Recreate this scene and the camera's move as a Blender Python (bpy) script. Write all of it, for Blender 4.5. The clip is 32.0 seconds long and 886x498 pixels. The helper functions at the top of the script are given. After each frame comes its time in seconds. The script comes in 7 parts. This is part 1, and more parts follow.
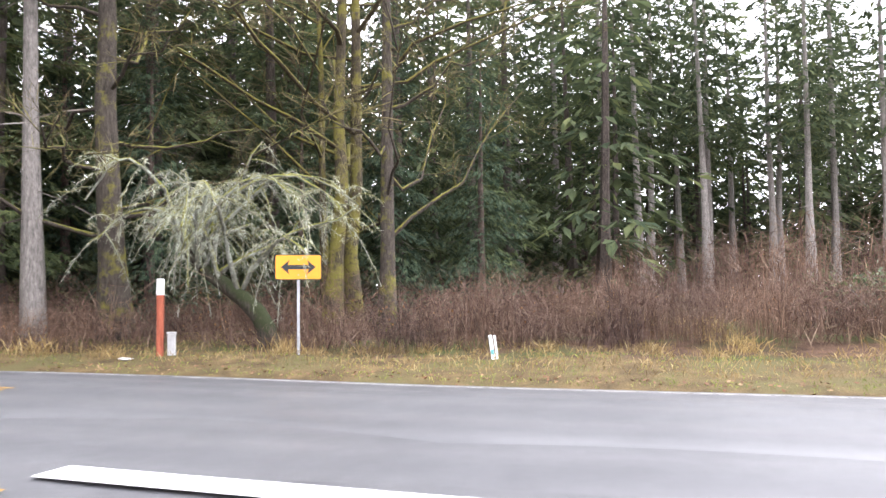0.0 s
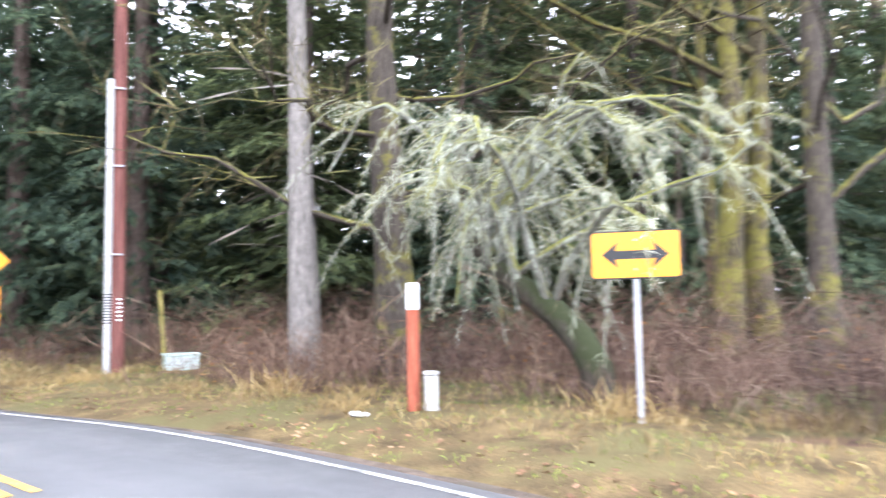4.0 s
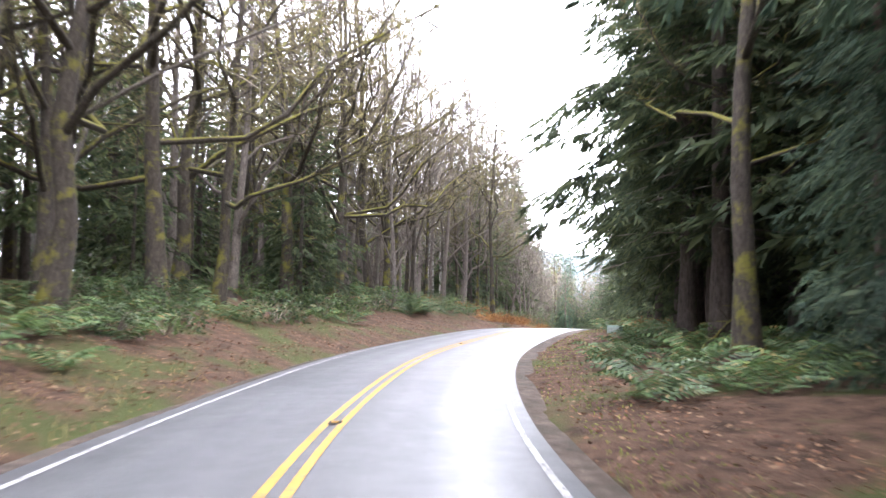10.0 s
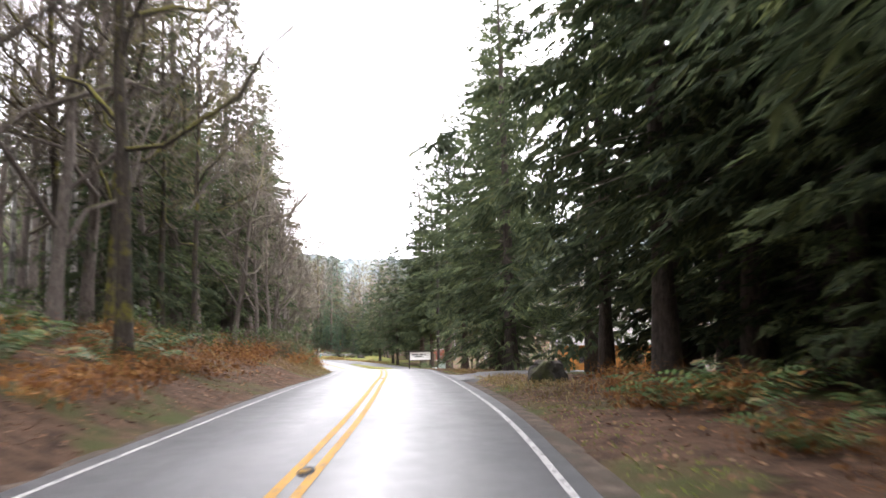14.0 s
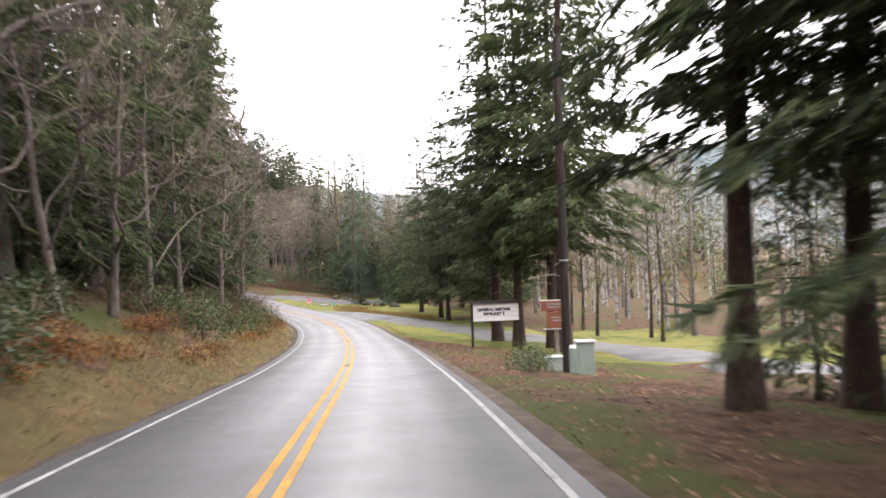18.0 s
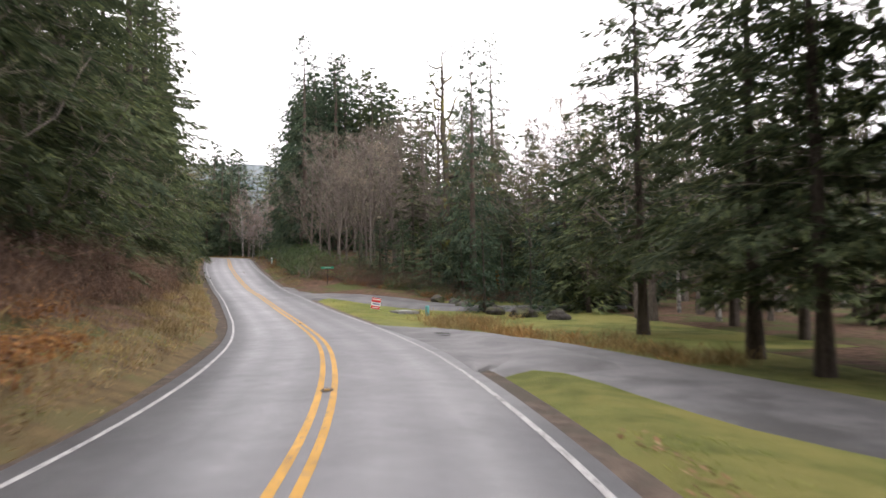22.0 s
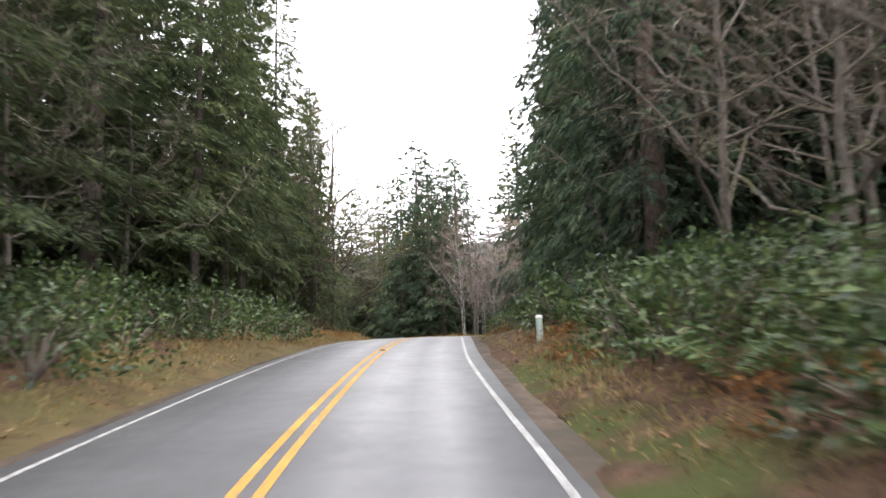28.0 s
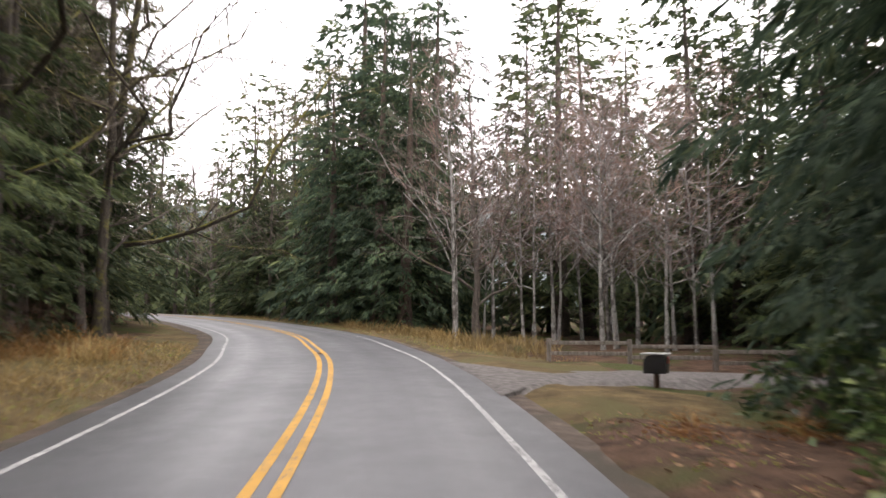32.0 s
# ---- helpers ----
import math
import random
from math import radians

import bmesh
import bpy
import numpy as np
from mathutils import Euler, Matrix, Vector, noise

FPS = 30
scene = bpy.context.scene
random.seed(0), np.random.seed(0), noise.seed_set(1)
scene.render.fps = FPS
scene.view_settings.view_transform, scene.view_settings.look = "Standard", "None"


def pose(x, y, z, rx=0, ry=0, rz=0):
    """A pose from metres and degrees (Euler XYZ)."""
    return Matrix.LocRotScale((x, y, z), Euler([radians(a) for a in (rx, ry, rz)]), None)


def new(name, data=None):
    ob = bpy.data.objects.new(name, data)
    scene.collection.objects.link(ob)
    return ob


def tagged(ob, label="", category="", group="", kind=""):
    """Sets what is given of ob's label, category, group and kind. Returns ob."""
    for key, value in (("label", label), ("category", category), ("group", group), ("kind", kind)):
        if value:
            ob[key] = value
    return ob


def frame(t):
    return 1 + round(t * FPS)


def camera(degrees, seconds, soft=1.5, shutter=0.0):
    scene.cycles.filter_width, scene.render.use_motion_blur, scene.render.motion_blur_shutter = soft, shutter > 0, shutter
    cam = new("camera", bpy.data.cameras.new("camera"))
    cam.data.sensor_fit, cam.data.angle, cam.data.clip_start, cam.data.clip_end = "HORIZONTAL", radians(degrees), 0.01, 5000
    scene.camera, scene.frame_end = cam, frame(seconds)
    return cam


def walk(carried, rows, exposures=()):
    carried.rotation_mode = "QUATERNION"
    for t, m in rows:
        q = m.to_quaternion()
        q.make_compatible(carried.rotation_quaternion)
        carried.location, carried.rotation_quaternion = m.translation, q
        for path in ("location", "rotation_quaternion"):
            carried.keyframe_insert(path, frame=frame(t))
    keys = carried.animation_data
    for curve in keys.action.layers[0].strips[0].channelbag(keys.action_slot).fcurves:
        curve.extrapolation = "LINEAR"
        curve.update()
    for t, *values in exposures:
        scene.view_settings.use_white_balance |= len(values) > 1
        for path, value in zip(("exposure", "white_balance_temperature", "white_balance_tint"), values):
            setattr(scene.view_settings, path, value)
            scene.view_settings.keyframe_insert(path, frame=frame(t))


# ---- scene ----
cam = camera(58.9, 32.0, soft=1.5, shutter=0.5)
PATH = [
    (0.0, 0.000, 0.000, 1.539, 93.21, 0.74, 0.04),
    (0.5, -0.009, 0.966, 1.532, 93.41, 0.58, -0.67),
    (1.0, -0.005, 1.699, 1.529, 93.79, 0.63, -0.99),
    (1.5, -0.025, 2.346, 1.534, 94.04, 0.46, -0.99),
    (2.0, -0.080, 3.073, 1.534, 94.22, 0.28, -0.52),
    (2.5, -0.221, 3.890, 1.539, 94.46, 0.25, 1.65),
    (4.5, -1.233, 9.942, 1.501, 95.17, 0.80, 41.70),
    (5.0, -3.478, 11.202, 1.547, 95.50, 0.13, 52.99),
    (5.5, -5.826, 12.093, 1.566, 95.04, 0.05, 63.53),
    (6.0, -8.735, 12.757, 1.700, 95.07, -0.67, 71.88),
    (6.5, -11.979, 13.386, 1.758, 95.56, -0.85, 77.12),
    (7.0, -15.301, 13.748, 1.795, 95.58, -1.00, 79.57),
    (7.5, -19.357, 13.996, 1.889, 95.40, -0.77, 82.39),
    (8.0, -23.781, 14.219, 2.025, 95.49, -0.87, 84.82),
    (8.5, -28.758, 14.453, 2.181, 95.41, -0.98, 85.96),
    (9.0, -34.010, 14.656, 2.303, 95.36, -1.01, 86.22),
    (9.5, -39.423, 14.613, 2.358, 95.12, -1.07, 85.41),
    (10.0, -44.177, 14.881, 2.445, 95.00, -0.67, 84.67),
    (10.5, -49.271, 15.286, 2.428, 94.83, 0.15, 83.62),
    (11.0, -54.409, 15.772, 2.557, 94.69, 0.73, 81.64),
    (11.5, -59.728, 16.504, 2.611, 95.16, 0.96, 79.31),
    (12.0, -65.263, 17.546, 2.815, 94.89, 1.34, 76.22),
    (12.5, -70.502, 18.853, 2.933, 95.17, 1.61, 73.36),
    (13.0, -75.445, 20.433, 3.072, 95.46, 2.24, 70.87),
    (13.5, -80.383, 22.025, 3.246, 95.89, 1.66, 68.65),
    (14.0, -85.436, 23.981, 3.305, 95.41, 0.92, 67.28),
    (14.5, -90.480, 25.990, 3.442, 94.22, 0.82, 66.61),
    (15.0, -95.555, 28.012, 3.316, 93.48, 1.05, 66.72),
    (15.5, -100.732, 29.971, 3.302, 92.40, 1.15, 67.01),
    (17.5, -122.229, 37.551, 2.474, 90.93, 2.00, 70.25),
    (18.0, -127.822, 39.204, 2.270, 91.15, 1.92, 71.13),
    (18.5, -133.873, 40.824, 1.937, 91.14, 1.28, 71.91),
    (19.0, -139.386, 42.304, 1.626, 90.94, 0.77, 72.43),
    (19.5, -145.023, 43.801, 1.293, 90.11, 1.04, 73.19),
    (20.0, -150.885, 45.162, 0.908, 90.13, 0.70, 74.34),
    (20.5, -156.780, 46.490, 0.523, 90.41, -0.78, 75.93),
    (21.0, -162.712, 47.791, 0.268, 90.56, -0.01, 77.71),
    (21.5, -169.072, 48.892, -0.062, 91.53, 0.67, 78.90),
    (22.0, -174.736, 49.829, -0.237, 92.34, 0.83, 80.09),
    (22.5, -180.331, 50.468, -0.303, 93.16, 0.86, 81.95),
    (23.0, -185.865, 50.906, -0.383, 93.36, 0.68, 83.81),
    (23.5, -191.569, 51.082, -0.354, 93.67, 0.17, 85.85),
    (24.0, -197.645, 50.953, -0.287, 94.25, -0.75, 88.36),
    (24.5, -203.555, 50.684, -0.315, 94.92, -0.80, 90.80),
    (25.0, -208.852, 50.261, -0.290, 95.43, -0.19, 93.03),
    (25.5, -214.209, 49.694, -0.114, 96.22, 0.01, 94.59),
    (27.5, -234.817, 47.185, 0.716, 97.66, 2.23, 96.82),
    (28.0, -239.817, 46.370, 1.153, 98.92, 2.09, 97.30),
    (28.5, -244.943, 45.479, 1.656, 99.71, 0.32, 97.37),
    (29.0, -250.007, 44.633, 2.188, 99.77, -0.12, 97.18),
    (29.5, -254.931, 43.911, 2.722, 99.59, 0.24, 96.44),
    (30.0, -259.980, 43.288, 3.144, 99.21, 0.89, 95.41),
    (30.5, -264.450, 42.762, 3.527, 98.23, 1.18, 94.51),
    (31.0, -269.168, 42.217, 3.921, 97.27, 0.96, 93.79),
    (31.5, -273.736, 41.719, 4.168, 96.36, 0.29, 93.56),
    (32.0, -278.194, 41.200, 4.377, 95.69, -0.03, 93.88),
]
walk(cam, [(r[0], pose(*r[1:])) for r in PATH], exposures=[(0, 1.18, 6280, 13), (2.5, 1.35, 6230, 12), (5, 2.0, 5350, 9), (6, 1.96, 5050, 6), (8, 2.2, 5420, 12), (9, 2.26, 5800, 14), (10, 2.22, 6035, 15), (11, 1.84, 5760, 12), (12, 1.44, 6120, 12), (14, 1.36, 6500, 13), (15, 1.23, 6700, 14), (18, 0.96, 6680, 14), (20, 0.86, 6700, 15), (22, 0.3, 6703, 14), (24, -0.52, 6407, 10), (25.5, -0.45, 6359, 10), (27.5, 0.79, 6512, 10), (29, 0.92, 6565, 11), (32, 0.65, 6820, 13)])

# ---- world and light: bright overcast winter sky ----
world = bpy.data.worlds.new("overcast_sky")
scene.world = world
world.use_nodes = True
wn, wl = world.node_tree.nodes, world.node_tree.links
sky = wn.new("ShaderNodeTexSky")
sky.sky_type = "NISHITA"
sky.sun_disc = False
sky.sun_elevation, sky.sun_rotation = radians(38), radians(-60)
sky.air_density, sky.dust_density = 1.0, 4.0
hue = wn.new("ShaderNodeHueSaturation")
hue.inputs["Saturation"].default_value = 0.12
mixw = wn.new("ShaderNodeMixRGB")
mixw.inputs[0].default_value = 0.72
mixw.inputs[2].default_value = (25.4, 25.0, 26.6, 1)
wl.new(sky.outputs[0], hue.inputs["Color"])
wl.new(hue.outputs[0], mixw.inputs[1])
wl.new(mixw.outputs[0], wn["Background"].inputs[0])
wn["Background"].inputs[1].default_value = 0.13
sun = new("sun", bpy.data.lights.new("sun", "SUN"))
sun.data.energy, sun.data.angle, sun.data.color = 1.0, radians(40), (1.0, 0.97, 0.93)
sun.matrix_world = pose(0, 0, 60, 52, 0, -60 + 180)


# ---- materials ----
def base_mat(name, rough=0.8, spec=0.3):
    m = bpy.data.materials.new(name)
    m.use_nodes = True
    b = m.node_tree.nodes["Principled BSDF"]
    b.inputs["Roughness"].default_value = rough
    b.inputs["Specular IOR Level"].default_value = spec
    return m, m.node_tree.nodes, m.node_tree.links, b


def ramp(nodes, stops):
    r = nodes.new("ShaderNodeValToRGB")
    while len(r.color_ramp.elements) > 1:
        r.color_ramp.elements.remove(r.color_ramp.elements[-1])
    for i, (p, c) in enumerate(stops):
        e = r.color_ramp.elements[0] if i == 0 else r.color_ramp.elements.new(p)
        e.position, e.color = p, (*c, 1)
    return r


def noise_tex(nodes, links, scale, detail=6, rough=0.6, stretch=None, world_space=True):
    n = nodes.new("ShaderNodeTexNoise")
    n.inputs["Scale"].default_value, n.inputs["Detail"].default_value, n.inputs["Roughness"].default_value = scale, detail, rough
    if world_space:
        src = nodes.new("ShaderNodeNewGeometry").outputs["Position"]
    else:
        src = nodes.new("ShaderNodeTexCoord").outputs["Object"]
    if stretch:
        mp = nodes.new("ShaderNodeMapping")
        mp.inputs["Scale"].default_value = stretch
        links.new(src, mp.inputs[0])
        src = mp.outputs[0]
    links.new(src, n.inputs["Vector"])
    return n


def mixc(nodes, links, fac, a, b, mode="MIX"):
    m = nodes.new("ShaderNodeMixRGB")
    m.blend_type = mode
    for k, v in ((0, fac), (1, a), (2, b)):
        if isinstance(v, (int, float)):
            m.inputs[k].default_value = v
        elif isinstance(v, tuple):
            m.inputs[k].default_value = (*v, 1)
        else:
            links.new(v, m.inputs[k])
    return m.outputs[0]


def bump(nodes, links, b, height, strength=0.4, dist=0.02):
    k = nodes.new("ShaderNodeBump")
    k.inputs["Strength"].default_value, k.inputs["Distance"].default_value = strength, dist
    links.new(height, k.inputs["Height"])
    links.new(k.outputs[0], b.inputs["Normal"])


def noisy(name, dark, light, scale=6.0, fine=60.0, rough=0.8, spec=0.3, strength=0.4, dist=0.02, stretch=None, world_space=True, patch=None, patch_scale=0.8):
    """Two-scale noise between two colours, with an optional third colour in patches."""
    m, n, l, b = base_mat(name, rough, spec)
    a = noise_tex(n, l, scale, 5, 0.6, stretch, world_space)
    f = noise_tex(n, l, fine, 4, 0.7, stretch, world_space)
    r = ramp(n, [(0.32, dark), (0.68, light)])
    l.new(a.outputs[0], r.inputs[0])
    r2 = ramp(n, [(0.3, (0.55, 0.55, 0.55)), (0.7, (1.25, 1.25, 1.25))])
    l.new(f.outputs[0], r2.inputs[0])
    col = mixc(n, l, 1.0, r.outputs[0], r2.outputs[0], "MULTIPLY")
    if patch:
        p = noise_tex(n, l, patch_scale, 4, 0.6, None, world_space)
        r3 = ramp(n, [(0.48, (0, 0, 0)), (0.6, (1, 1, 1))])
        l.new(p.outputs[0], r3.inputs[0])
        col = mixc(n, l, r3.outputs[0], col, patch)
    l.new(col, b.inputs["Base Color"])
    bump(n, l, b, f.outputs[0], strength, dist)
    return m


def leafy(name, dark, light, rough=0.55, through_light=0.25, tip=None, spread=0.35):
    """Foliage: colour differs leaf by leaf and plant by plant, with light passing through."""
    m, n, l, b = base_mat(name, rough, 0.35 if rough < 0.7 else 0.15)
    g = n.new("ShaderNodeNewGeometry")
    r = ramp(n, [(0.0, dark), (0.8, light), (1.0, tip or light)])
    l.new(g.outputs["Random Per Island"], r.inputs[0])
    o = n.new("ShaderNodeObjectInfo")
    r2 = ramp(n, [(0.0, (1 - spread, 1 - spread, 1 - spread)), (0.5, (1, 1, 1)), (1.0, (1 + spread, 1 + spread * 0.9, 1 + spread * 0.5))])
    l.new(o.outputs["Random"], r2.inputs[0])
    col = mixc(n, l, 1.0, r.outputs[0], r2.outputs[0], "MULTIPLY")
    big = noise_tex(n, l, 0.45, 3)
    r3 = ramp(n, [(0.35, (0.7, 0.72, 0.75)), (0.65, (1.2, 1.2, 1.1))])
    l.new(big.outputs[0], r3.inputs[0])
    col = mixc(n, l, 1.0, col, r3.outputs[0], "MULTIPLY")
    l.new(col, b.inputs["Base Color"])
    t = n.new("ShaderNodeBsdfTranslucent")
    l.new(col, t.inputs[0])
    mx = n.new("ShaderNodeMixShader")
    mx.inputs[0].default_value = through_light
    l.new(b.outputs[0], mx.inputs[1])
    l.new(t.outputs[0], mx.inputs[2])
    l.new(mx.outputs[0], n["Material Output"].inputs[0])
    return m


def bark(name, dark, light, moss=None, moss_from=0.45, patch=None):
    """Bark with vertical grain; moss grows in patches and on upper faces; patch: pale lichen."""
    m, n, l, b = base_mat(name, 0.9, 0.2)
    a = noise_tex(n, l, 5.0, 6, 0.65, (3.0, 3.0, 0.7))
    f = noise_tex(n, l, 22.0, 5, 0.7, (2.0, 2.0, 0.4))
    r = ramp(n, [(0.3, dark), (0.7, light)])
    l.new(a.outputs[0], r.inputs[0])
    r2 = ramp(n, [(0.3, (0.5, 0.5, 0.5)), (0.7, (1.3, 1.3, 1.3))])
    l.new(f.outputs[0], r2.inputs[0])
    col = mixc(n, l, 1.0, r.outputs[0], r2.outputs[0], "MULTIPLY")
    if patch:
        p = noise_tex(n, l, 2.2, 4, 0.7)
        r3 = ramp(n, [(0.5, (0, 0, 0)), (0.56, (1, 1, 1))])
        l.new(p.outputs[0], r3.inputs[0])
        col = mixc(n, l, r3.outputs[0], col, patch)
    if moss:
        p = noise_tex(n, l, 1.6, 5, 0.7)
        g = n.new("ShaderNodeNewGeometry")
        sx = n.new("ShaderNodeSeparateXYZ")
        l.new(g.outputs["Normal"], sx.inputs[0])
        add = n.new("ShaderNodeMath")
        add.operation = "MULTIPLY_ADD"
        add.inputs[1].default_value = 0.22
        l.new(sx.outputs[2], add.inputs[0])
        l.new(p.outputs[0], add.inputs[2])
        r4 = ramp(n, [(moss_from, (0, 0, 0)), (moss_from + 0.12, (1, 1, 1))])
        l.new(add.outputs[0], r4.inputs[0])
        mc = mixc(n, l, f.outputs[0], tuple(c * 0.55 for c in moss), tuple(c * 1.35 for c in moss))
        col = mixc(n, l, r4.outputs[0], col, mc)
    l.new(col, b.inputs["Base Color"])
    bump(n, l, b, f.outputs[0], 0.8, 0.03)
    return m


def paint_worn(name, colour, under=(0.12, 0.12, 0.12), keep=0.36):
    m, n, l, b = base_mat(name, 0.75, 0.2)
    a = noise_tex(n, l, 9.0, 8, 0.75)
    r = ramp(n, [(keep, (0, 0, 0)), (keep + 0.1, (1, 1, 1))])
    l.new(a.outputs[0], r.inputs[0])
    f = noise_tex(n, l, 1.3, 4)
    r2 = ramp(n, [(0.3, (0.72, 0.72, 0.72)), (0.7, (1.05, 1.05, 1.05))])
    l.new(f.outputs[0], r2.inputs[0])
    c = mixc(n, l, 1.0, colour, r2.outputs[0], "MULTIPLY")
    l.new(mixc(n, l, r.outputs[0], under, c), b.inputs["Base Color"])
    return m


def flat_paint(name, colour, rough=0.5, spec=0.4, dirt=0.18, metal=0.0):
    m, n, l, b = base_mat(name, rough, spec)
    b.inputs["Metallic"].default_value = metal
    a = noise_tex(n, l, 7.0, 6, 0.7)
    r = ramp(n, [(0.35, tuple(c * (1 - dirt * 1.6) for c in colour)), (0.6, colour)])
    l.new(a.outputs[0], r.inputs[0])
    l.new(r.outputs[0], b.inputs["Base Color"])
    return m


def asphalt_mat():
    m, n, l, b = base_mat("asphalt", 0.5, 0.4)
    f = noise_tex(n, l, 90.0, 4, 0.8)
    a = noise_tex(n, l, 0.35, 5, 0.6)
    c = noise_tex(n, l, 2.2, 6, 0.7)
    r = ramp(n, [(0.3, (0.055, 0.056, 0.059)), (0.7, (0.115, 0.116, 0.119))])
    l.new(f.outputs[0], r.inputs[0])
    r2 = ramp(n, [(0.3, (0.72, 0.72, 0.74)), (0.7, (1.2, 1.2, 1.2))])
    l.new(a.outputs[0], r2.inputs[0])
    col = mixc(n, l, 1.0, r.outputs[0], r2.outputs[0], "MULTIPLY")
    # damp wheel tracks: smoother and a little paler, along the lanes
    uv = n.new("ShaderNodeUVMap")
    sx = n.new("ShaderNodeSeparateXYZ")
    l.new(uv.outputs[0], sx.inputs[0])
    tr = ramp(n, [(0.06, (0, 0, 0)), (0.16, (1, 1, 1)), (0.25, (0.2, 0.2, 0.2)), (0.36, (1, 1, 1)), (0.47, (0, 0, 0)), (0.53, (0, 0, 0)), (0.64, (1, 1, 1)), (0.75, (0.2, 0.2, 0.2)), (0.84, (1, 1, 1)), (0.94, (0, 0, 0))])
    l.new(sx.outputs[0], tr.inputs[0])
    wob = mixc(n, l, 1.0, tr.outputs[0], a.outputs[0], "MULTIPLY")
    col = mixc(n, l, wob, col, (0.125, 0.125, 0.128))
    l.new(col, b.inputs["Base Color"])
    rr = ramp(n, [(0.1, (0.5, 0.5, 0.5)), (0.6, (0.38, 0.38, 0.38))])
    l.new(wob, rr.inputs[0])
    rough = mixc(n, l, 0.25, rr.outputs[0], c.outputs[0])
    l.new(rough, b.inputs["Roughness"])
    bump(n, l, b, f.outputs[0], 0.25, 0.006)
    return m


ASPHALT = asphalt_mat()
OLD_ASPHALT = noisy("old_asphalt", (0.05, 0.05, 0.05), (0.12, 0.117, 0.114), 1.2, 45, 0.6, 0.45, 0.4, 0.01, patch=(0.034, 0.033, 0.032), patch_scale=0.5)
GRAVEL = noisy("gravel", (0.1, 0.09, 0.08), (0.23, 0.21, 0.195), 7, 55, 0.9, 0.2, 0.9, 0.03)
SHOULDER = noisy("shoulder_dirt", (0.055, 0.042, 0.033), (0.165, 0.125, 0.095), 3, 50, 0.9, 0.2, 0.8, 0.02, patch=(0.07, 0.06, 0.045), patch_scale=1.1)
LITTER = noisy("leaf_litter_soil", (0.055, 0.035, 0.024), (0.17, 0.105, 0.07), 2.5, 30, 0.95, 0.1, 1.0, 0.05, patch=(0.075, 0.085, 0.03), patch_scale=0.35)
LAWN = noisy("mown_grass_ground", (0.09, 0.11, 0.03), (0.2, 0.21, 0.065), 1.1, 40, 0.95, 0.1, 1.0, 0.04, patch=(0.2, 0.19, 0.06), patch_scale=0.3)
VERGE = noisy("verge_ground", (0.075, 0.055, 0.03), (0.2, 0.145, 0.07), 1.6, 32, 0.95, 0.1, 1.0, 0.04, patch=(0.115, 0.1, 0.045), patch_scale=0.5)
WHITE_LINE = paint_worn("worn_white_paint", (0.42, 0.415, 0.4), keep=0.41)
STOP_WHITE = paint_worn("thick_white_paint", (0.72, 0.72, 0.71), keep=0.24)
YELLOW_LINE = paint_worn("worn_yellow_paint", (0.52, 0.29, 0.06), keep=0.37)
FIR_BARK = bark("fir_bark", (0.04, 0.032, 0.027), (0.13, 0.107, 0.092), (0.09, 0.1, 0.03), 0.66)
RED_BARK = bark("reddish_fir_bark", (0.035, 0.026, 0.021), (0.12, 0.085, 0.068), (0.08, 0.085, 0.03), 0.66)
PALE_BARK = bark("pale_fir_bark", (0.12, 0.11, 0.1), (0.34, 0.31, 0.28), (0.12, 0.12, 0.05), 0.7)
CEDAR_BARK = bark("cedar_bark", (0.05, 0.037, 0.032), (0.19, 0.145, 0.12), (0.08, 0.09, 0.03), 0.62)
MAPLE_BARK = bark("mossy_maple_bark", (0.028, 0.024, 0.02), (0.1, 0.083, 0.066), (0.15, 0.14, 0.03), 0.53)
GREEN_MOSS_BARK = bark("green_moss_bark", (0.03, 0.025, 0.018), (0.1, 0.08, 0.05), (0.15, 0.135, 0.032), 0.47)
ALDER_BARK = bark("alder_bark", (0.2, 0.19, 0.17), (0.5, 0.48, 0.45), (0.12, 0.11, 0.04), 0.72, patch=(0.13, 0.12, 0.11))
DARK_MOSS_BARK = bark("dark_mossy_bark", (0.022, 0.019, 0.015), (0.085, 0.075, 0.055), (0.035, 0.042, 0.018), 0.5)
LICHEN_BARK = bark("lichen_bark", (0.1, 0.1, 0.08), (0.24, 0.24, 0.2), (0.2, 0.2, 0.05), 0.52, patch=(0.3, 0.32, 0.26))
TWIG = leafy("bare_twigs", (0.1, 0.08, 0.068), (0.24, 0.2, 0.17), 0.85, 0.0, (0.36, 0.33, 0.3), 0.2)
GREY_BARK = bark("grey_brown_bark", (0.07, 0.058, 0.05), (0.24, 0.205, 0.18), (0.11, 0.11, 0.04), 0.62)
MOSSY_TWIG = leafy("mossy_twigs", (0.09, 0.075, 0.05), (0.24, 0.2, 0.105), 0.9, 0.1, (0.3, 0.29, 0.11), 0.2)
PINK_TWIG = leafy("alder_catkin_twigs", (0.17, 0.11, 0.1), (0.36, 0.25, 0.225), 0.85, 0.1, (0.46, 0.34, 0.31), 0.15)
LICHEN_TWIG = leafy("lichen_twigs", (0.2, 0.2, 0.12), (0.58, 0.6, 0.5), 0.9, 0.15, (0.74, 0.76, 0.68), 0.1)
DEAD_TWIG = leafy("dead_conifer_twigs", (0.08, 0.065, 0.055), (0.24, 0.21, 0.185), 0.9, 0.0, (0.36, 0.33, 0.3), 0.2)
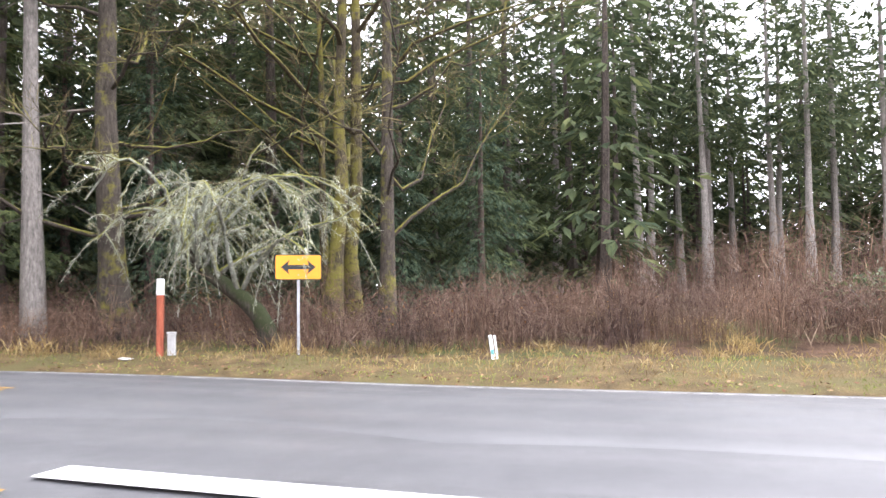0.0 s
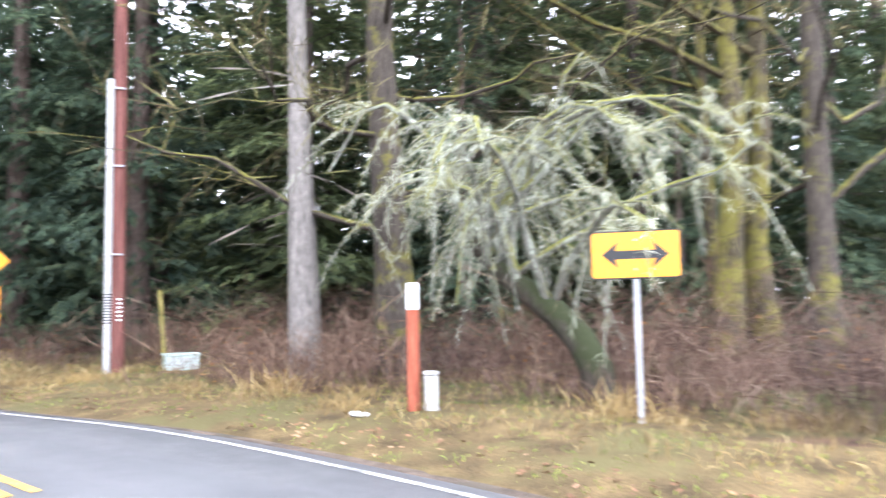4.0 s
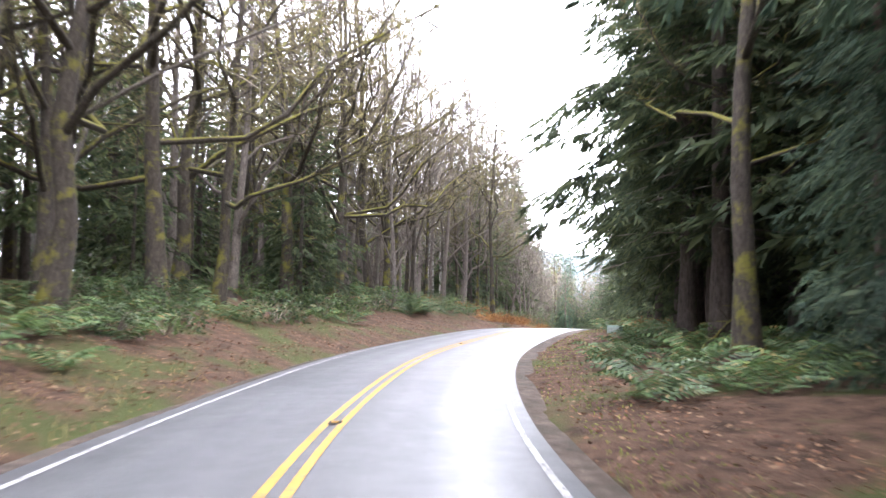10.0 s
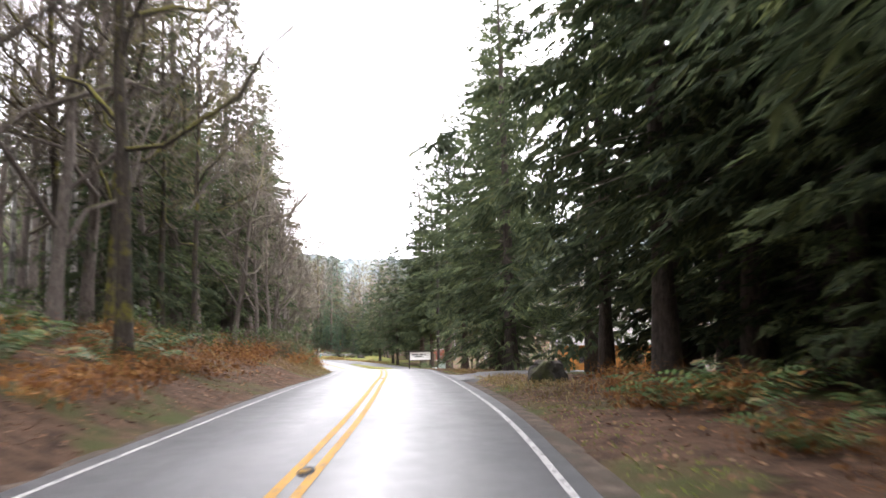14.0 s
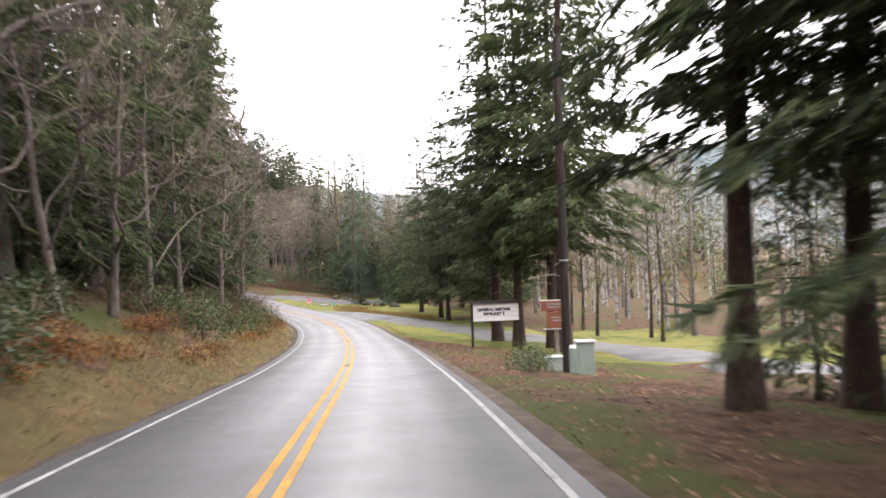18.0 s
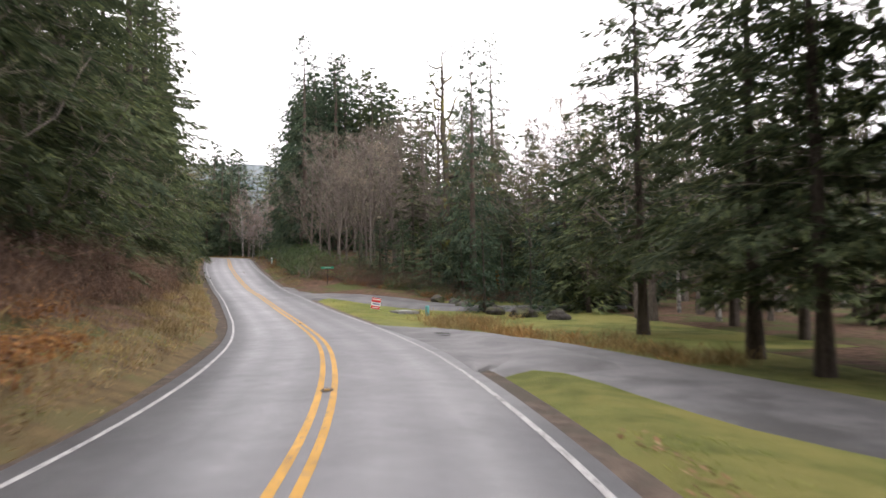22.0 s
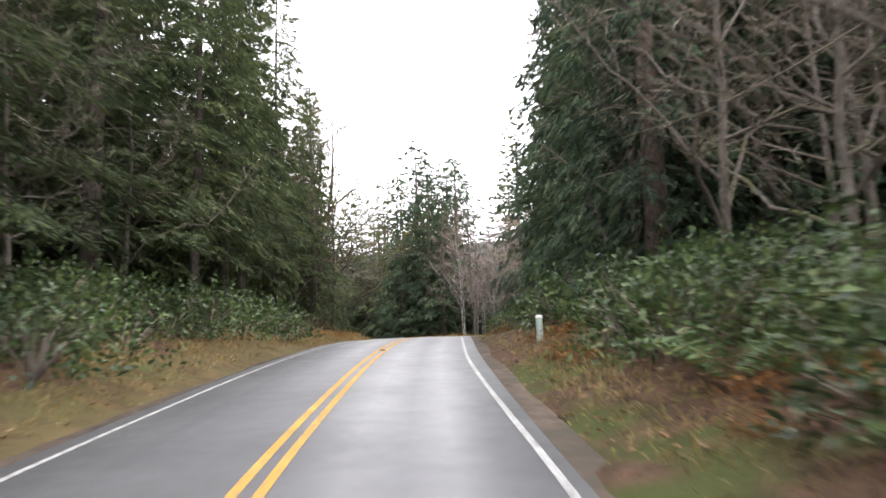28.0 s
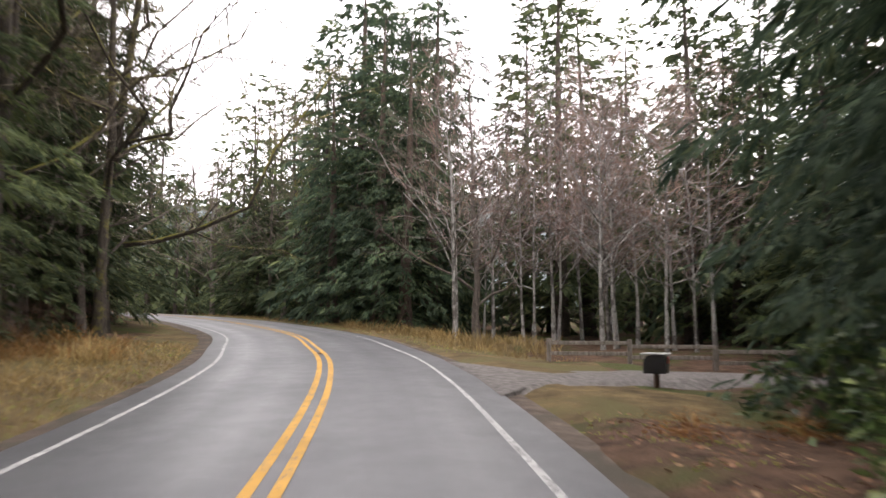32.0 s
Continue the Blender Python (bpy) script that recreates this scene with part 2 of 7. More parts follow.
FIR_LEAF = leafy("fir_needles", (0.044, 0.064, 0.037), (0.112, 0.138, 0.073), 0.8, 0.42, (0.165, 0.185, 0.083), 0.3)
CEDAR_LEAF = leafy("cedar_sprays", (0.036, 0.06, 0.044), (0.1, 0.142, 0.09), 0.8, 0.38, (0.16, 0.19, 0.105), 0.25)
SPRUCE_LEAF = leafy("spruce_needles", (0.028, 0.054, 0.036), (0.066, 0.11, 0.073), 0.7, 0.2, (0.1, 0.14, 0.09), 0.2)
FERN_LEAF = leafy("fern_fronds", (0.045, 0.085, 0.03), (0.12, 0.19, 0.07), 0.5, 0.25, (0.26, 0.16, 0.06), 0.3)
SALAL_LEAF = leafy("evergreen_shrub_leaves", (0.025, 0.05, 0.02), (0.085, 0.13, 0.045), 0.42, 0.2, (0.16, 0.19, 0.07), 0.3)
BRAMBLE = leafy("red_brown_canes", (0.06, 0.038, 0.03), (0.165, 0.104, 0.08), 0.8, 0.05, (0.27, 0.2, 0.15), 0.25)
BRACKEN = leafy("dead_bracken", (0.14, 0.06, 0.025), (0.3, 0.15, 0.06), 0.85, 0.15, (0.4, 0.24, 0.1), 0.25)
RUSTY_GRASS = leafy("rusty_grass_blades", (0.2, 0.1, 0.04), (0.4, 0.23, 0.095), 0.8, 0.25, (0.5, 0.35, 0.17), 0.2)
DRY_GRASS = leafy("dry_grass_blades", (0.16, 0.112, 0.052), (0.35, 0.25, 0.12), 0.8, 0.25, (0.46, 0.37, 0.19), 0.2)
GREEN_GRASS = leafy("green_grass_blades", (0.12, 0.15, 0.035), (0.24, 0.28, 0.07), 0.7, 0.3, (0.36, 0.34, 0.12), 0.2)
DEAD_LEAF = leafy("fallen_leaves", (0.1, 0.05, 0.03), (0.26, 0.14, 0.085), 0.8, 0.1, (0.36, 0.24, 0.15), 0.2)
SIGN_YELLOW = flat_paint("sign_yellow", (0.7, 0.29, 0.0), 0.4, 0.5, 0.05)
SIGN_WHITE = flat_paint("sign_white", (0.78, 0.78, 0.77), 0.4, 0.5, 0.06)
SIGN_BLACK = flat_paint("sign_black", (0.015, 0.015, 0.016), 0.45, 0.4, 0.2)
SIGN_BROWN = flat_paint("sign_brown", (0.22, 0.075, 0.045), 0.6, 0.3, 0.25)
SIGN_RED = flat_paint("sign_red", (0.65, 0.03, 0.03), 0.4, 0.5, 0.05)
SIGN_GREEN = flat_paint("street_sign_green", (0.01, 0.22, 0.12), 0.4, 0.5, 0.1)
SIGN_BLUE = flat_paint("sign_blue", (0.05, 0.08, 0.22), 0.4, 0.5, 0.05)
GALV = flat_paint("galvanised_steel", (0.42, 0.43, 0.44), 0.5, 0.5, 0.2, 0.6)
GREY_PLASTIC = flat_paint("grey_plastic_pipe", (0.42, 0.42, 0.41), 0.55, 0.4, 0.15)
PALE_GREEN = flat_paint("pale_green_cabinet_paint", (0.4, 0.49, 0.44), 0.5, 0.4, 0.07)
GREEN_BOX = flat_paint("green_cabinet_paint", (0.3, 0.44, 0.36), 0.5, 0.4, 0.2)
TEAL = flat_paint("teal_plastic", (0.12, 0.36, 0.36), 0.5, 0.4, 0.1)
RUST_WOOD = noisy("rust_red_wood", (0.2, 0.05, 0.03), (0.42, 0.13, 0.075), 4, 40, 0.8, 0.2, 0.5, 0.01, (4, 4, 0.4))
BROWN_WOOD = noisy("brown_stained_wood", (0.06, 0.035, 0.025), (0.18, 0.1, 0.07), 4, 40, 0.8, 0.2, 0.5, 0.01, (4, 4, 0.4))
GREY_WOOD = noisy("weathered_wood", (0.14, 0.12, 0.1), (0.34, 0.3, 0.26), 4, 40, 0.85, 0.2, 0.5, 0.01, (4, 4, 0.4))
POLE_WOOD = noisy("creosoted_pole_wood", (0.09, 0.035, 0.028), (0.24, 0.1, 0.085), 3, 30, 0.85, 0.2, 0.5, 0.01, (5, 5, 0.3))
ORANGE_WOOD = noisy("orange_stained_boards", (0.36, 0.14, 0.03), (0.58, 0.27, 0.07), 3, 30, 0.6, 0.3, 0.4, 0.01, (1, 1, 4))
ROOF_GREY = noisy("grey_roof_shingles", (0.12, 0.11, 0.105), (0.26, 0.24, 0.23), 3, 30, 0.85, 0.2, 0.7, 0.02)
STONE = noisy("lichened_stone", (0.08, 0.075, 0.07), (0.24, 0.23, 0.21), 3, 25, 0.9, 0.2, 0.8, 0.03, patch=(0.3, 0.29, 0.26), patch_scale=2.0)
DARK_STONE = noisy("dark_mossy_stone", (0.03, 0.028, 0.026), (0.11, 0.1, 0.09), 3, 25, 0.9, 0.2, 0.8, 0.03, patch=(0.07, 0.075, 0.035), patch_scale=1.2)
PALE_STONE = noisy("pale_stone", (0.5, 0.48, 0.45), (0.72, 0.71, 0.69), 3, 25, 0.9, 0.2, 0.5, 0.02)
CONCRETE = noisy("concrete", (0.15, 0.15, 0.145), (0.28, 0.275, 0.27), 3, 40, 0.85, 0.2, 0.4, 0.01)
GLASS_DARK = flat_paint("dark_window_glass", (0.02, 0.022, 0.025), 0.08, 0.6, 0.0)
DARK_WOOD = noisy("dark_treated_wood", (0.015, 0.012, 0.011), (0.06, 0.048, 0.042), 3, 30, 0.8, 0.2, 0.5, 0.01, (5, 5, 0.3))
PATCH = noisy("dark_asphalt_patch", (0.012, 0.012, 0.012), (0.05, 0.048, 0.045), 5, 40, 0.8, 0.2, 0.8, 0.02)
# woodland seen far off: the haze of distance is painted in as pale blue-grey
HAZY_HILL = noisy("far_wooded_hill", (0.09, 0.12, 0.13), (0.2, 0.22, 0.22), 0.03, 0.25, 0.95, 0.05, 0.5, 1.0)


# ---- mesh helpers ----
def fast_mesh(name, verts, quads=None, tris=None, mats=(), qmat=None, tmat=None, smooth=False):
    me = bpy.data.meshes.new(name)
    verts = np.asarray(verts, np.float32).reshape(-1, 3)
    quads = np.zeros((0, 4), np.int32) if quads is None else np.asarray(quads, np.int32).reshape(-1, 4)
    tris = np.zeros((0, 3), np.int32) if tris is None else np.asarray(tris, np.int32).reshape(-1, 3)
    me.vertices.add(len(verts))
    me.vertices.foreach_set("co", verts.ravel())
    me.loops.add(quads.size + tris.size)
    me.loops.foreach_set("vertex_index", np.concatenate([quads.ravel(), tris.ravel()]))
    total = len(quads) + len(tris)
    me.polygons.add(total)
    start = np.concatenate([np.arange(len(quads)) * 4, quads.size + np.arange(len(tris)) * 3]).astype(np.int32)
    me.polygons.foreach_set("loop_start", start)
    idx = np.concatenate([np.zeros(len(quads), np.int32) if qmat is None else np.asarray(qmat, np.int32), np.zeros(len(tris), np.int32) if tmat is None else np.asarray(tmat, np.int32)])
    for m in mats:
        me.materials.append(m)
    me.polygons.foreach_set("material_index", idx)
    me.polygons.foreach_set("use_smooth", np.full(total, smooth))
    me.update(calc_edges=True)
    return me


class Geo:
    """Gathers tubes and small leaf-like blades into one mesh."""

    def __init__(self):
        self.v, self.q, self.m, self.n = [], [], [], 0
        self.t, self.tm = [], []

    def add(self, verts, quads, mi):
        self.v.append(verts)
        self.q.append(quads + self.n)
        self.m.append(np.full(len(quads), mi, np.int32))
        self.n += len(verts)

    def tube(self, pts, radii, sides=6, mi=0):
        pts = np.asarray(pts, float)
        radii = np.asarray(radii, float)
        k = len(pts)
        d = np.gradient(pts, axis=0)
        d /= np.linalg.norm(d, axis=1)[:, None] + 1e-9
        ref = np.where(np.abs(d[:, 2:3]) > 0.9, np.array([[1.0, 0, 0]]), np.array([[0, 0, 1.0]]))
        a = np.cross(d, ref)
        a /= np.linalg.norm(a, axis=1)[:, None] + 1e-9
        b = np.cross(d, a)
        for i in range(1, k):
            if np.dot(a[i], a[i - 1]) < 0:
                a[i], b[i] = -a[i], -b[i]
        th = np.arange(sides) * 2 * np.pi / sides
        ring = a[:, None, :] * np.cos(th)[None, :, None] + b[:, None, :] * np.sin(th)[None, :, None]
        verts = (pts[:, None, :] + ring * radii[:, None, None]).reshape(-1, 3)
        i = np.arange(k - 1)[:, None] * sides
        j = np.arange(sides)[None, :]
        quads = np.stack([i + j, i + (j + 1) % sides, i + sides + (j + 1) % sides, i + sides + j], -1).reshape(-1, 4)
        self.add(verts, quads, mi)

    def kites(self, p, d, s, length, width, mi=0, sag=0.0, wide=0.45):
        """Blades from points p along d, spread along s, one quad each."""
        p, d, s = (np.asarray(x, float).reshape(-1, 3) for x in (p, d, s))
        length = np.broadcast_to(np.asarray(length, float), (len(p),))[:, None]
        width = np.broadcast_to(np.asarray(width, float), (len(p),))[:, None]
        mid = p + d * length * wide
        tip = p + d * length - np.array([[0, 0, 1.0]]) * length * sag
        verts = np.stack([p, mid + s * width / 2, tip, mid - s * width / 2], 1).reshape(-1, 3)
        self.add(verts, np.arange(len(p) * 4).reshape(-1, 4), mi)

    def spikes(self, p, d, s, length, width, mi=0):
        """Pointed leaflets from points p along d, one triangle each."""
        length = np.broadcast_to(np.asarray(length, float), (len(p),))[:, None]
        width = np.broadcast_to(np.asarray(width, float), (len(p),))[:, None]
        verts = np.stack([p - s * width / 2, p + s * width / 2, p + d * length], 1).reshape(-1, 3)
        self.v.append(verts)
        self.t.append(np.arange(len(p) * 3).reshape(-1, 3) + self.n)
        self.tm.append(np.full(len(p), mi, np.int32))
        self.n += len(verts)

    def mesh(self, name, mats, smooth=False):
        tris, tmat = (np.concatenate(self.t), np.concatenate(self.tm)) if self.t else (None, None)
        return fast_mesh(name, np.concatenate(self.v), np.concatenate(self.q), tris, mats, np.concatenate(self.m), tmat, smooth)


def unit(a):
    return a / (np.linalg.norm(a, axis=-1, keepdims=True) + 1e-9)


def part(name, me, parent, label="", m=None):
    ob = new(name, me)
    ob.parent = parent
    if m is not None:
        ob.matrix_basis = m
    if label:
        tagged(ob, label)
    return ob


def thing(name, x, y, z, label, category, group="", yaw=0.0, scale=1.0, tilt=(0, 0)):
    ob = new(name)
    ob.empty_display_size = 0.2
    ob.matrix_basis = pose(x, y, z, tilt[0], tilt[1], yaw) @ Matrix.Scale(scale, 4)
    return tagged(ob, label, category, group)


def bm_mesh(name, bm, mat, bevel=0.0, smooth=False):
    if bevel:
        bmesh.ops.bevel(bm, geom=[e for e in bm.edges if e.calc_face_angle(0) > 0.5], offset=bevel, segments=2, affect="EDGES", profile=0.6)
    me = bpy.data.meshes.new(name)
    bm.to_mesh(me)
    bm.free()
    me.materials.append(mat)
    if smooth:
        me.polygons.foreach_set("use_smooth", [True] * len(me.polygons))
    return me


def box(name, sx, sy, sz, mat, at=(0, 0, 0), bevel=0.006, rot=None):
    """A bevelled block whose base centre is at a point."""
    bm = bmesh.new()
    bmesh.ops.create_cube(bm, size=1.0)
    bmesh.ops.scale(bm, vec=(sx, sy, sz), verts=bm.verts)
    bmesh.ops.translate(bm, vec=(0, 0, sz / 2), verts=bm.verts)
    if rot:
        bmesh.ops.rotate(bm, matrix=Euler([radians(a) for a in rot]).to_matrix(), verts=bm.verts)
    bmesh.ops.translate(bm, vec=at, verts=bm.verts)
    return bm_mesh(name, bm, mat, bevel)


def rod(name, r1, r2, h, mat, at=(0, 0, 0), sides=14, rot=None):
    bm = bmesh.new()
    bmesh.ops.create_cone(bm, cap_ends=True, segments=sides, radius1=r1, radius2=r2, depth=h)
    bmesh.ops.translate(bm, vec=(0, 0, h / 2), verts=bm.verts)
    if rot:
        bmesh.ops.rotate(bm, matrix=Euler([radians(a) for a in rot]).to_matrix(), verts=bm.verts)
    bmesh.ops.translate(bm, vec=at, verts=bm.verts)
    return bm_mesh(name, bm, mat)


def plate(name, outline, depth, mat, y=0.0, bevel=0.0):
    """A flat piece cut along an outline of (x, z), its front at y, facing -y."""
    bm = bmesh.new()
    f = bm.faces.new([bm.verts.new((a, y, b)) for a, b in outline])
    f.normal_update()
    if f.normal.y > 0:
        f.normal_flip()
    ext = bmesh.ops.extrude_face_region(bm, geom=[f])
    bmesh.ops.translate(bm, vec=(0, depth, 0), verts=[v for v in ext["geom"] if isinstance(v, bmesh.types.BMVert)])
    bmesh.ops.recalc_face_normals(bm, faces=bm.faces)
    return bm_mesh(name, bm, mat, bevel)


def rounded(w, h, r, cx=0.0, cz=0.0, turn=0.0, seg=5):
    pts = []
    for sx, sz, a0 in ((1, 1, 0), (-1, 1, 90), (-1, -1, 180), (1, -1, 270)):
        for i in range(seg + 1):
            a = radians(a0 + 90 * i / seg)
            pts.append((sx * (w / 2 - r) + r * math.cos(a), sz * (h / 2 - r) + r * math.sin(a)))
    c, s = math.cos(radians(turn)), math.sin(radians(turn))
    return [(cx + x * c - z * s, cz + x * s + z * c) for x, z in pts]


def letters(body, size, mat, x, y, z, parent, name="lettering", stretch=1.0):
    cu = bpy.data.curves.new(name, "FONT")
    cu.offset = 0.012 * size / 0.17 if name == "lettering" else 0.0
    cu.body, cu.size, cu.align_x, cu.align_y, cu.extrude, cu.space_character = body, size, "CENTER", "CENTER", 0.001, 1.05
    tmp = bpy.data.objects.new(name, cu)
    scene.collection.objects.link(tmp)
    dg = bpy.context.evaluated_depsgraph_get()
    me = bpy.data.meshes.new_from_object(tmp.evaluated_get(dg))
    bpy.data.objects.remove(tmp)
    bpy.data.curves.remove(cu)
    me.materials.clear()
    me.materials.append(mat)
    return part(name, me, parent, "", pose(x, y, z, 90) @ Matrix.Diagonal((stretch, 1, 1, 1)))


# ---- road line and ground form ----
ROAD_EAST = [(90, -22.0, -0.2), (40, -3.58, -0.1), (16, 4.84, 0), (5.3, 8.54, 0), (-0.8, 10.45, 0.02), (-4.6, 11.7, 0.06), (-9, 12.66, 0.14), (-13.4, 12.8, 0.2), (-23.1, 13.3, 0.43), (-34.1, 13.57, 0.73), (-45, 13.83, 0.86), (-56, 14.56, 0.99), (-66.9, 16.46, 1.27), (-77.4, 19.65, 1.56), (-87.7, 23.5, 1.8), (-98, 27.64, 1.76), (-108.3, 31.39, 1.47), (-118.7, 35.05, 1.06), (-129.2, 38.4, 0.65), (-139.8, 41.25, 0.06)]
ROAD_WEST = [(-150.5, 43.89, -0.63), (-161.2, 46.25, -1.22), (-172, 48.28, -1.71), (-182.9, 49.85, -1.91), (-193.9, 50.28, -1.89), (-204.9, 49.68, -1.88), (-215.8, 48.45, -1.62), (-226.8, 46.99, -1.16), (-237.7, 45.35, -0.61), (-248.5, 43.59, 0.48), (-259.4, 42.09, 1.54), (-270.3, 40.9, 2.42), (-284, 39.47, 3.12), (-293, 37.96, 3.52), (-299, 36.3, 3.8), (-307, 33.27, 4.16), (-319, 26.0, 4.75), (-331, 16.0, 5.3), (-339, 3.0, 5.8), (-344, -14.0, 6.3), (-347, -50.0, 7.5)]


def smooth_line(pts, step=1.0):
    p = np.array(pts, float)
    p = np.vstack([2 * p[0] - p[1], p, 2 * p[-1] - p[-2]])
    out = []
    for i in range(1, len(p) - 2):
        n = max(2, int(np.linalg.norm(p[i + 1] - p[i]) / step))
        t = (np.arange(n) / n)[:, None]
        out.append(0.5 * (2 * p[i] + (p[i + 1] - p[i - 1]) * t + (2 * p[i - 1] - 5 * p[i] + 4 * p[i + 1] - p[i + 2]) * t ** 2 + (3 * p[i] - p[i - 1] - 3 * p[i + 1] + p[i + 2]) * t ** 3))
    return np.vstack(out + [p[-2:-1]])


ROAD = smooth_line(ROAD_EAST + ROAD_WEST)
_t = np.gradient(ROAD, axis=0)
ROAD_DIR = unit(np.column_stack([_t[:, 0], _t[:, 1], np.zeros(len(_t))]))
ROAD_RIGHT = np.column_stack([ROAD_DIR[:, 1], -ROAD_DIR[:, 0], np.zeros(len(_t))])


def road_at(x, y):
    """Nearest road height and signed distance from its middle (right of travel is positive)."""
    x, y = np.atleast_1d(np.asarray(x, float)), np.atleast_1d(np.asarray(y, float))
    z, d, s = np.empty(len(x)), np.empty(len(x)), np.empty(len(x), int)
    for a in range(0, len(x), 20000):
        b = slice(a, a + 20000)
        dx, dy = x[b, None] - ROAD[None, :, 0], y[b, None] - ROAD[None, :, 1]
        i = np.argmin(dx * dx + dy * dy, axis=1)
        r = np.arange(len(i))
        d[b] = dx[r, i] * ROAD_RIGHT[i, 0] + dy[r, i] * ROAD_RIGHT[i, 1]
        far = np.hypot(dx[r, i], dy[r, i])
        d[b] = np.where(np.abs(d[b]) < far * 0.7, np.sign(d[b] + 1e-6) * far, d[b])
        z[b], s[b] = ROAD[i, 2], i
    return z, d, s


LEFT_X = [-420, -340, -300, -282, -258, -232, -210, -188, -168, -140, -118, -92, -70, -42, -22, 0, 60]
LEFT_A = [0.06, 0.05, 0.04, 0.12, 0.34, 0.36, 0.34, 0.45, 0.62, 0.55, 0.34, 0.34, 0.26, 0.1, 0.04, 0, 0]
LEFT_CAP = [2, 1.5, 0.8, 1.0, 1.7, 1.9, 2.0, 2.6, 3.2, 3.0, 2.4, 2.4, 2.0, 0.9, 0.3, 0.05, 0.05]
RIGHT_X = [-420, -300, -289, -278, -262, -243, -234, -222, -200, -180, -150, -128, -112, -95, -84, -60, -30, -12, 30, 90]
RIGHT_A = [0.05, -0.09, -0.05, 0.14, 0.32, 0.26, 0.04, -0.1, -0.1, -0.09, -0.12, -0.06, -0.01, 0.02, -0.02, 0.08, 0.05, 0.05, 0.04, 0.04]
RIGHT_CAP = [1, 0.5, 0.4, 1.0, 1.6, 1.3, 0.4, 0.45, 0.5, 0.7, 1.2, 0.6, 0.3, 1.0, 1.2, 0.9, 0.7, 0.6, 0.8, 0.8]


def ground_z(x, y):
    z, d, _ = road_at(x, y)
    x = np.atleast_1d(np.asarray(x, float))
    y = np.atleast_1d(np.asarray(y, float))
    e = np.maximum(np.abs(d) - 3.3, 0)
    la, lc = np.interp(x, LEFT_X, LEFT_A), np.interp(x, LEFT_X, LEFT_CAP)
    ra, rc = np.interp(x, RIGHT_X, RIGHT_A), np.interp(x, RIGHT_X, RIGHT_CAP)
    left = lc * np.tanh(la * e / np.maximum(lc, 0.02)) + 0.02 * np.minimum(e, 60) * (la > 0.03)
    right = rc * np.tanh(ra * e / np.maximum(rc, 0.02)) + 0.012 * np.minimum(e, 80) * (ra > 0)
    rise = np.where(d > 0, right, left)
    lump = (np.sin(x * 0.9 + 1.3 * np.sin(y * 0.7)) * 0.06 + np.sin(y * 1.7 + x * 0.31) * 0.04 + np.sin(x * 2.3) * np.sin(y * 2.1) * 0.03) * np.clip(e / 3, 0, 1) * np.where((x < -180) & (x > -246) & (d > 0), 0.2, 1.0)
    under = np.where(np.abs(d) < 3.0, -0.16, np.interp(np.abs(d), [3.0, 3.4], [-0.16, 0.0]))
    far = np.clip((np.abs(d) - 90) / 200, 0, 1)
    z = z * (1 - 0.5 * far) + rise + lump + under
    # the side road that joins at the start
    side = (np.abs(x) < 4.2) & (y < 8.5) & (y > -60)
    return np.where(side, np.minimum(z, -0.12), z)


def gz(x, y):
    return float(ground_z([x], [y])[0])


def at_road(x_target, d):
    """The point beside the road at distance d right of its middle, abreast of x_target."""
    i = int(np.argmin(np.abs(ROAD[:, 0] - x_target)))
    p = ROAD[i] + ROAD_RIGHT[i] * d
    return float(p[0]), float(p[1])


# ---- ground sheet ----
gx = np.concatenate([np.linspace(-3200, -440, 14), np.arange(-430, -336, 6.0), np.arange(-330, 46, 0.95), np.arange(50, 130, 6.0), np.linspace(160, 2600, 12)])
gy = np.concatenate([np.linspace(-2600, -100, 12), np.arange(-90, -24, 6.0), np.arange(-20, 72, 0.95), np.arange(75, 160, 5.0), np.linspace(190, 2800, 14)])
GX, GY = np.meshgrid(gx, gy, indexing="ij")
GZ = ground_z(GX.ravel(), GY.ravel())
nx, ny = len(gx), len(gy)
ii, jj = np.meshgrid(np.arange(nx - 1), np.arange(ny - 1), indexing="ij")
gq = np.stack([ii * ny + jj, (ii + 1) * ny + jj, (ii + 1) * ny + jj + 1, ii * ny + jj + 1], -1).reshape(-1, 4)
cx, cy = (GX[:-1, :-1] + 0.5).ravel(), (GY[:-1, :-1] + 0.5).ravel()
_, cd, _ = road_at(cx, cy)
kind_of = np.zeros(len(cx), np.int32)
verge_w = np.interp(cx, [-300, -282, -262, -240, -200, -128, -95, -60, -20, 60], [6.5, 5.0, 4.6, 4.6, 6, 4.5, 4.6, 5.2, 5.8, 7.6])
kind_of[(cd > 0) & (cd < verge_w) & ((cx > -26) | (cx < -288))] = 2
kind_of[(cd < 0) & (cd > -4.6) & ((cx < -128) | (cx > -40))] = 2
kind_of[(cd < 0) & (cd > -9.5) & (cx < -272) & (cx > -296)] = 2
LAWN_AREA = (cd > 2.4) & (((cx < -152) & (cx > -196) & (cy < 62.5)) | ((cx < -196) & (cx > -226) & (cy < 66)) | ((cx < -140) & (cx > -175) & (cy < 70) & (cy > 60)))
kind_of[LAWN_AREA] = 1
kind_of[(cd > 2.4) & (cd < np.interp(cx, [-176, -169, -163, -158], [2.4, 3.2, 5.2, 9])) & (cx < -100) & (cx > -176)] = 0
ground = tagged(new("ground", fast_mesh("ground", np.column_stack([GX.ravel(), GY.ravel(), GZ]), gq, None, (LITTER, LAWN, VERGE), kind_of, None, True)), "forest floor of leaf litter with grassy verges", "ground", kind="structure")


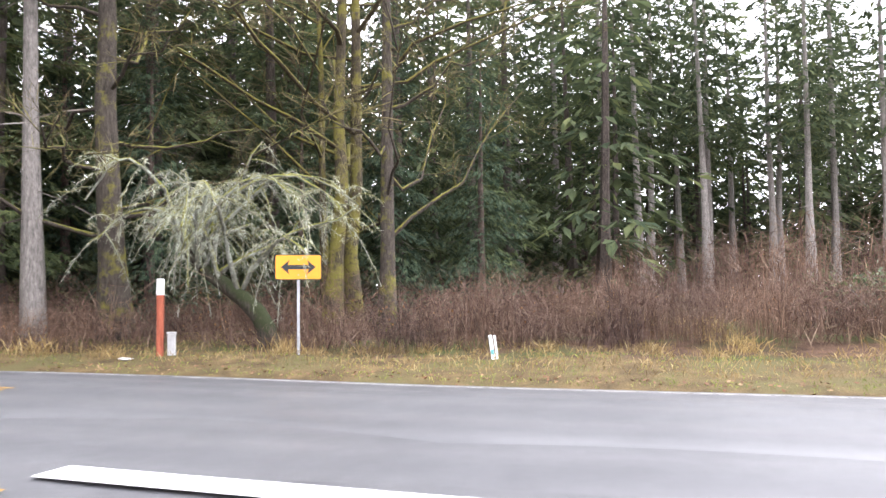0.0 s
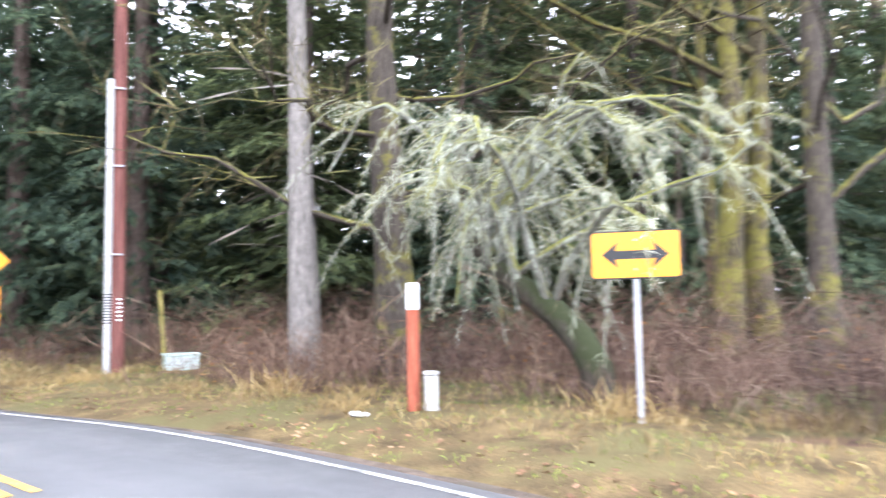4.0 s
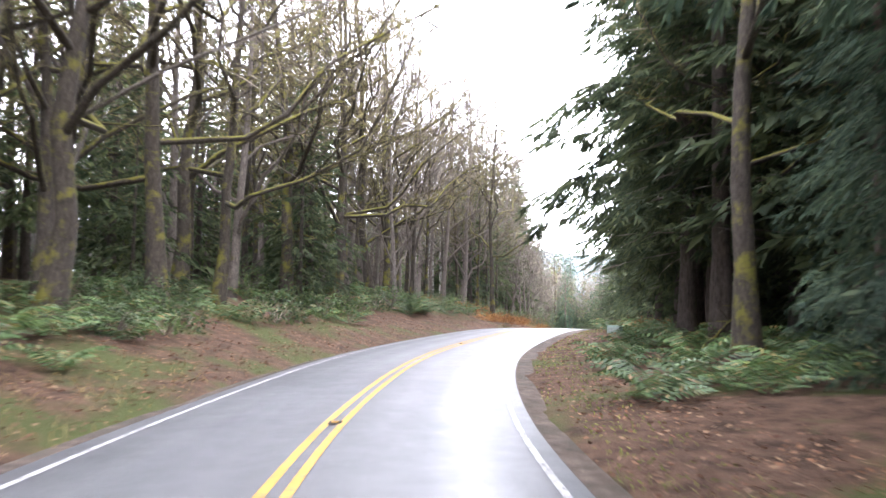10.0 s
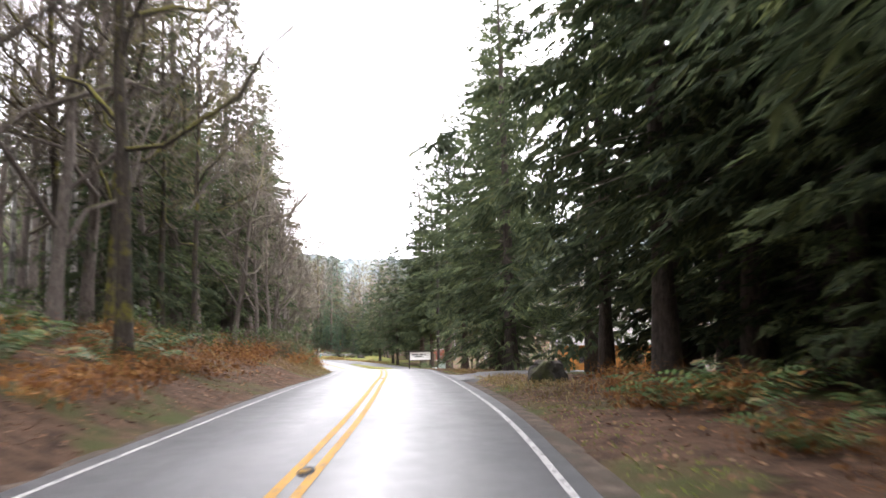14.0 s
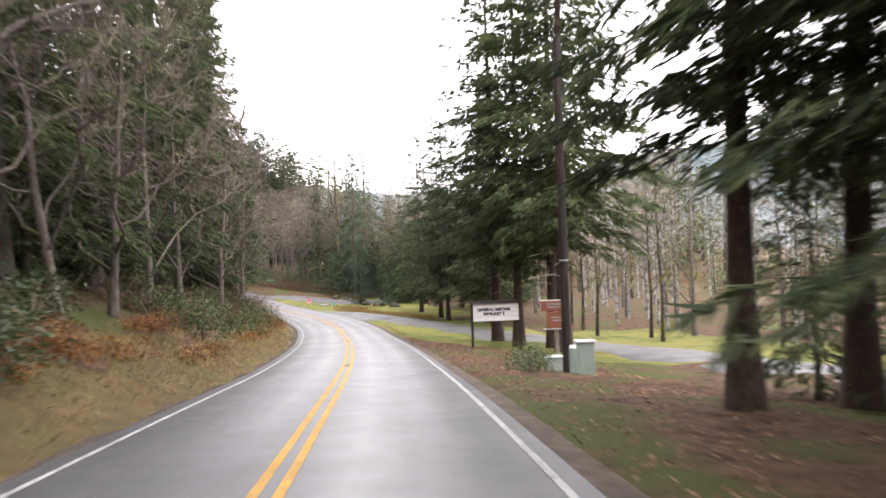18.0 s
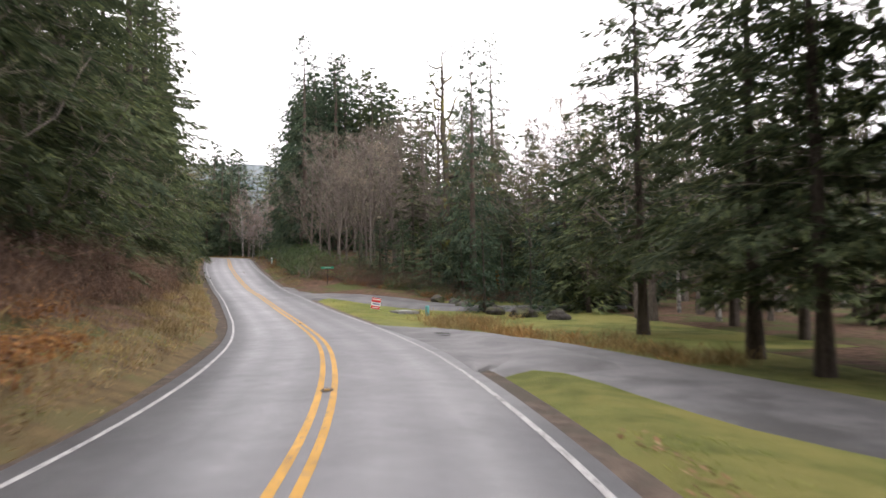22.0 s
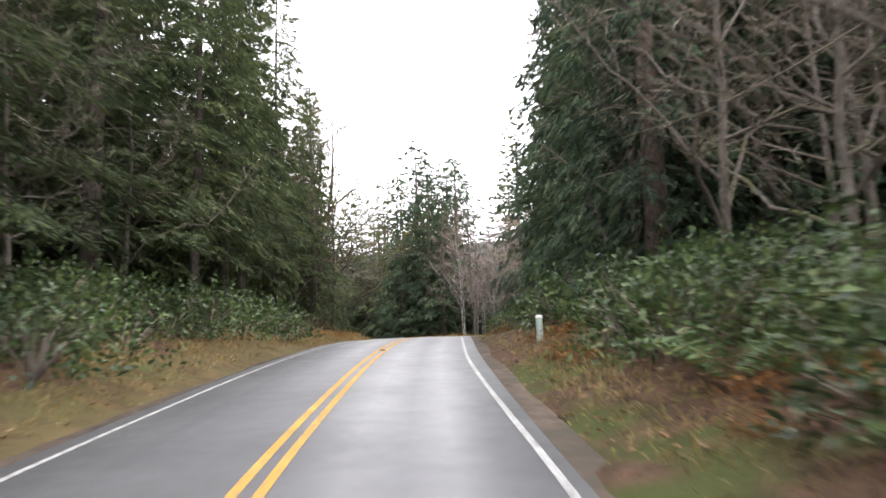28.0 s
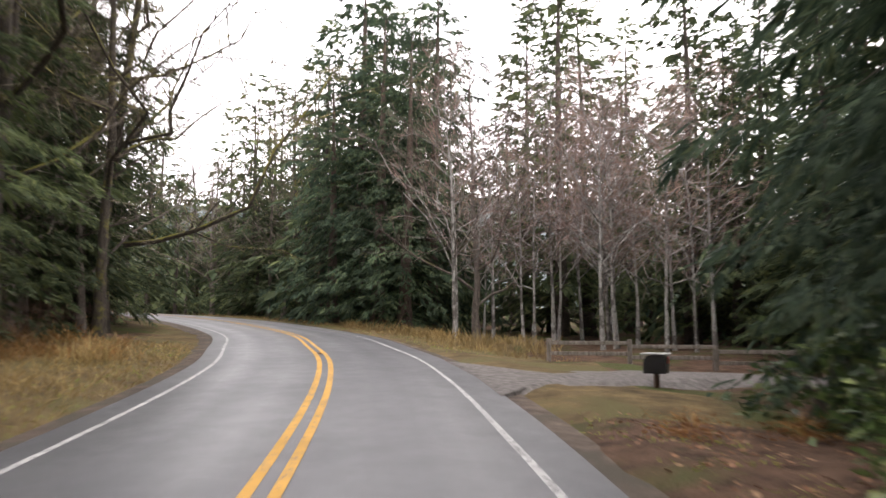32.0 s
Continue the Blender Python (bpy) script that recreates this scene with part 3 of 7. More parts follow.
# ---- road surfaces and markings ----
def ribbon(name, line, right, offsets, lifts, mats, cols, label, category, span=None):
    """A strip laid along a line; offsets to the right of it, with a height each."""
    k, c = len(line), len(offsets)
    v = line[:, None, :] + right[:, None, :] * np.asarray(offsets, float)[None, :, None]
    v[:, :, 2] += np.asarray(lifts, float)[None, :]
    i, j = np.meshgrid(np.arange(k - 1), np.arange(c - 1), indexing="ij")
    q = np.stack([i * c + j, i * c + j + 1, (i + 1) * c + j + 1, (i + 1) * c + j], -1).reshape(-1, 4)
    me = fast_mesh(name, v.reshape(-1, 3), q[:, ::-1], None, mats, np.tile(np.asarray(cols, np.int32), k - 1), None, True)
    uv = me.uv_layers.new(name="UVMap")
    u = np.tile(((np.asarray(offsets, float) + 2.5) / 5.0)[None, :], (k, 1)).ravel()
    li = np.empty(len(me.loops), np.int32)
    me.loops.foreach_get("vertex_index", li)
    uv.data.foreach_set("uv", np.column_stack([u[li], np.repeat(np.arange(k), c)[li]]).astype(np.float32).ravel())
    ob = new(name, me)
    tagged(ob, label, category, kind="structure")
    return ob


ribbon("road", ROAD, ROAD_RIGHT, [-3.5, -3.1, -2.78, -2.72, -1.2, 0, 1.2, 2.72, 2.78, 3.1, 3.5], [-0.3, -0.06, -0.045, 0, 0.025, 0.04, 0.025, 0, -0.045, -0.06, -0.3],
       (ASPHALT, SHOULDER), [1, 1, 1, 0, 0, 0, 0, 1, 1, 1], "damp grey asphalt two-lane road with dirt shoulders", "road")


def stripe(name, line, right, off, wd, mat, label, lift=0.006, jitter=0.0):
    z = np.interp(off, [-2.72, -1.2, 0, 1.2, 2.72], [0, 0.025, 0.04, 0.025, 0])
    ribbon(name, line, right, [off - wd / 2, off + wd / 2], [z + lift, z + lift], (mat,), [0], label, "road marking")


west = ROAD[:, 0] < -6.5
WIDER_R = np.interp(ROAD[:, 0], [-300, -287, -279, -257, -247, -216, -205, -196, -182, -158, -140, -103, -95, -83, -72, -60], [-0.33, -0.33, -0.15, -0.1, 0.06, 0, 0.1, -0.08, 0, 0.04, 0, -0.06, 0, 0, -0.07, 0])
WIDER_L = np.interp(ROAD[:, 0], [-300, -282, -262, -225, -205, -190, -95, -82, -70, -50], [0.12, 0.12, 0, -0.03, -0.1, 0, 0, -0.06, -0.06, 0])
stripe("white_edge_line", ROAD + ROAD_RIGHT * WIDER_R[:, None], ROAD_RIGHT, 2.48, 0.082, WHITE_LINE, "worn white painted edge line")
stripe("white_edge_line", (ROAD + ROAD_RIGHT * WIDER_L[:, None])[west], ROAD_RIGHT[west], -2.41, 0.082, WHITE_LINE, "worn white painted edge line")
for o in (-0.11, 0.11):
    stripe("yellow_centre_line", ROAD[west], ROAD_RIGHT[west], o, 0.1, YELLOW_LINE, "worn yellow painted centre line")
east = ROAD[:, 0] > 8
for o in (-0.11, 0.11):
    stripe("yellow_centre_line", ROAD[east], ROAD_RIGHT[east], o, 0.1, YELLOW_LINE, "worn yellow painted centre line")


def lane(name, pts, half, mats, label, category, edge=0.5):
    line = smooth_line([(x, y, 0) for x, y in pts], 0.8)
    line[:, 2] = ground_z(line[:, 0], line[:, 1])
    k = 9
    z = np.convolve(np.pad(line[:, 2], k // 2, "edge"), np.ones(k) / k, "valid")
    line[:, 2] = z + 0.09
    line[[0, -1], 2] -= 0.25
    line[[1, -2], 2] -= 0.04
    t = np.gradient(line, axis=0)
    d = unit(np.column_stack([t[:, 0], t[:, 1], np.zeros(len(t))]))
    r = np.column_stack([d[:, 1], -d[:, 0], np.zeros(len(t))])
    offs = [-half - edge, -half, -half / 2, 0, half / 2, half, half + edge]
    ob = ribbon(name, line, r, offs, [-0.22, 0, 0.02, 0.03, 0.02, 0, -0.22], mats, [1, 0, 0, 0, 0, 1], label, category)
    # where it meets the road it dips under the edge of the carriageway
    for v in ob.data.vertices:
        zr, dr, _ = road_at([v.co.x], [v.co.y])
        if abs(dr[0]) < 4.2:
            v.co.z = float(min(v.co.z, zr[0] + np.interp(abs(dr[0]), [0, 2.5, 2.72, 2.95, 4.2], [-0.3, -0.3, -0.2, -0.06, -0.01])))
    return line


side = np.column_stack([np.full(66, -0.9), np.linspace(-58, 7.2, 66), np.full(66, 0.0)])
side[:, 0] += -0.35 * np.clip((side[:, 1] - 2) / 5, 0, 1)
sr = np.tile([[1.0, 0, 0]], (66, 1))
ribbon("side_road", side, sr, [-5.0, -4.3, -2.4, 0, 2.6, 4.4, 5.2], [-0.3, -0.03, -0.012, 0.0, -0.012, -0.03, -0.3], (ASPHALT, SHOULDER), [1, 0, 0, 0, 0, 1], "damp grey asphalt side road", "road")
ribbon("apron", np.array([(-9.5, 9.2, 0.115), (-7, 8.6, 0.082), (-4, 7.9, 0.046), (0, 6.9, 0.014), (4, 6.0, 0.006), (7.5, 5.0, 0.004)]), np.tile([[0.0, 1, 0]], (6, 1)), [-2.2, 0, 1.6, 2.4], [-0.09, 0.002, 0.012, 0.02], (ASPHALT,), [0, 0, 0], "grey asphalt junction mouth", "road")
ribbon("stop_line", np.array([(-3.45, 6.95, 0.03), (-2.1, 6.45, 0.03), (-0.9, 6.02, 0.03), (1.4, 5.2, 0.03)]), np.tile([[0.33, 0.944, 0.0]], (4, 1)), [-0.22, 0.22], [0.004, 0.004], (STOP_WHITE,), [0], "white painted stop line", "road marking")
ribbon("side_centre_line", np.column_stack([np.full(30, -3.6), np.linspace(-50, 6.4, 30), np.full(30, 0.0)]), np.tile([[1.0, 0, 0]], (30, 1)), [-0.06, 0.06], [0.012, 0.012], (YELLOW_LINE,), [0], "worn yellow painted line", "road marking")


def mouth(name, x0, x1, reach, mat, label):
    """Paving that joins a lane to the edge of the carriageway."""
    k = (ROAD[:, 0] < x0) & (ROAD[:, 0] > x1)
    ob = ribbon(name, ROAD[k], ROAD_RIGHT[k], [2.66, 2.73, 3.3, reach * 0.8, reach], [-0.05, 0.001, 0.012, 0.015, -0.15], (mat,), [0, 0, 0, 0], label, "driveway")
    # the paving tapers into the edge of the road at both ends
    n = int(k.sum())
    for i, (p, r) in enumerate(zip(ROAD[k], ROAD_RIGHT[k])):
        f = min(1.0, i / 3.5, (n - 1 - i) / 3.5)
        for j, off in enumerate((2.66, 2.73, 3.3, reach * 0.8, reach)):
            v = ob.data.vertices[i * 5 + j].co
            v.x, v.y = p[0] + r[0] * (2.66 + (off - 2.66) * f), p[1] + r[1] * (2.66 + (off - 2.66) * f)


mouth("drive_mouth", -109.5, -118.5, 5.2, OLD_ASPHALT, "grey asphalt mouth of a drive")
mouth("turnout_mouth", -188, -205, 5.4, OLD_ASPHALT, "cracked grey asphalt beside the edge line")
mouth("lane_mouth", -223.5, -239, 6.2, OLD_ASPHALT, "grey asphalt mouth of the joining lane")
mouth("gravel_mouth", -288.6, -295.2, 6.0, GRAVEL, "grey gravel mouth of a driveway")
LANE = lane("drive_lane", [(-202.5, 51.2), (-200, 52.8), (-195, 54.7), (-188, 56.0), (-181, 57.0), (-174, 57.9), (-163, 58.8), (-155, 59.0), (-142, 57.2), (-129, 51.5), (-120, 43.5), (-115.5, 38.5), (-114, 34.6)], 1.75, (OLD_ASPHALT, OLD_ASPHALT), "worn grey asphalt drive beside the road", "driveway")
lane("turnout", [(-188.6, 54.2), (-193, 53.9), (-198, 53.7), (-204.5, 52.4)], 1.7, (OLD_ASPHALT, OLD_ASPHALT), "cracked grey asphalt turnout with a puddle", "driveway")
lane("joining_lane", [(-236, 46.5), (-231.5, 49.8), (-227.6, 53.4), (-224.0, 56.0), (-221.6, 59.0), (-221.2, 64.0), (-222.5, 71.0)], 2.2, (OLD_ASPHALT, OLD_ASPHALT), "grey asphalt lane joining the road", "driveway")
lane("gravel_drive", [(-291.2, 39.6), (-293.4, 41.8), (-295.2, 43.9), (-296.0, 46.5), (-295.5, 51), (-293, 58)], 1.7, (GRAVEL, GRAVEL), "grey gravel driveway", "driveway")


# ---- plants: each kind is built a few times, and the plants share those meshes ----
rng = np.random.default_rng(7)


def conifer_mesh(h, bare, reach, boughs, sprays, droop, spray, lift, leaf_mat, bark_mat, trunk_r, seed, hang=0.25, dead=14, shape=0.8, ragged=0.25, detail=2):
    """Trunk and crown of a conifer h metres high; bare: clear share of the trunk; reach: longest bough; detail: 2 feathered sprays for trees close by, 0 plain sprays."""
    fine = detail == 2
    r = np.random.default_rng(seed)
    g = Geo()
    k = 12 if fine else 6
    zs = np.linspace(0, h, k)
    sway = np.cumsum(r.normal(0, 0.012 * h / k, (k, 2)), axis=0)
    flare = 1 + 0.45 * np.exp(-zs / 0.4)
    g.tube(np.column_stack([sway, zs]), trunk_r * (1 - zs / h * 0.97) * flare, 9 if fine else 5, 0)
    for _ in range(dead if fine else dead // 3):
        z = r.uniform(0.1, max(bare, 0.2) + 0.12) * h
        a = r.uniform(0, 2 * np.pi)
        ln = r.uniform(0.9, 2.6)
        u = np.linspace(0, 1, 3)
        p = np.column_stack([np.cos(a) * u * ln, np.sin(a) * u * ln, z + u * ln * r.uniform(-0.35, 0.15) - u * u * 0.3])
        d = unit(np.diff(p, axis=0))
        g.kites(p[:-1], d, np.tile([[0, 0, 1.0]], (2, 1)), ln * 0.52, 0.04, 1)
        m = 7
        uu = r.uniform(0.2, 1, m)
        b = a + r.choice([-1, 1], m) * r.uniform(0.4, 1.1, m)
        d = unit(np.column_stack([np.cos(b), np.sin(b), r.uniform(-0.5, 0.1, m)]))
        q = np.column_stack([np.cos(a) * uu * ln, np.sin(a) * uu * ln, np.interp(uu, u, p[:, 2])])
        g.kites(q, d, np.cross(d, [0, 0, 1.0]), r.uniform(0.3, 0.8, m), 0.022, 1)
    trunk = g.mesh("trunk", (bark_mat, DEAD_TWIG), True)
    c = Geo()
    up = np.array([0, 0, 1.0])
    f = (np.arange(boughs) + r.uniform(0, 1, boughs)) / boughs
    f[-3:] = (0.95, 0.975, 0.99)
    for i in range(boughs):
        fi = f[i]
        z0 = h * (bare + (1 - bare) * fi)
        ln = reach * ((1 - fi) ** shape * 0.96 + 0.06) * r.uniform(1 - ragged, 1 + ragged * 0.7)
        if fi < 0.08:
            ln *= 0.75
        a = i * 2.39996 + r.uniform(-0.5, 0.5)
        e0 = np.interp(fi, [0, 0.5, 1], [lift - 0.25, lift, lift + 0.75]) + r.normal(0, 0.13)
        sag = droop * r.uniform(0.7, 1.15)
        dirv = np.array([np.cos(a), np.sin(a), 0])
        sidev = np.array([-np.sin(a), np.cos(a), 0])
        base = np.array([np.interp(z0, zs, sway[:, 0]), np.interp(z0, zs, sway[:, 1]), z0])
        # each bough is a flat, lance-shaped fan of side twigs that droop towards its edges
        n = max(7, int(sprays * (0.2 + 0.8 * ln / reach)))
        u = 0.1 + 0.9 * r.uniform(0, 1, n) ** 0.75
        u[:2] = (1.0, 0.93)
        v = r.uniform(-1, 1, n) * np.minimum(1, 1.25 - u)
        wide = ln * (0.3 + 0.12 * np.sin(i * 1.7)) * np.minimum(1, 0.35 + u * 2.2) + 0.12
        p = base + dirv * (ln * (u - 0.1 * np.abs(v)))[:, None] + sidev * (v * wide + ln * 0.06 * np.sin(u * 3 + i))[:, None]
        p[:, 2] += ln * (e0 * u - sag * u * u) - hang * 0.7 * np.abs(v) * wide + r.normal(0, 0.09, n)
        slope = e0 - 2 * sag * u
        ang = v * 1.15 + r.normal(0, 0.45, n)
        d = dirv * np.cos(ang)[:, None] + sidev * np.sin(ang)[:, None]
        d[:, 2] += slope * 0.6 - hang * r.uniform(0.2, 1.7, n) + r.normal(0, 0.16, n)
        d = unit(d)
        s = unit(np.cross(d, up) + up * r.uniform(-0.5, 0.5, n)[:, None])
        L = spray * r.uniform(0.6, 1.3, n) * (0.65 + 0.35 * ln / reach)
        if detail:
            c.kites(p, d, s, L, L * (0.2 if fine else 0.36), 0, 0.15)
            pairs, ln_, wd_ = (3, 0.62, 0.15) if fine else (1, 0.8, 0.24)
            for j in range(pairs):
                along = 0.08 + 0.75 * j / pairs
                size = ln_ * (1.1 - 0.6 * along)
                for sgn in (1, -1):
                    q = p + d * (L * (along + 0.04 * sgn))[:, None]
                    dd = unit(d * 0.7 + s * sgn * r.uniform(0.5, 1.0, n)[:, None] - up * r.uniform(0.0, 0.5, n)[:, None] * (hang + 0.15))
                    c.spikes(q, dd, unit(np.cross(dd, up) + up * r.uniform(-0.5, 0.5, n)[:, None]), L * size * r.uniform(0.75, 1.2, n), L * wd_)
        else:
            c.kites(p, d, s, L * 1.1, L * r.uniform(0.3, 0.46, n), 0, 0.15)
        if ln > 1.0:
            # crowded inner twigs
            k3 = 4
            f3 = r.uniform(0.02, 0.5, k3)
            q = base + dirv * (ln * f3)[:, None] + up * (ln * (e0 * f3 - sag * f3 * f3) - 0.1)[:, None]
            d3 = unit(dirv * 0.5 + sidev * r.uniform(-1, 1, k3)[:, None] - up * r.uniform(0.1, 0.8, k3)[:, None])
            c.kites(q, d3, unit(np.cross(d3, r.normal(0, 1, (k3, 3)))), ln * r.uniform(0.16, 0.28, k3), ln * r.uniform(0.03, 0.06, k3), 0)
        c.kites([base], [unit(dirv + up * (e0 - sag * 0.6))], [sidev], ln * 0.75, 0.06, 1)
    return trunk, c.mesh("crown", (leaf_mat, bark_mat))


def bare_mesh(h, r0, seed, limbs=7, spread=0.6, fork=0.3, twigs=9, twig_len=0.9, bark_mat=None, twig_mat=None, lean=0.0, sub=5, twig_w=0.022, arch=0.25, crook=0.05, fine=True, limb_r=0.4, rise=(0.75, 0.75)):
    """Trunk with limbs, and a crown of branches and twigs, of a leafless tree."""
    r = np.random.default_rng(seed)
    t, c = Geo(), Geo()
    n = 11 if fine else 6
    u = np.linspace(0, 1, n)
    bend = np.cumsum(r.normal(0, crook * h / n, (n, 2)), axis=0)
    p = np.column_stack([bend[:, 0] + lean * h * u ** 1.3, bend[:, 1], h * u])
    t.tube(p, r0 * (1 - 0.93 * u ** 0.9) * (1 + 0.35 * np.exp(-u * h / 0.4)), 9 if fine else 5, 0)
    ends = []
    for i in range(limbs):
        f = fork + (0.97 - fork) * (i + r.uniform(0, 0.8)) / limbs
        b = np.array([np.interp(f, u, p[:, k]) for k in range(3)])
        a = i * 2.4 + r.uniform(-0.6, 0.6)
        ln = h * spread * (1.05 - f) * r.uniform(0.7, 1.25) + 0.5
        m = 7 if fine else 4
        v = np.linspace(0, 1, m)
        wob = np.cumsum(r.normal(0, 0.075 * ln * 7 / m * 0.7, (m, 3)), axis=0)
        wob -= wob[0]
        q = b + np.column_stack([np.cos(a) * v * ln * 0.8, np.sin(a) * v * ln * 0.8, ln * (r.uniform(*rise) - arch) * v + arch * ln * v * v]) + wob
        rad = r0 * (1 - 0.85 * f) * limb_r
        t.tube(q, rad * (1 - 0.85 * v) + 0.012, 5 if fine else 3, 0)
        ends.append((q, rad, ln))
    for q, rad, ln in ends:
        for j in range(sub):
            f = r.uniform(0.2, 1.0)
            b = np.array([np.interp(f, np.linspace(0, 1, len(q)), q[:, k]) for k in range(3)])
            d0 = unit((q[-1] - q[0]) / (np.linalg.norm(q[-1] - q[0]) + 1e-6) + r.normal(0, 0.65, 3) + np.array([0, 0, 0.15]))
            l2 = ln * r.uniform(0.25, 0.55) + 0.3
            m = 4
            v = np.linspace(0, 1, m)
            w2 = np.cumsum(r.normal(0, 0.08 * l2, (m, 3)), axis=0)
            e = b + d0 * (v * l2)[:, None] + w2 - w2[0]
            e[:, 2] -= 0.12 * l2 * v * v
            if fine:
                t.tube(e, np.maximum(rad * 0.35 * (1 - 0.8 * v), 0.008), 3, 0)
            else:
                d = unit(np.diff(e, axis=0))
                t.kites(e[:-1], d, unit(np.cross(d, r.normal(0, 1, 3))), l2 * 0.4, max(rad * 0.5, 0.03), 0)
            k = twigs
            uu = r.uniform(0.1, 1, k)
            pos = np.column_stack([np.interp(uu, v, e[:, x]) for x in range(3)])
            td = unit(d0 + r.normal(0, 0.6, (k, 3)) + np.array([0, 0, 0.2]))
            c.kites(pos, td, unit(np.cross(td, r.normal(0, 1, (k, 3)))), twig_len * r.uniform(0.4, 1.2, k), twig_w * r.uniform(0.7, 1.6, k), 0, 0.1, 0.25)
            if fine:
                mid = pos + td * (twig_len * 0.35)
                t2 = unit(td + r.normal(0, 0.7, (k, 3)))
                c.kites(mid, t2, unit(np.cross(t2, r.normal(0, 1, (k, 3)))), twig_len * r.uniform(0.25, 0.7, k), twig_w * 0.8, 0, 0.1, 0.25)
    return t.mesh("trunk", (bark_mat,), True), c.mesh("crown", (twig_mat,))


def fern_mesh(seed, fronds=13, size=0.85):
    r = np.random.default_rng(seed)
    g = Geo()
    for i in range(fronds):
        a = i * 2.4 + r.uniform(-0.3, 0.3)
        ln = size * r.uniform(0.7, 1.2)
        n = 11
        u = np.linspace(0.1, 1, n)
        up = r.uniform(0.8, 1.7)
        p = np.column_stack([np.cos(a) * u * ln, np.sin(a) * u * ln, ln * (up * u - (up * 0.68) * u * u)])
        sd = np.array([-np.sin(a), np.cos(a), 0])
        for sg in (1, -1):
            d = unit(sd * sg + np.column_stack([np.cos(a) * np.full(n, 0.45), np.sin(a) * np.full(n, 0.45), -0.15 - 0.2 * u]))
            L = 0.17 * size / 0.85 * np.sin(np.pi * np.clip(u * 0.9 + 0.08, 0, 0.97)) + 0.02
            g.kites(p, d, np.tile([[np.cos(a), np.sin(a), 0.2]], (n, 1)), L * 1.2, 0.06, 0, 0.1)
    return g.mesh("foliage", (FERN_LEAF,))


def cane_mesh(seed, canes=60, h=1.1, w=1.2, mats=None, leaves=50, leaf=0.07, cane_w=0.013, spread=0.9):
    r = np.random.default_rng(seed)
    g = Geo()
    for i in range(canes):
        b = np.array([r.normal(0, w * 0.5), r.normal(0, w * 0.5), 0])
        a = r.uniform(0, 2 * np.pi)
        hh = h * r.uniform(0.4, 1.2)
        out = hh * r.uniform(0.2, 1.3) * spread
        u = np.linspace(0, 1, 4)
        p = b + np.column_stack([np.cos(a) * out * u ** 1.3, np.sin(a) * out * u ** 1.3, hh * np.sin(u * np.pi * r.uniform(0.4, 0.85))])
        d = unit(np.diff(p, axis=0))
        L = np.linalg.norm(np.diff(p, axis=0), axis=1) * 1.12
        g.kites(p[:-1], d, unit(np.cross(d, r.normal(0, 1, 3))), L, cane_w * (1.3 - u[:-1]), 0)
        k = 4
        uu = r.integers(1, 4, k)
        td = unit(r.normal(0, 1, (k, 3)) + np.array([np.cos(a) * 0.3, np.sin(a) * 0.3, 0.35]))
        g.kites(p[uu], td, unit(np.cross(td, r.normal(0, 1, (k, 3)))), r.uniform(0.12, 0.5, k) * h / 1.1, cane_w * 0.8, 0)
    p = np.column_stack([r.normal(0, w * 0.5, leaves), r.normal(0, w * 0.5, leaves), h * r.uniform(0.1, 0.8, leaves)])
    d = unit(r.normal(0, 1, (leaves, 3)))
    f = Geo()
    f.kites(p, d, unit(np.cross(d, r.normal(0, 1, (leaves, 3)))), leaf * r.uniform(0.6, 1.5, leaves), leaf * 0.6, 0)
    a, b = mats or (BRAMBLE, BRACKEN)
    return g.mesh("thicket", (a,)), f.mesh("foliage", (b,))


def shrub_mesh(seed, leaves=520, w=1.1, h=1.2, leaf=0.12, mat=None, stems=14):
    r = np.random.default_rng(seed)
    g = Geo()
    th, ph = r.uniform(0, 2 * np.pi, leaves), np.arccos(r.uniform(0.0, 1, leaves))
    rad = r.uniform(0.45, 1.0, leaves) ** 0.5 * (1 + 0.25 * np.sin(th * 3 + seed) + 0.15 * np.sin(th * 7 + ph * 5))
    p = np.column_stack([np.cos(th) * np.sin(ph) * rad * w, np.sin(th) * np.sin(ph) * rad * w, np.cos(ph) * rad * h + 0.05])
    d = unit(unit(p) * 0.7 + r.normal(0, 0.7, (leaves, 3)))
    g.kites(p, d, unit(np.cross(d, r.normal(0, 1, (leaves, 3)))), leaf * r.uniform(0.6, 1.5, leaves), leaf * 0.55, 0, 0.15)
    f = Geo()
    for i in range(stems):
        a = r.uniform(0, 6.28)
        q = np.array([np.cos(a) * w * 0.7, np.sin(a) * w * 0.7, h * r.uniform(0.5, 0.9)])
        f.tube(np.array([[0, 0, 0], q * 0.5 + [0, 0, 0.1], q]), [0.02, 0.013, 0.005], 3, 0)
    return f.mesh("woody_base", (TWIG,)), g.mesh("foliage", (mat or SALAL_LEAF,))


def tuft_mesh(seed, blades=70, h=0.6, w=0.4, mat=None):
    r = np.random.default_rng(seed)
    g = Geo()
    p = np.column_stack([r.normal(0, w * 0.5, blades), r.normal(0, w * 0.5, blades), np.full(blades, -0.04)])
    a = r.uniform(0, 6.28, blades)
    t = r.uniform(0.1, 0.75, blades)
    d = unit(np.column_stack([np.cos(a) * t, np.sin(a) * t, np.ones(blades)]))
    g.kites(p, d, unit(np.cross(d, r.normal(0, 1, (blades, 3)))), h * r.uniform(0.5, 1.25, blades), 0.02, 0, 0.3)
    return g.mesh("foliage", (mat or DRY_GRASS,))


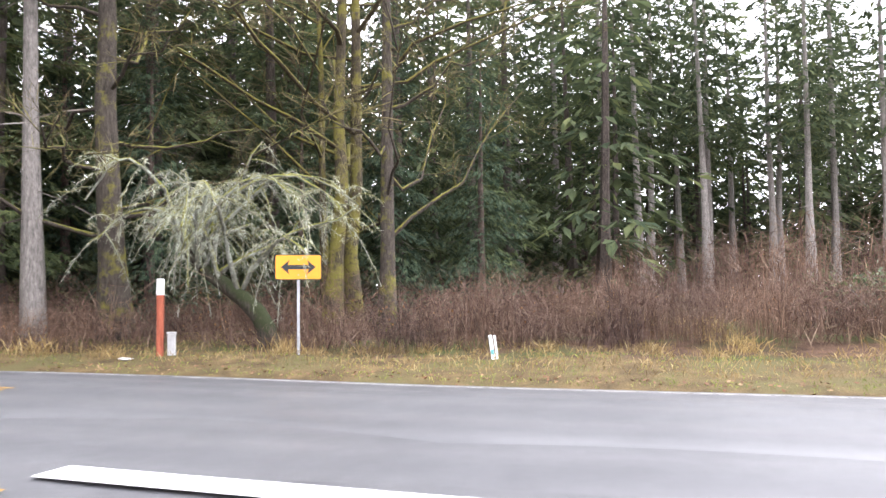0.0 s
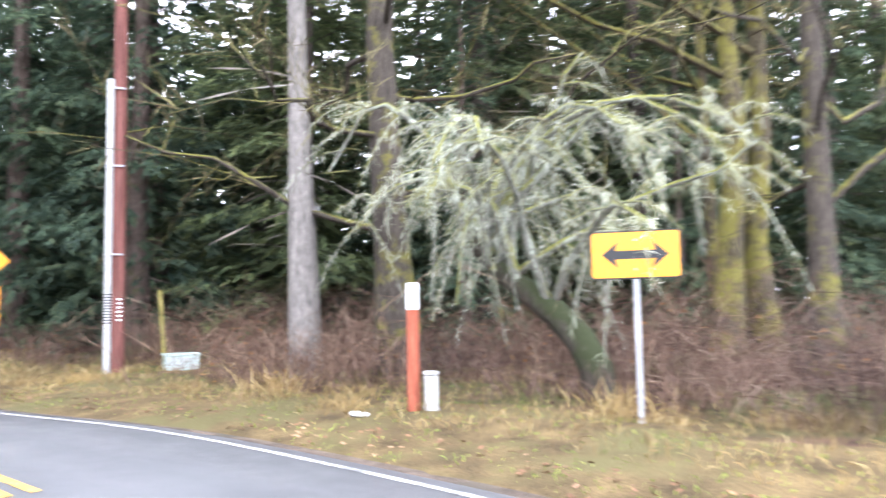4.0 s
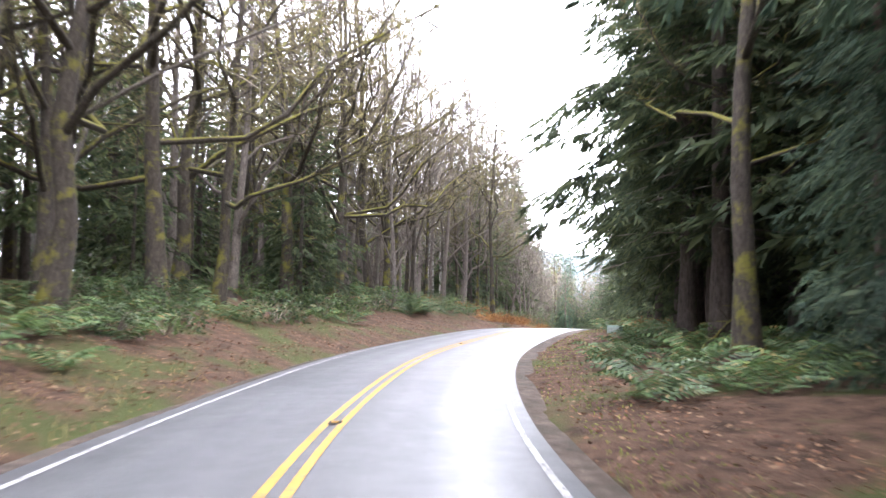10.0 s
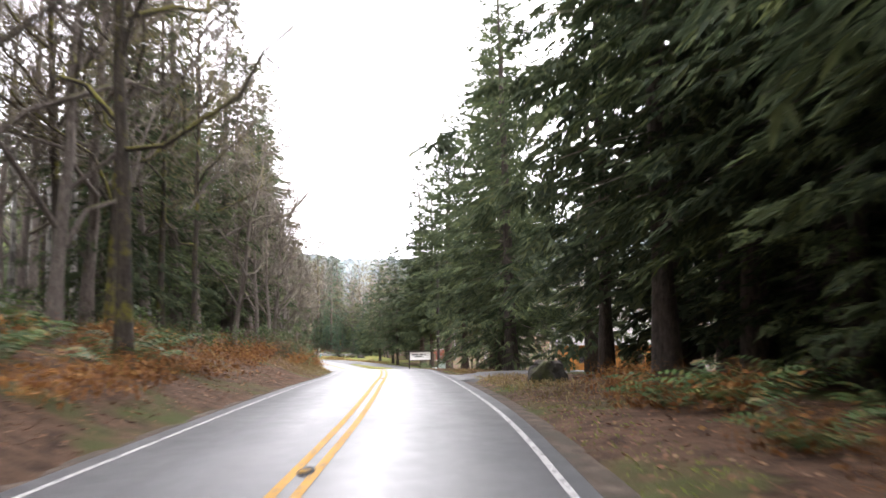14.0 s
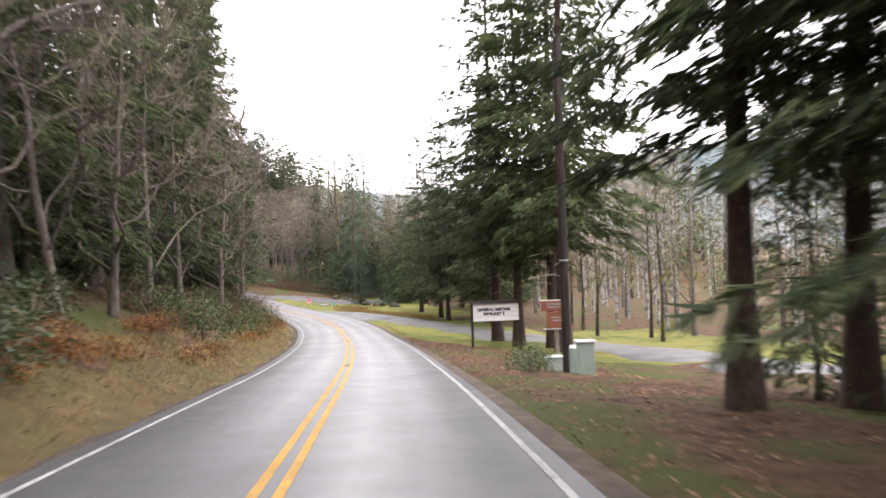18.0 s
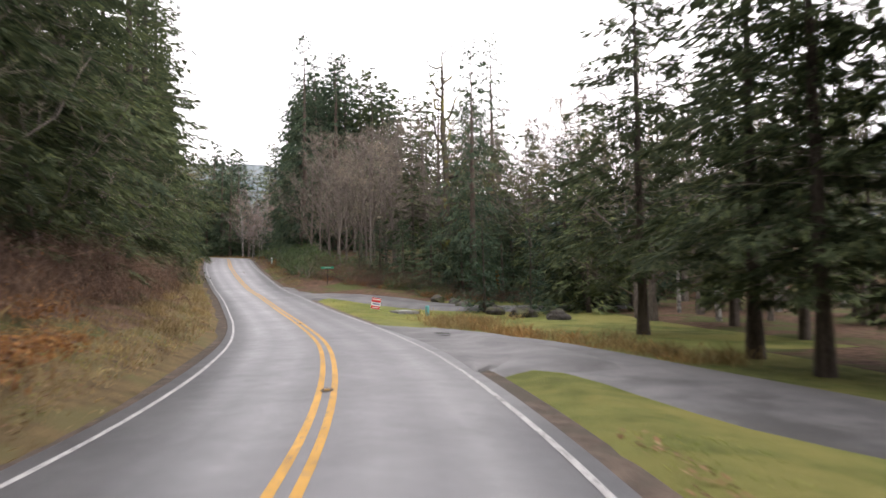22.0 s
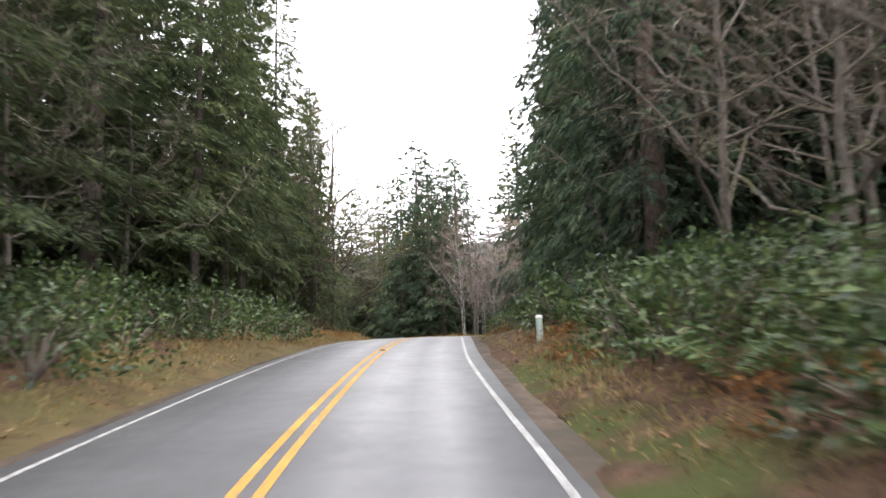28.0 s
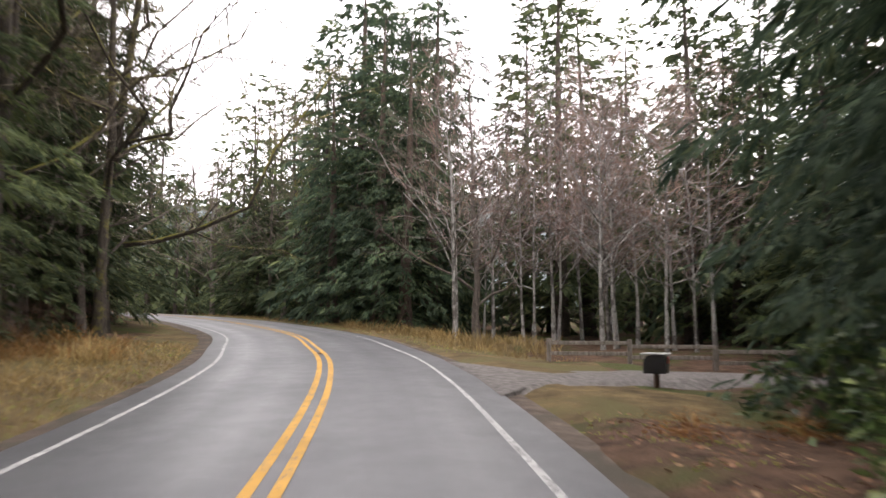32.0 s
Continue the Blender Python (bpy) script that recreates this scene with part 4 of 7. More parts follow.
def conifers(counts, seed, h, bare, reach, boughs, sprays, droop, spray, lift, leaf_mat, bark_mat, trunk_r, hang, dead, shape=0.8, ragged=0.25):
    """Close, middle and distant builds of one kind of conifer."""
    sets = []
    for level, k, few, less, size in ((2, counts[0], 1.25, 2.7, 0.48), (1, counts[1], 1.1, 1.45, 0.66), (0, counts[2], 0.75, 0.75, 1.15)):
        sets.append([conifer_mesh(h, bare, reach, int(boughs * few), int(sprays * less), droop, spray * size, lift, leaf_mat, bark_mat, trunk_r, seed + 100 * level + i, hang, dead, shape, ragged, level) for i in range(k)])
    return sets


def leafless(counts, seed, h, r0, limbs, spread, fork, twigs, twig_len, bark_mat, twig_mat, leans, sub, twig_w, arch=0.25, crook=0.05, limb_r=0.4, rise=(0.75, 0.75)):
    near = [bare_mesh(h, r0, seed + i, limbs, spread, fork, twigs, twig_len, bark_mat, twig_mat, leans[i % 3], sub, twig_w, arch, crook, True, limb_r, rise) for i in range(counts[0])]
    mid = [bare_mesh(h, r0, seed + 300 + i, limbs, spread, fork, twigs, twig_len * 1.15, bark_mat, twig_mat, leans[i % 3], sub, twig_w * 1.15, arch, crook, False, limb_r, rise) for i in range(2)]
    far = [bare_mesh(h, r0, seed + 500 + i, int(limbs * 0.75), spread, fork, max(4, twigs // 2), twig_len * 1.35, bark_mat, twig_mat, leans[i % 3], max(3, sub - 3), twig_w * 1.8, arch, crook, False, limb_r, rise) for i in range(counts[1])]
    return [near, mid, far]


KINDS = {
    "fir": ("conifer_tree", "dark green fir tree with drooping boughs and a grey-brown trunk", "fir tree", conifers((3, 2, 3), 10, 24, 0.05, 4.5, 105, 20, 0.22, 1.0, 0.16, FIR_LEAF, FIR_BARK, 0.32, 0.3, 20), 24),
    "pole_fir": ("conifer_tree", "tall fir tree with a long bare pale trunk", "fir tree", conifers((0, 3, 3), 1030, 30, 0.34, 3.3, 80, 15, 0.2, 0.95, 0.1, FIR_LEAF, PALE_BARK, 0.3, 0.3, 40), 30),
    "dark_fir": ("conifer_tree", "tall dark fir tree with a bare lower trunk and dead twigs", "fir tree", conifers((3, 2, 3), 2050, 26, 0.13, 4.0, 105, 20, 0.25, 1.05, 0.08, FIR_LEAF, FIR_BARK, 0.21, 0.35, 50), 26),
    "red_fir": ("conifer_tree", "large fir tree with a bare dark reddish trunk", "fir tree", conifers((2, 1, 1), 3070, 26, 0.2, 4.2, 125, 24, 0.14, 1.0, 0.05, FIR_LEAF, RED_BARK, 0.27, 0.35, 26), 26),
    "cedar": ("cedar_tree", "dense dark green cedar with hanging sprays to the ground", "cedar tree", conifers((3, 2, 2), 4090, 21, 0.03, 4.4, 105, 18, 0.42, 0.92, 0.22, CEDAR_LEAF, CEDAR_BARK, 0.36, 0.65, 6, 0.75, 0.22), 21),
    "big_cedar": ("cedar_tree", "huge dark cedar whose upper boughs reach over the road", "cedar tree", conifers((2, 1, 1), 4590, 27, 0.22, 7.4, 140, 30, 0.3, 1.15, 0.2, CEDAR_LEAF, CEDAR_BARK, 0.32, 0.7, 10, 0.4, 0.25), 27),
    "hemlock": ("conifer_tree", "young hemlock with boughs to the ground under the tall firs", "hemlock tree", conifers((2, 2, 2), 5010, 9, 0.04, 2.5, 66, 11, 0.3, 0.75, 0.12, FIR_LEAF, FIR_BARK, 0.1, 0.3, 0, 0.75, 0.3), 9),
    "spruce": ("young_conifer", "young dark green spruce with boughs to the ground", "spruce tree", conifers((2, 1, 1), 6110, 6.5, 0.03, 1.75, 75, 12, 0.12, 0.44, 0.1, SPRUCE_LEAF, FIR_BARK, 0.09, 0.12, 0, 0.85, 0.18), 6.5),
    "far_fir": ("conifer_tree", "dark green conifer of the wood behind", "fir tree", conifers((0, 0, 4), 7130, 25, 0.04, 4.0, 100, 15, 0.22, 0.95, 0.12, FIR_LEAF, FIR_BARK, 0.3, 0.3, 0, 0.8, 0.3), 25),
    "maple": ("maple_tree", "leafless maple with green moss on trunk and limbs", "maple tree", leafless((4, 2), 150, 19, 0.22, 15, 0.48, 0.15, 13, 0.8, MAPLE_BARK, MOSSY_TWIG, (0.05, -0.07, 0.1), 8, 0.02, 0.42, 0.065, 0.46), 19),
    "old_maple": ("maple_tree", "old leafless maple with a dark trunk and crooked mossy limbs", "maple tree", leafless((2, 1), 440, 20, 0.36, 24, 0.3, 0.1, 12, 0.8, MAPLE_BARK, MOSSY_TWIG, (0.0, 0.01, -0.01), 8, 0.018, 0.2, 0.03, 0.2, (0.1, 0.7)), 20),
    "alder": ("alder_tree", "slender leafless alder with a pale grey trunk", "alder tree", leafless((2, 3), 170, 14, 0.12, 15, 0.28, 0.3, 9, 0.75, ALDER_BARK, TWIG, (0.02, -0.03, 0.05), 5, 0.018, 0.1, 0.025), 14),
    "catkin_alder": ("alder_tree", "slender white-stemmed alder with reddish catkin twigs", "alder tree", leafless((3, 2), 190, 9.5, 0.075, 18, 0.27, 0.22, 9, 0.6, ALDER_BARK, PINK_TWIG, (0.0, 0.05, -0.05), 6, 0.012, 0.15, 0.035), 9.5),
    "brown_bare": ("leafless_tree", "leafless grey-brown tree with fine crowded twigs", "deciduous tree", leafless((3, 2), 210, 13, 0.15, 15, 0.42, 0.1, 11, 0.9, GREY_BARK, TWIG, (0.06, -0.05, 0.12), 7, 0.016, 0.15), 13),
    "snag": ("dead_tree", "dead-topped mossy maple with broken upright limbs", "maple tree", leafless((1, 1), 260, 17, 0.4, 9, 0.34, 0.4, 5, 0.7, MAPLE_BARK, MOSSY_TWIG, (0.02, -0.02, 0.03), 5, 0.025, 0.75, 0.05, 0.6), 17),
    "mossy_stem": ("mossy_tree", "slim leafless tree with a mossy trunk", "deciduous tree", leafless((3, 2), 230, 19, 0.14, 15, 0.3, 0.2, 11, 0.85, MAPLE_BARK, MOSSY_TWIG, (0.02, -0.04, 0.05), 6, 0.018, 0.1, 0.03), 19),
    "moss_stem": ("mossy_tree", "leafless tree with thick yellow-green moss on its trunk", "deciduous tree", leafless((3, 1), 235, 19, 0.14, 15, 0.3, 0.2, 11, 0.85, GREEN_MOSS_BARK, MOSSY_TWIG, (0.02, -0.04, 0.05), 6, 0.018, 0.1, 0.03), 19),
}
PLACED = []
DISTANT = []


def tree(kind, x, y, h=None, yaw=None, fat=1.0, label="", group="", level=None):
    """A tree of its own, or, far behind the first rows, a tree of the joined distant wood."""
    if kind == "hemlock" and h and h > 13:
        kind = "far_fir" if level == 0 else "fir"
    name, lab, cat, sets, h0 = KINDS[kind]
    d = abs(road_at([x], [y])[1][0])
    if level is None:
        level = 2 if d < (13.5 if kind == "cedar" else 10.6) and -335 < x < 0 else 1 if d < 19.5 and -345 < x < 40 else 0
    made = (sets[0] if level == 2 else sets[1] if level == 1 else sets[2]) or sets[1] or sets[2]
    k = int(rng.integers(len(made)))
    h = h or h0 * float(rng.uniform(0.85, 1.15))
    yaw = float(rng.uniform(0, 360)) if yaw is None else yaw
    z = gz(x, y) - 0.08
    s = h / h0
    m = pose(x, y, z, float(rng.uniform(-1.2, 1.2)), float(rng.uniform(-1.2, 1.2)), yaw) @ Matrix.Diagonal((s * fat, s * fat, s, 1))
    PLACED.append((x, y))
    if level == 0:
        DISTANT.append((made[k], m))
        return
    e = thing(name, x, y, z, label or lab, cat, group or cat + "s of the wood", 0)
    e.matrix_basis = m
    part("trunk", made[k][0], e)
    part("crown", made[k][1], e)


def distant_wood():
    """All trees beyond the first rows as one mesh."""
    mats, cache, vs, qs, ms, n = [], {}, [], [], [], 0
    for pair, m in DISTANT:
        M = np.array(m)
        for me in pair:
            if me.name not in cache:
                v = np.empty(len(me.vertices) * 3, np.float32)
                me.vertices.foreach_get("co", v)
                q = np.empty(len(me.loops), np.int32)
                me.loops.foreach_get("vertex_index", q)
                mi = np.empty(len(me.polygons), np.int32)
                me.polygons.foreach_get("material_index", mi)
                idx = []
                for mt in me.materials:
                    if mt not in mats:
                        mats.append(mt)
                    idx.append(mats.index(mt))
                cache[me.name] = (v.reshape(-1, 3), q.reshape(-1, 4), np.array(idx, np.int32)[mi])
            v, q, mi = cache[me.name]
            vs.append(v @ M[:3, :3].T.astype(np.float32) + M[:3, 3].astype(np.float32))
            qs.append(q + n)
            ms.append(mi)
            n += len(v)
    tagged(new("distant_wood", fast_mesh("distant_wood", np.concatenate(vs), np.concatenate(qs), None, mats, np.concatenate(ms))), "dense wood of conifers and bare trees behind the roadside", "wood", kind="stuff")


def wood(kinds, x0, x1, d0, d1, count, side, hmin=None, hmax=None, gap=2.6, fat=1.0):
    """Trees scattered beside the road between two stations, d0 to d1 metres from its middle."""
    done = 0
    for _ in range(count * 14):
        if done >= count:
            break
        x = float(rng.uniform(min(x0, x1), max(x0, x1)))
        d = d0 + (d1 - d0) * float(rng.uniform(0, 1)) ** 1.25
        px, py = at_road(x, side * d)
        scatter_one = not blocked(px, py, 1.4) and all((px - a) ** 2 + (py - b) ** 2 > gap * gap for a, b in PLACED[-400:])
        _, dd, _ = road_at([px], [py])
        if scatter_one and abs(dd[0]) > d0 - 0.6:
            tree(str(rng.choice(kinds)), px, py, None if hmin is None else float(rng.uniform(hmin, hmax)), None, fat)
            done += 1


def blocked(x, y, r=1.0):
    """Places that stay open: lanes, lawns, drives and what stands on them."""
    if np.min(np.hypot(LANE[:, 0] - x, LANE[:, 1] - y)) < 2.6 + r:
        return True
    for x0, x1, y0, y1 in ((-228, -182, 49, 62.5), (-182, -149, 46, 63), (-238, -222, 46, 60), (-299, -288, 36, 60), (-9, 9, -70, 13), (-149, -140, 44, 53), (-117, -104, 33, 40), (-146, -128, 52, 68)):
        if x0 - r < x < x1 + r and y0 - r < y < y1 + r:
            return True
    return False


def scatter(kinds, count, x0, x1, y0, y1, hmin, hmax, level=None, fat=1.0, gap=1.5):
    """Trees strewn over a stretch of the plan."""
    for _ in range(count):
        x, y = float(rng.uniform(x0, x1)), float(rng.uniform(y0, y1))
        if all((x - a) ** 2 + (y - b) ** 2 > gap * gap for a, b in PLACED[-300:]) and not blocked(x, y, 0.8) and abs(road_at([x], [y])[1][0]) > 6.5:
            tree(str(rng.choice(kinds)), x, y, float(rng.uniform(hmin, hmax)), None, fat, "", "", level)


def back_wood(x0, x1, d0, d1, count, side_, hmin, hmax, kinds=("far_fir",), fat=1.1):
    """Dense wood further back, closing the view between the trunks."""
    for _ in range(count):
        px, py = at_road(float(rng.uniform(min(x0, x1), max(x0, x1))), side_ * float(rng.uniform(d0, d1)))
        if not blocked(px, py, 1.0) and abs(road_at([px], [py])[1][0]) > d0 - 2:
            tree(str(rng.choice(kinds)), px, py, float(rng.uniform(hmin, hmax)), None, fat, "", "", 0)


# junction: trees behind the verge
tree("pole_fir", -10.6, 20.3, 30, None, 0.85, "fir tree with a smooth grey bare trunk", "", 1)
tree("old_maple", -8.7, 20.7, 21, 200, 1.05, "", "", 2)
tree("moss_stem", -3.4, 24.5, 22, 80, 1.7, "", "", 2)
tree("moss_stem", -2.6, 25.5, 23, 140, 1.6, "", "", 2)
tree("old_maple", -1.6, 22.6, 22, 20, 0.62, "", "", 2)
tree("moss_stem", -3.9, 25.6, 21)
for x, y, h in ((-14, 24.5, 24), (-10, 27, 26), (-6.5, 30, 23), (-12, 32, 26), (-2, 34, 25), (-17, 28, 25), (1.5, 40, 23), (-7, 37, 27), (4, 47, 28)):
    tree("fir", x, y, h, None, 1.0, "", "", 2)
for x, y, h in ((-5, 27.5, 9), (-9, 24, 10), (1.5, 31, 11), (-13, 27, 12), (-2, 30, 13)):
    tree("cedar", x, y, h, None, 1.0, "dense dark green young cedar under taller trees", "", 2)
for x, y, h in ((21, 62, 33), (11.6, 57, 31), (15.8, 60, 32), (17.5, 52, 29), (20.0, 66, 30), (24.5, 58, 30), (27, 63, 31), (8, 55, 30), (30, 60, 30), (13.5, 66, 30), (19, 71, 30), (26, 70, 32), (6, 62, 30), (10, 70, 30), (33, 66, 31), (23, 49, 28), (29, 51, 30), (36, 58, 30), (12.5, 50, 29), (33, 52, 29), (39, 65, 30)):
    tree("pole_fir", x, y, h, None, 1.05, "", "", 1)
scatter(["pole_fir", "far_fir"], 46, -14, 66, 72, 96, 25, 34, 0, 1.1)
scatter(["far_fir"], 60, -36, 96, 84, 118, 24, 34, 0, 1.35)
scatter(["far_fir"], 44, -30, 12, 42, 74, 18, 28, 0, 1.2)
scatter(["far_fir", "hemlock"], 26, 2, 74, 70, 100, 12, 22, 0, 1.3)
scatter(["hemlock"], 70, -4, 66, 66, 96, 8, 16, 0, 1.5)
# right: cedars after the junction
for x, y, h in ((-19.5, 23.6, 20), (-23.5, 22.6, 21), (-27.5, 23.5, 22), (-30.5, 22.8, 20), (-38.5, 22.8, 22), (-36, 25.5, 22), (-25.5, 26.5, 22)):
    tree("cedar", x, y, h, None, 1.1)
for x, y, h in ((-31.4, 19.7, 25), (-45.6, 21.3, 31)):
    tree("big_cedar", x, y, h, None, 1.12 if x < -40 else 0.66, "", "", 2)
for x, y, h in ((-47.5, 25.5, 22), (-53, 25.4, 22), (-57.5, 26.4, 20)):
    tree("cedar", x, y, h)
for x, y, h in ((-38.8, 21.6, 9), (-41.6, 21.6, 10), (-36.8, 21.8, 11), (-44.0, 22.8, 9)):
    tree("cedar", x, y, h, None, 1.0, "dense dark green young cedar under taller trees", "", 2)
for x, y, h in ((-51.6, 22.6, 9), (-55.2, 23.2, 10), (-58.0, 24.4, 11)):
    tree("cedar", x, y, h, None, 0.95, "dense dark green young cedar under taller trees", "", 2)
wood(["cedar", "fir"], -14, -58, 12, 24, 16, 1, 18, 27, 3.0, 1.1)
back_wood(-8, -60, 20, 30, 34, 1, 8, 14, ("hemlock", "far_fir"), 1.3)
tree("mossy_stem", -60.0, 22.6, 20, 60, 1.8, "", "", 2)
tree("mossy_stem", -63.5, 24.5, 19)
for x, y in ((-66, 25.0), (-70, 25.6), (-73, 28.6), (-76, 28.4), (-79, 30.6), (-81.5, 31.5), (-84.8, 32.6), (-88, 32.6), (-91, 35.8), (-93.5, 35.6), (-97, 37.6), (-99.5, 37.8), (-101, 36.4)):
    tree("dark_fir", x, y, 31, None, 1.15)
wood(["dark_fir", "fir", "dark_fir"], -57, -101, 10, 20, 22, 1, 22, 30, 2.6, 1.1)
wood(["hemlock", "hemlock", "cedar"], -60, -101, 12.5, 19, 16, 1, 6, 12, 1.8, 1.25)
back_wood(-55, -103, 18, 30, 60, 1, 6, 14, ("hemlock", "far_fir"), 1.4)
back_wood(-8, -106, 24, 46, 60, 1, 16, 28)
# left: mossy wood
for x, y, h in ((-61.5, 6.1, 22), (-66.2, 6.3, 21), (-74.5, 9.0, 22), (-86.9, 13.7, 21), (-52, 4.6, 22), (-45.5, 3.2, 23), (-39, 4.4, 21), (-57, 1.2, 23), (-70.5, 4.8, 23)):
    tree("maple", x, y, h, None, 0.95, "", "", 2)
for x, d in ((-36, 9.2), (-39.5, 11.5), (-43.5, 9.4), (-48, 8.8), (-51.5, 11), (-55.5, 8.9), (-58.5, 10.8), (-63, 9.0), (-68.5, 9.4), (-72, 11), (-77.5, 9.2), (-83, 9.0), (-90, 10)):
    px, py = at_road(x, -d)
    tree("mossy_stem" if x > -60 else "maple", px, py, float(rng.uniform(21, 25)), None, 1.15, "", "", 2)
for x, y in ((-20, 4.5), (-24, 1.5), (-17, 1.5), (-28.5, 5.0), (-33, 2.2), (-13, 4.0)):
    tree("mossy_stem" if x > -23 else "maple", x, y, 23, None, 1.0, "", "", 1)
tree("hemlock", -80.9, 11.6, 10, None, 1.1)
tree("fir", -88.5, 11.5, 16)
tree("hemlock", -73.2, 6.4, 8)
wood(["mossy_stem", "maple", "brown_bare", "alder"], -14, -60, 9, 20, 40, -1, 16, 24, 1.8)
wood(["mossy_stem", "mossy_stem", "maple", "brown_bare"], -56, -98, 9, 20, 40, -1, 17, 24, 1.8)
wood(["fir", "dark_fir", "hemlock"], -30, -84, 12, 22, 13, -1, 12, 22, 2.6)
back_wood(-10, -104, 19, 34, 76, -1, 15, 24, ("mossy_stem", "alder", "brown_bare", "far_fir"), 1.0)
back_wood(-8, -130, 30, 46, 50, -1, 12, 26, ("far_fir", "far_fir", "mossy_stem"))
back_wood(-12, -104, 16, 42, 100, -1, 5, 13, ("hemlock", "hemlock", "brown_bare"), 1.4)
# left: bank towards the bend
tree("mossy_stem", -103.5, 24.2, 21, 80, 1.2)
tree("mossy_stem", -119.4, 27.0, 18)
tree("mossy_stem", -116, 25.6, 19)
tree("brown_bare", -123.2, 29.2, 12)
tree("brown_bare", -127.5, 31.0, 11)
for x, h in ((-108, 21), (-113, 19), (-99, 20), (-95, 21), (-121, 20)):
    px, py = at_road(x, -9.6)
    tree("fir" if x in (-113, -121) else "mossy_stem", px, py, h)
wood(["brown_bare", "mossy_stem", "brown_bare", "alder"], -88, -128, 7.5, 19, 34, -1, 13, 21, 1.8)
wood(["dark_fir", "fir", "brown_bare", "hemlock"], -126, -188, 8.2, 19, 40, -1, 14, 25, 2.2, 1.1)
for x in (-131, -135, -139, -143, -147, -151, -155, -159, -164, -169, -174, -179):
    px, py = at_road(x, -5.9 - 0.7 * (x % 2))
    tree("brown_bare", px, py, 10.5, None, 1.1)
for x, h in ((-150, 24), (-157, 25), (-163, 26), (-169, 25), (-175, 26), (-181, 25), (-186.5, 25)):
    px, py = at_road(x, -9.2)
    tree("fir", px, py, h, None, 1.0, "", "", 2)
back_wood(-128, -190, 18, 30, 44, -1, 8, 20, ("far_fir", "hemlock", "brown_bare"), 1.25)
# right: big firs by the drive
for x, d, h in ((-90, 10.2, 14), (-95, 9.8, 16), (-99.5, 9.2, 15), (-103, 10.5, 18)):
    px, py = at_road(x, d)
    tree("hemlock", px, py, h, None, 1.1, "hemlock with low sweeping boughs beside the road", "", 2)
for x, y, h in ((-126.6, 45.0, 22), (-123.3, 43.8, 24), (-134.5, 48.5, 23), (-138.2, 47.8, 21), (-131, 47.4, 24), (-120.3, 47.0, 23), (-104.5, 41.5, 26), (-108.5, 43.2, 27), (-112.2, 45.5, 26), (-101.5, 43.5, 26), (-106, 46, 26)):
    tree("red_fir" if x < -133 else "fir", x, y, h, None, 1.1)
tree("dark_fir", -110.5, 41.2, 27, None, 1.2, "", "", 2)
for x, y, h in ((-138.0, 50.0, 23), (-136.2, 50.9, 22)):
    tree("red_fir", x, y, h, 40, 1.1, "", "", 2)
for x, y, h in ((-137.6, 51.4, 8), (-140.6, 51.6, 7)):
    tree("hemlock", x, y, h, 100, 0.9, "", "", 2)
back_wood(-94, -118, 14, 40, 50, 1, 14, 26, ("far_fir", "hemlock"), 1.2)
for x, y, h in ((-167.8, 55.9, 24), (-164.5, 55.7, 23), (-163.2, 57.0, 26), (-159.2, 55.5, 27)):
    tree("red_fir", x, y, h, None, 1.1, "", "", 2)
for x, y, h in ((-193.6, 61.4, 18), (-186.5, 63.5, 20), (-183, 62.0, 19), (-189.8, 64.8, 20), (-203, 62.5, 18), (-206, 68, 16), (-199, 66.5, 15), (-190, 60.8, 17)):
    tree("dark_fir", x, y, h, None, 1.3, "", "", 2 if y < 63.6 else 1)
for x, y in ((-172, 64.5), (-176.5, 66), (-169, 66.5), (-180, 67), (-165.5, 65)):
    tree("mossy_stem", x, y, 13, None, 1.1, "", "", 1)
scatter(["alder", "alder", "alder", "brown_bare"], 100, -262, -118, 70, 112, 10, 17, 0)
wood(["brown_bare", "alder"], -128, -176, 24, 40, 22, 1, 9, 14, 2.2)
scatter(["alder", "brown_bare", "far_fir"], 46, -146, -94, 62, 96, 11, 19, 0, 1.1)
scatter(["alder", "alder", "brown_bare"], 90, -200, -122, 68, 88, 10, 15, 0)
scatter(["far_fir"], 46, -310, -110, 108, 150, 16, 28, 0, 1.2)
# beyond the lawn
tree("spruce", -218.1, 59.8, 6.6, None, 1.0, "", "", 2)
tree("spruce", -215.2, 61.6, 5.2, None, 1.0, "", "", 2)
for x, y, h in ((-226.6, 63.0, 5.2), (-228.2, 60.6, 5.2), (-230.6, 58.7, 5.4), (-233.4, 57.0, 5.2), (-236.2, 55.6, 5.0), (-239.0, 54.2, 3.8)):
    tree("cedar", x, y, h, None, 1.6, "dense dark green young cedar bush", "", 2)
tree("snag", -237.0, 60.8, 20, 40, 1.0, "", "", 2)
scatter(["hemlock", "brown_bare", "cedar", "mossy_stem", "brown_bare"], 50, -252, -204, 63.5, 78, 8, 13, 1, 1.2, 2.2)
scatter(["alder", "brown_bare", "mossy_stem", "brown_bare"], 90, -285, -206, 66, 96, 12, 17, 0, 1.2, 1.5)
for x, y, h in ((-216.8, 65.5, 8), (-227, 66, 9), (-232, 65, 8), (-238, 62, 9), (-242, 59, 9), (-219, 66, 9)):
    tree("hemlock", x, y, h, None, 1.3, "", "", 1)
for x, y, h in ((-243, 66.5, 21), (-262, 49.8, 25), (-228.7, 61.4, 18.5), (-268, 54.5, 24), (-271, 50.8, 22), (-266, 51.5, 23)):
    tree("cedar", x, y, h, None, 0.9, "", "", 2)
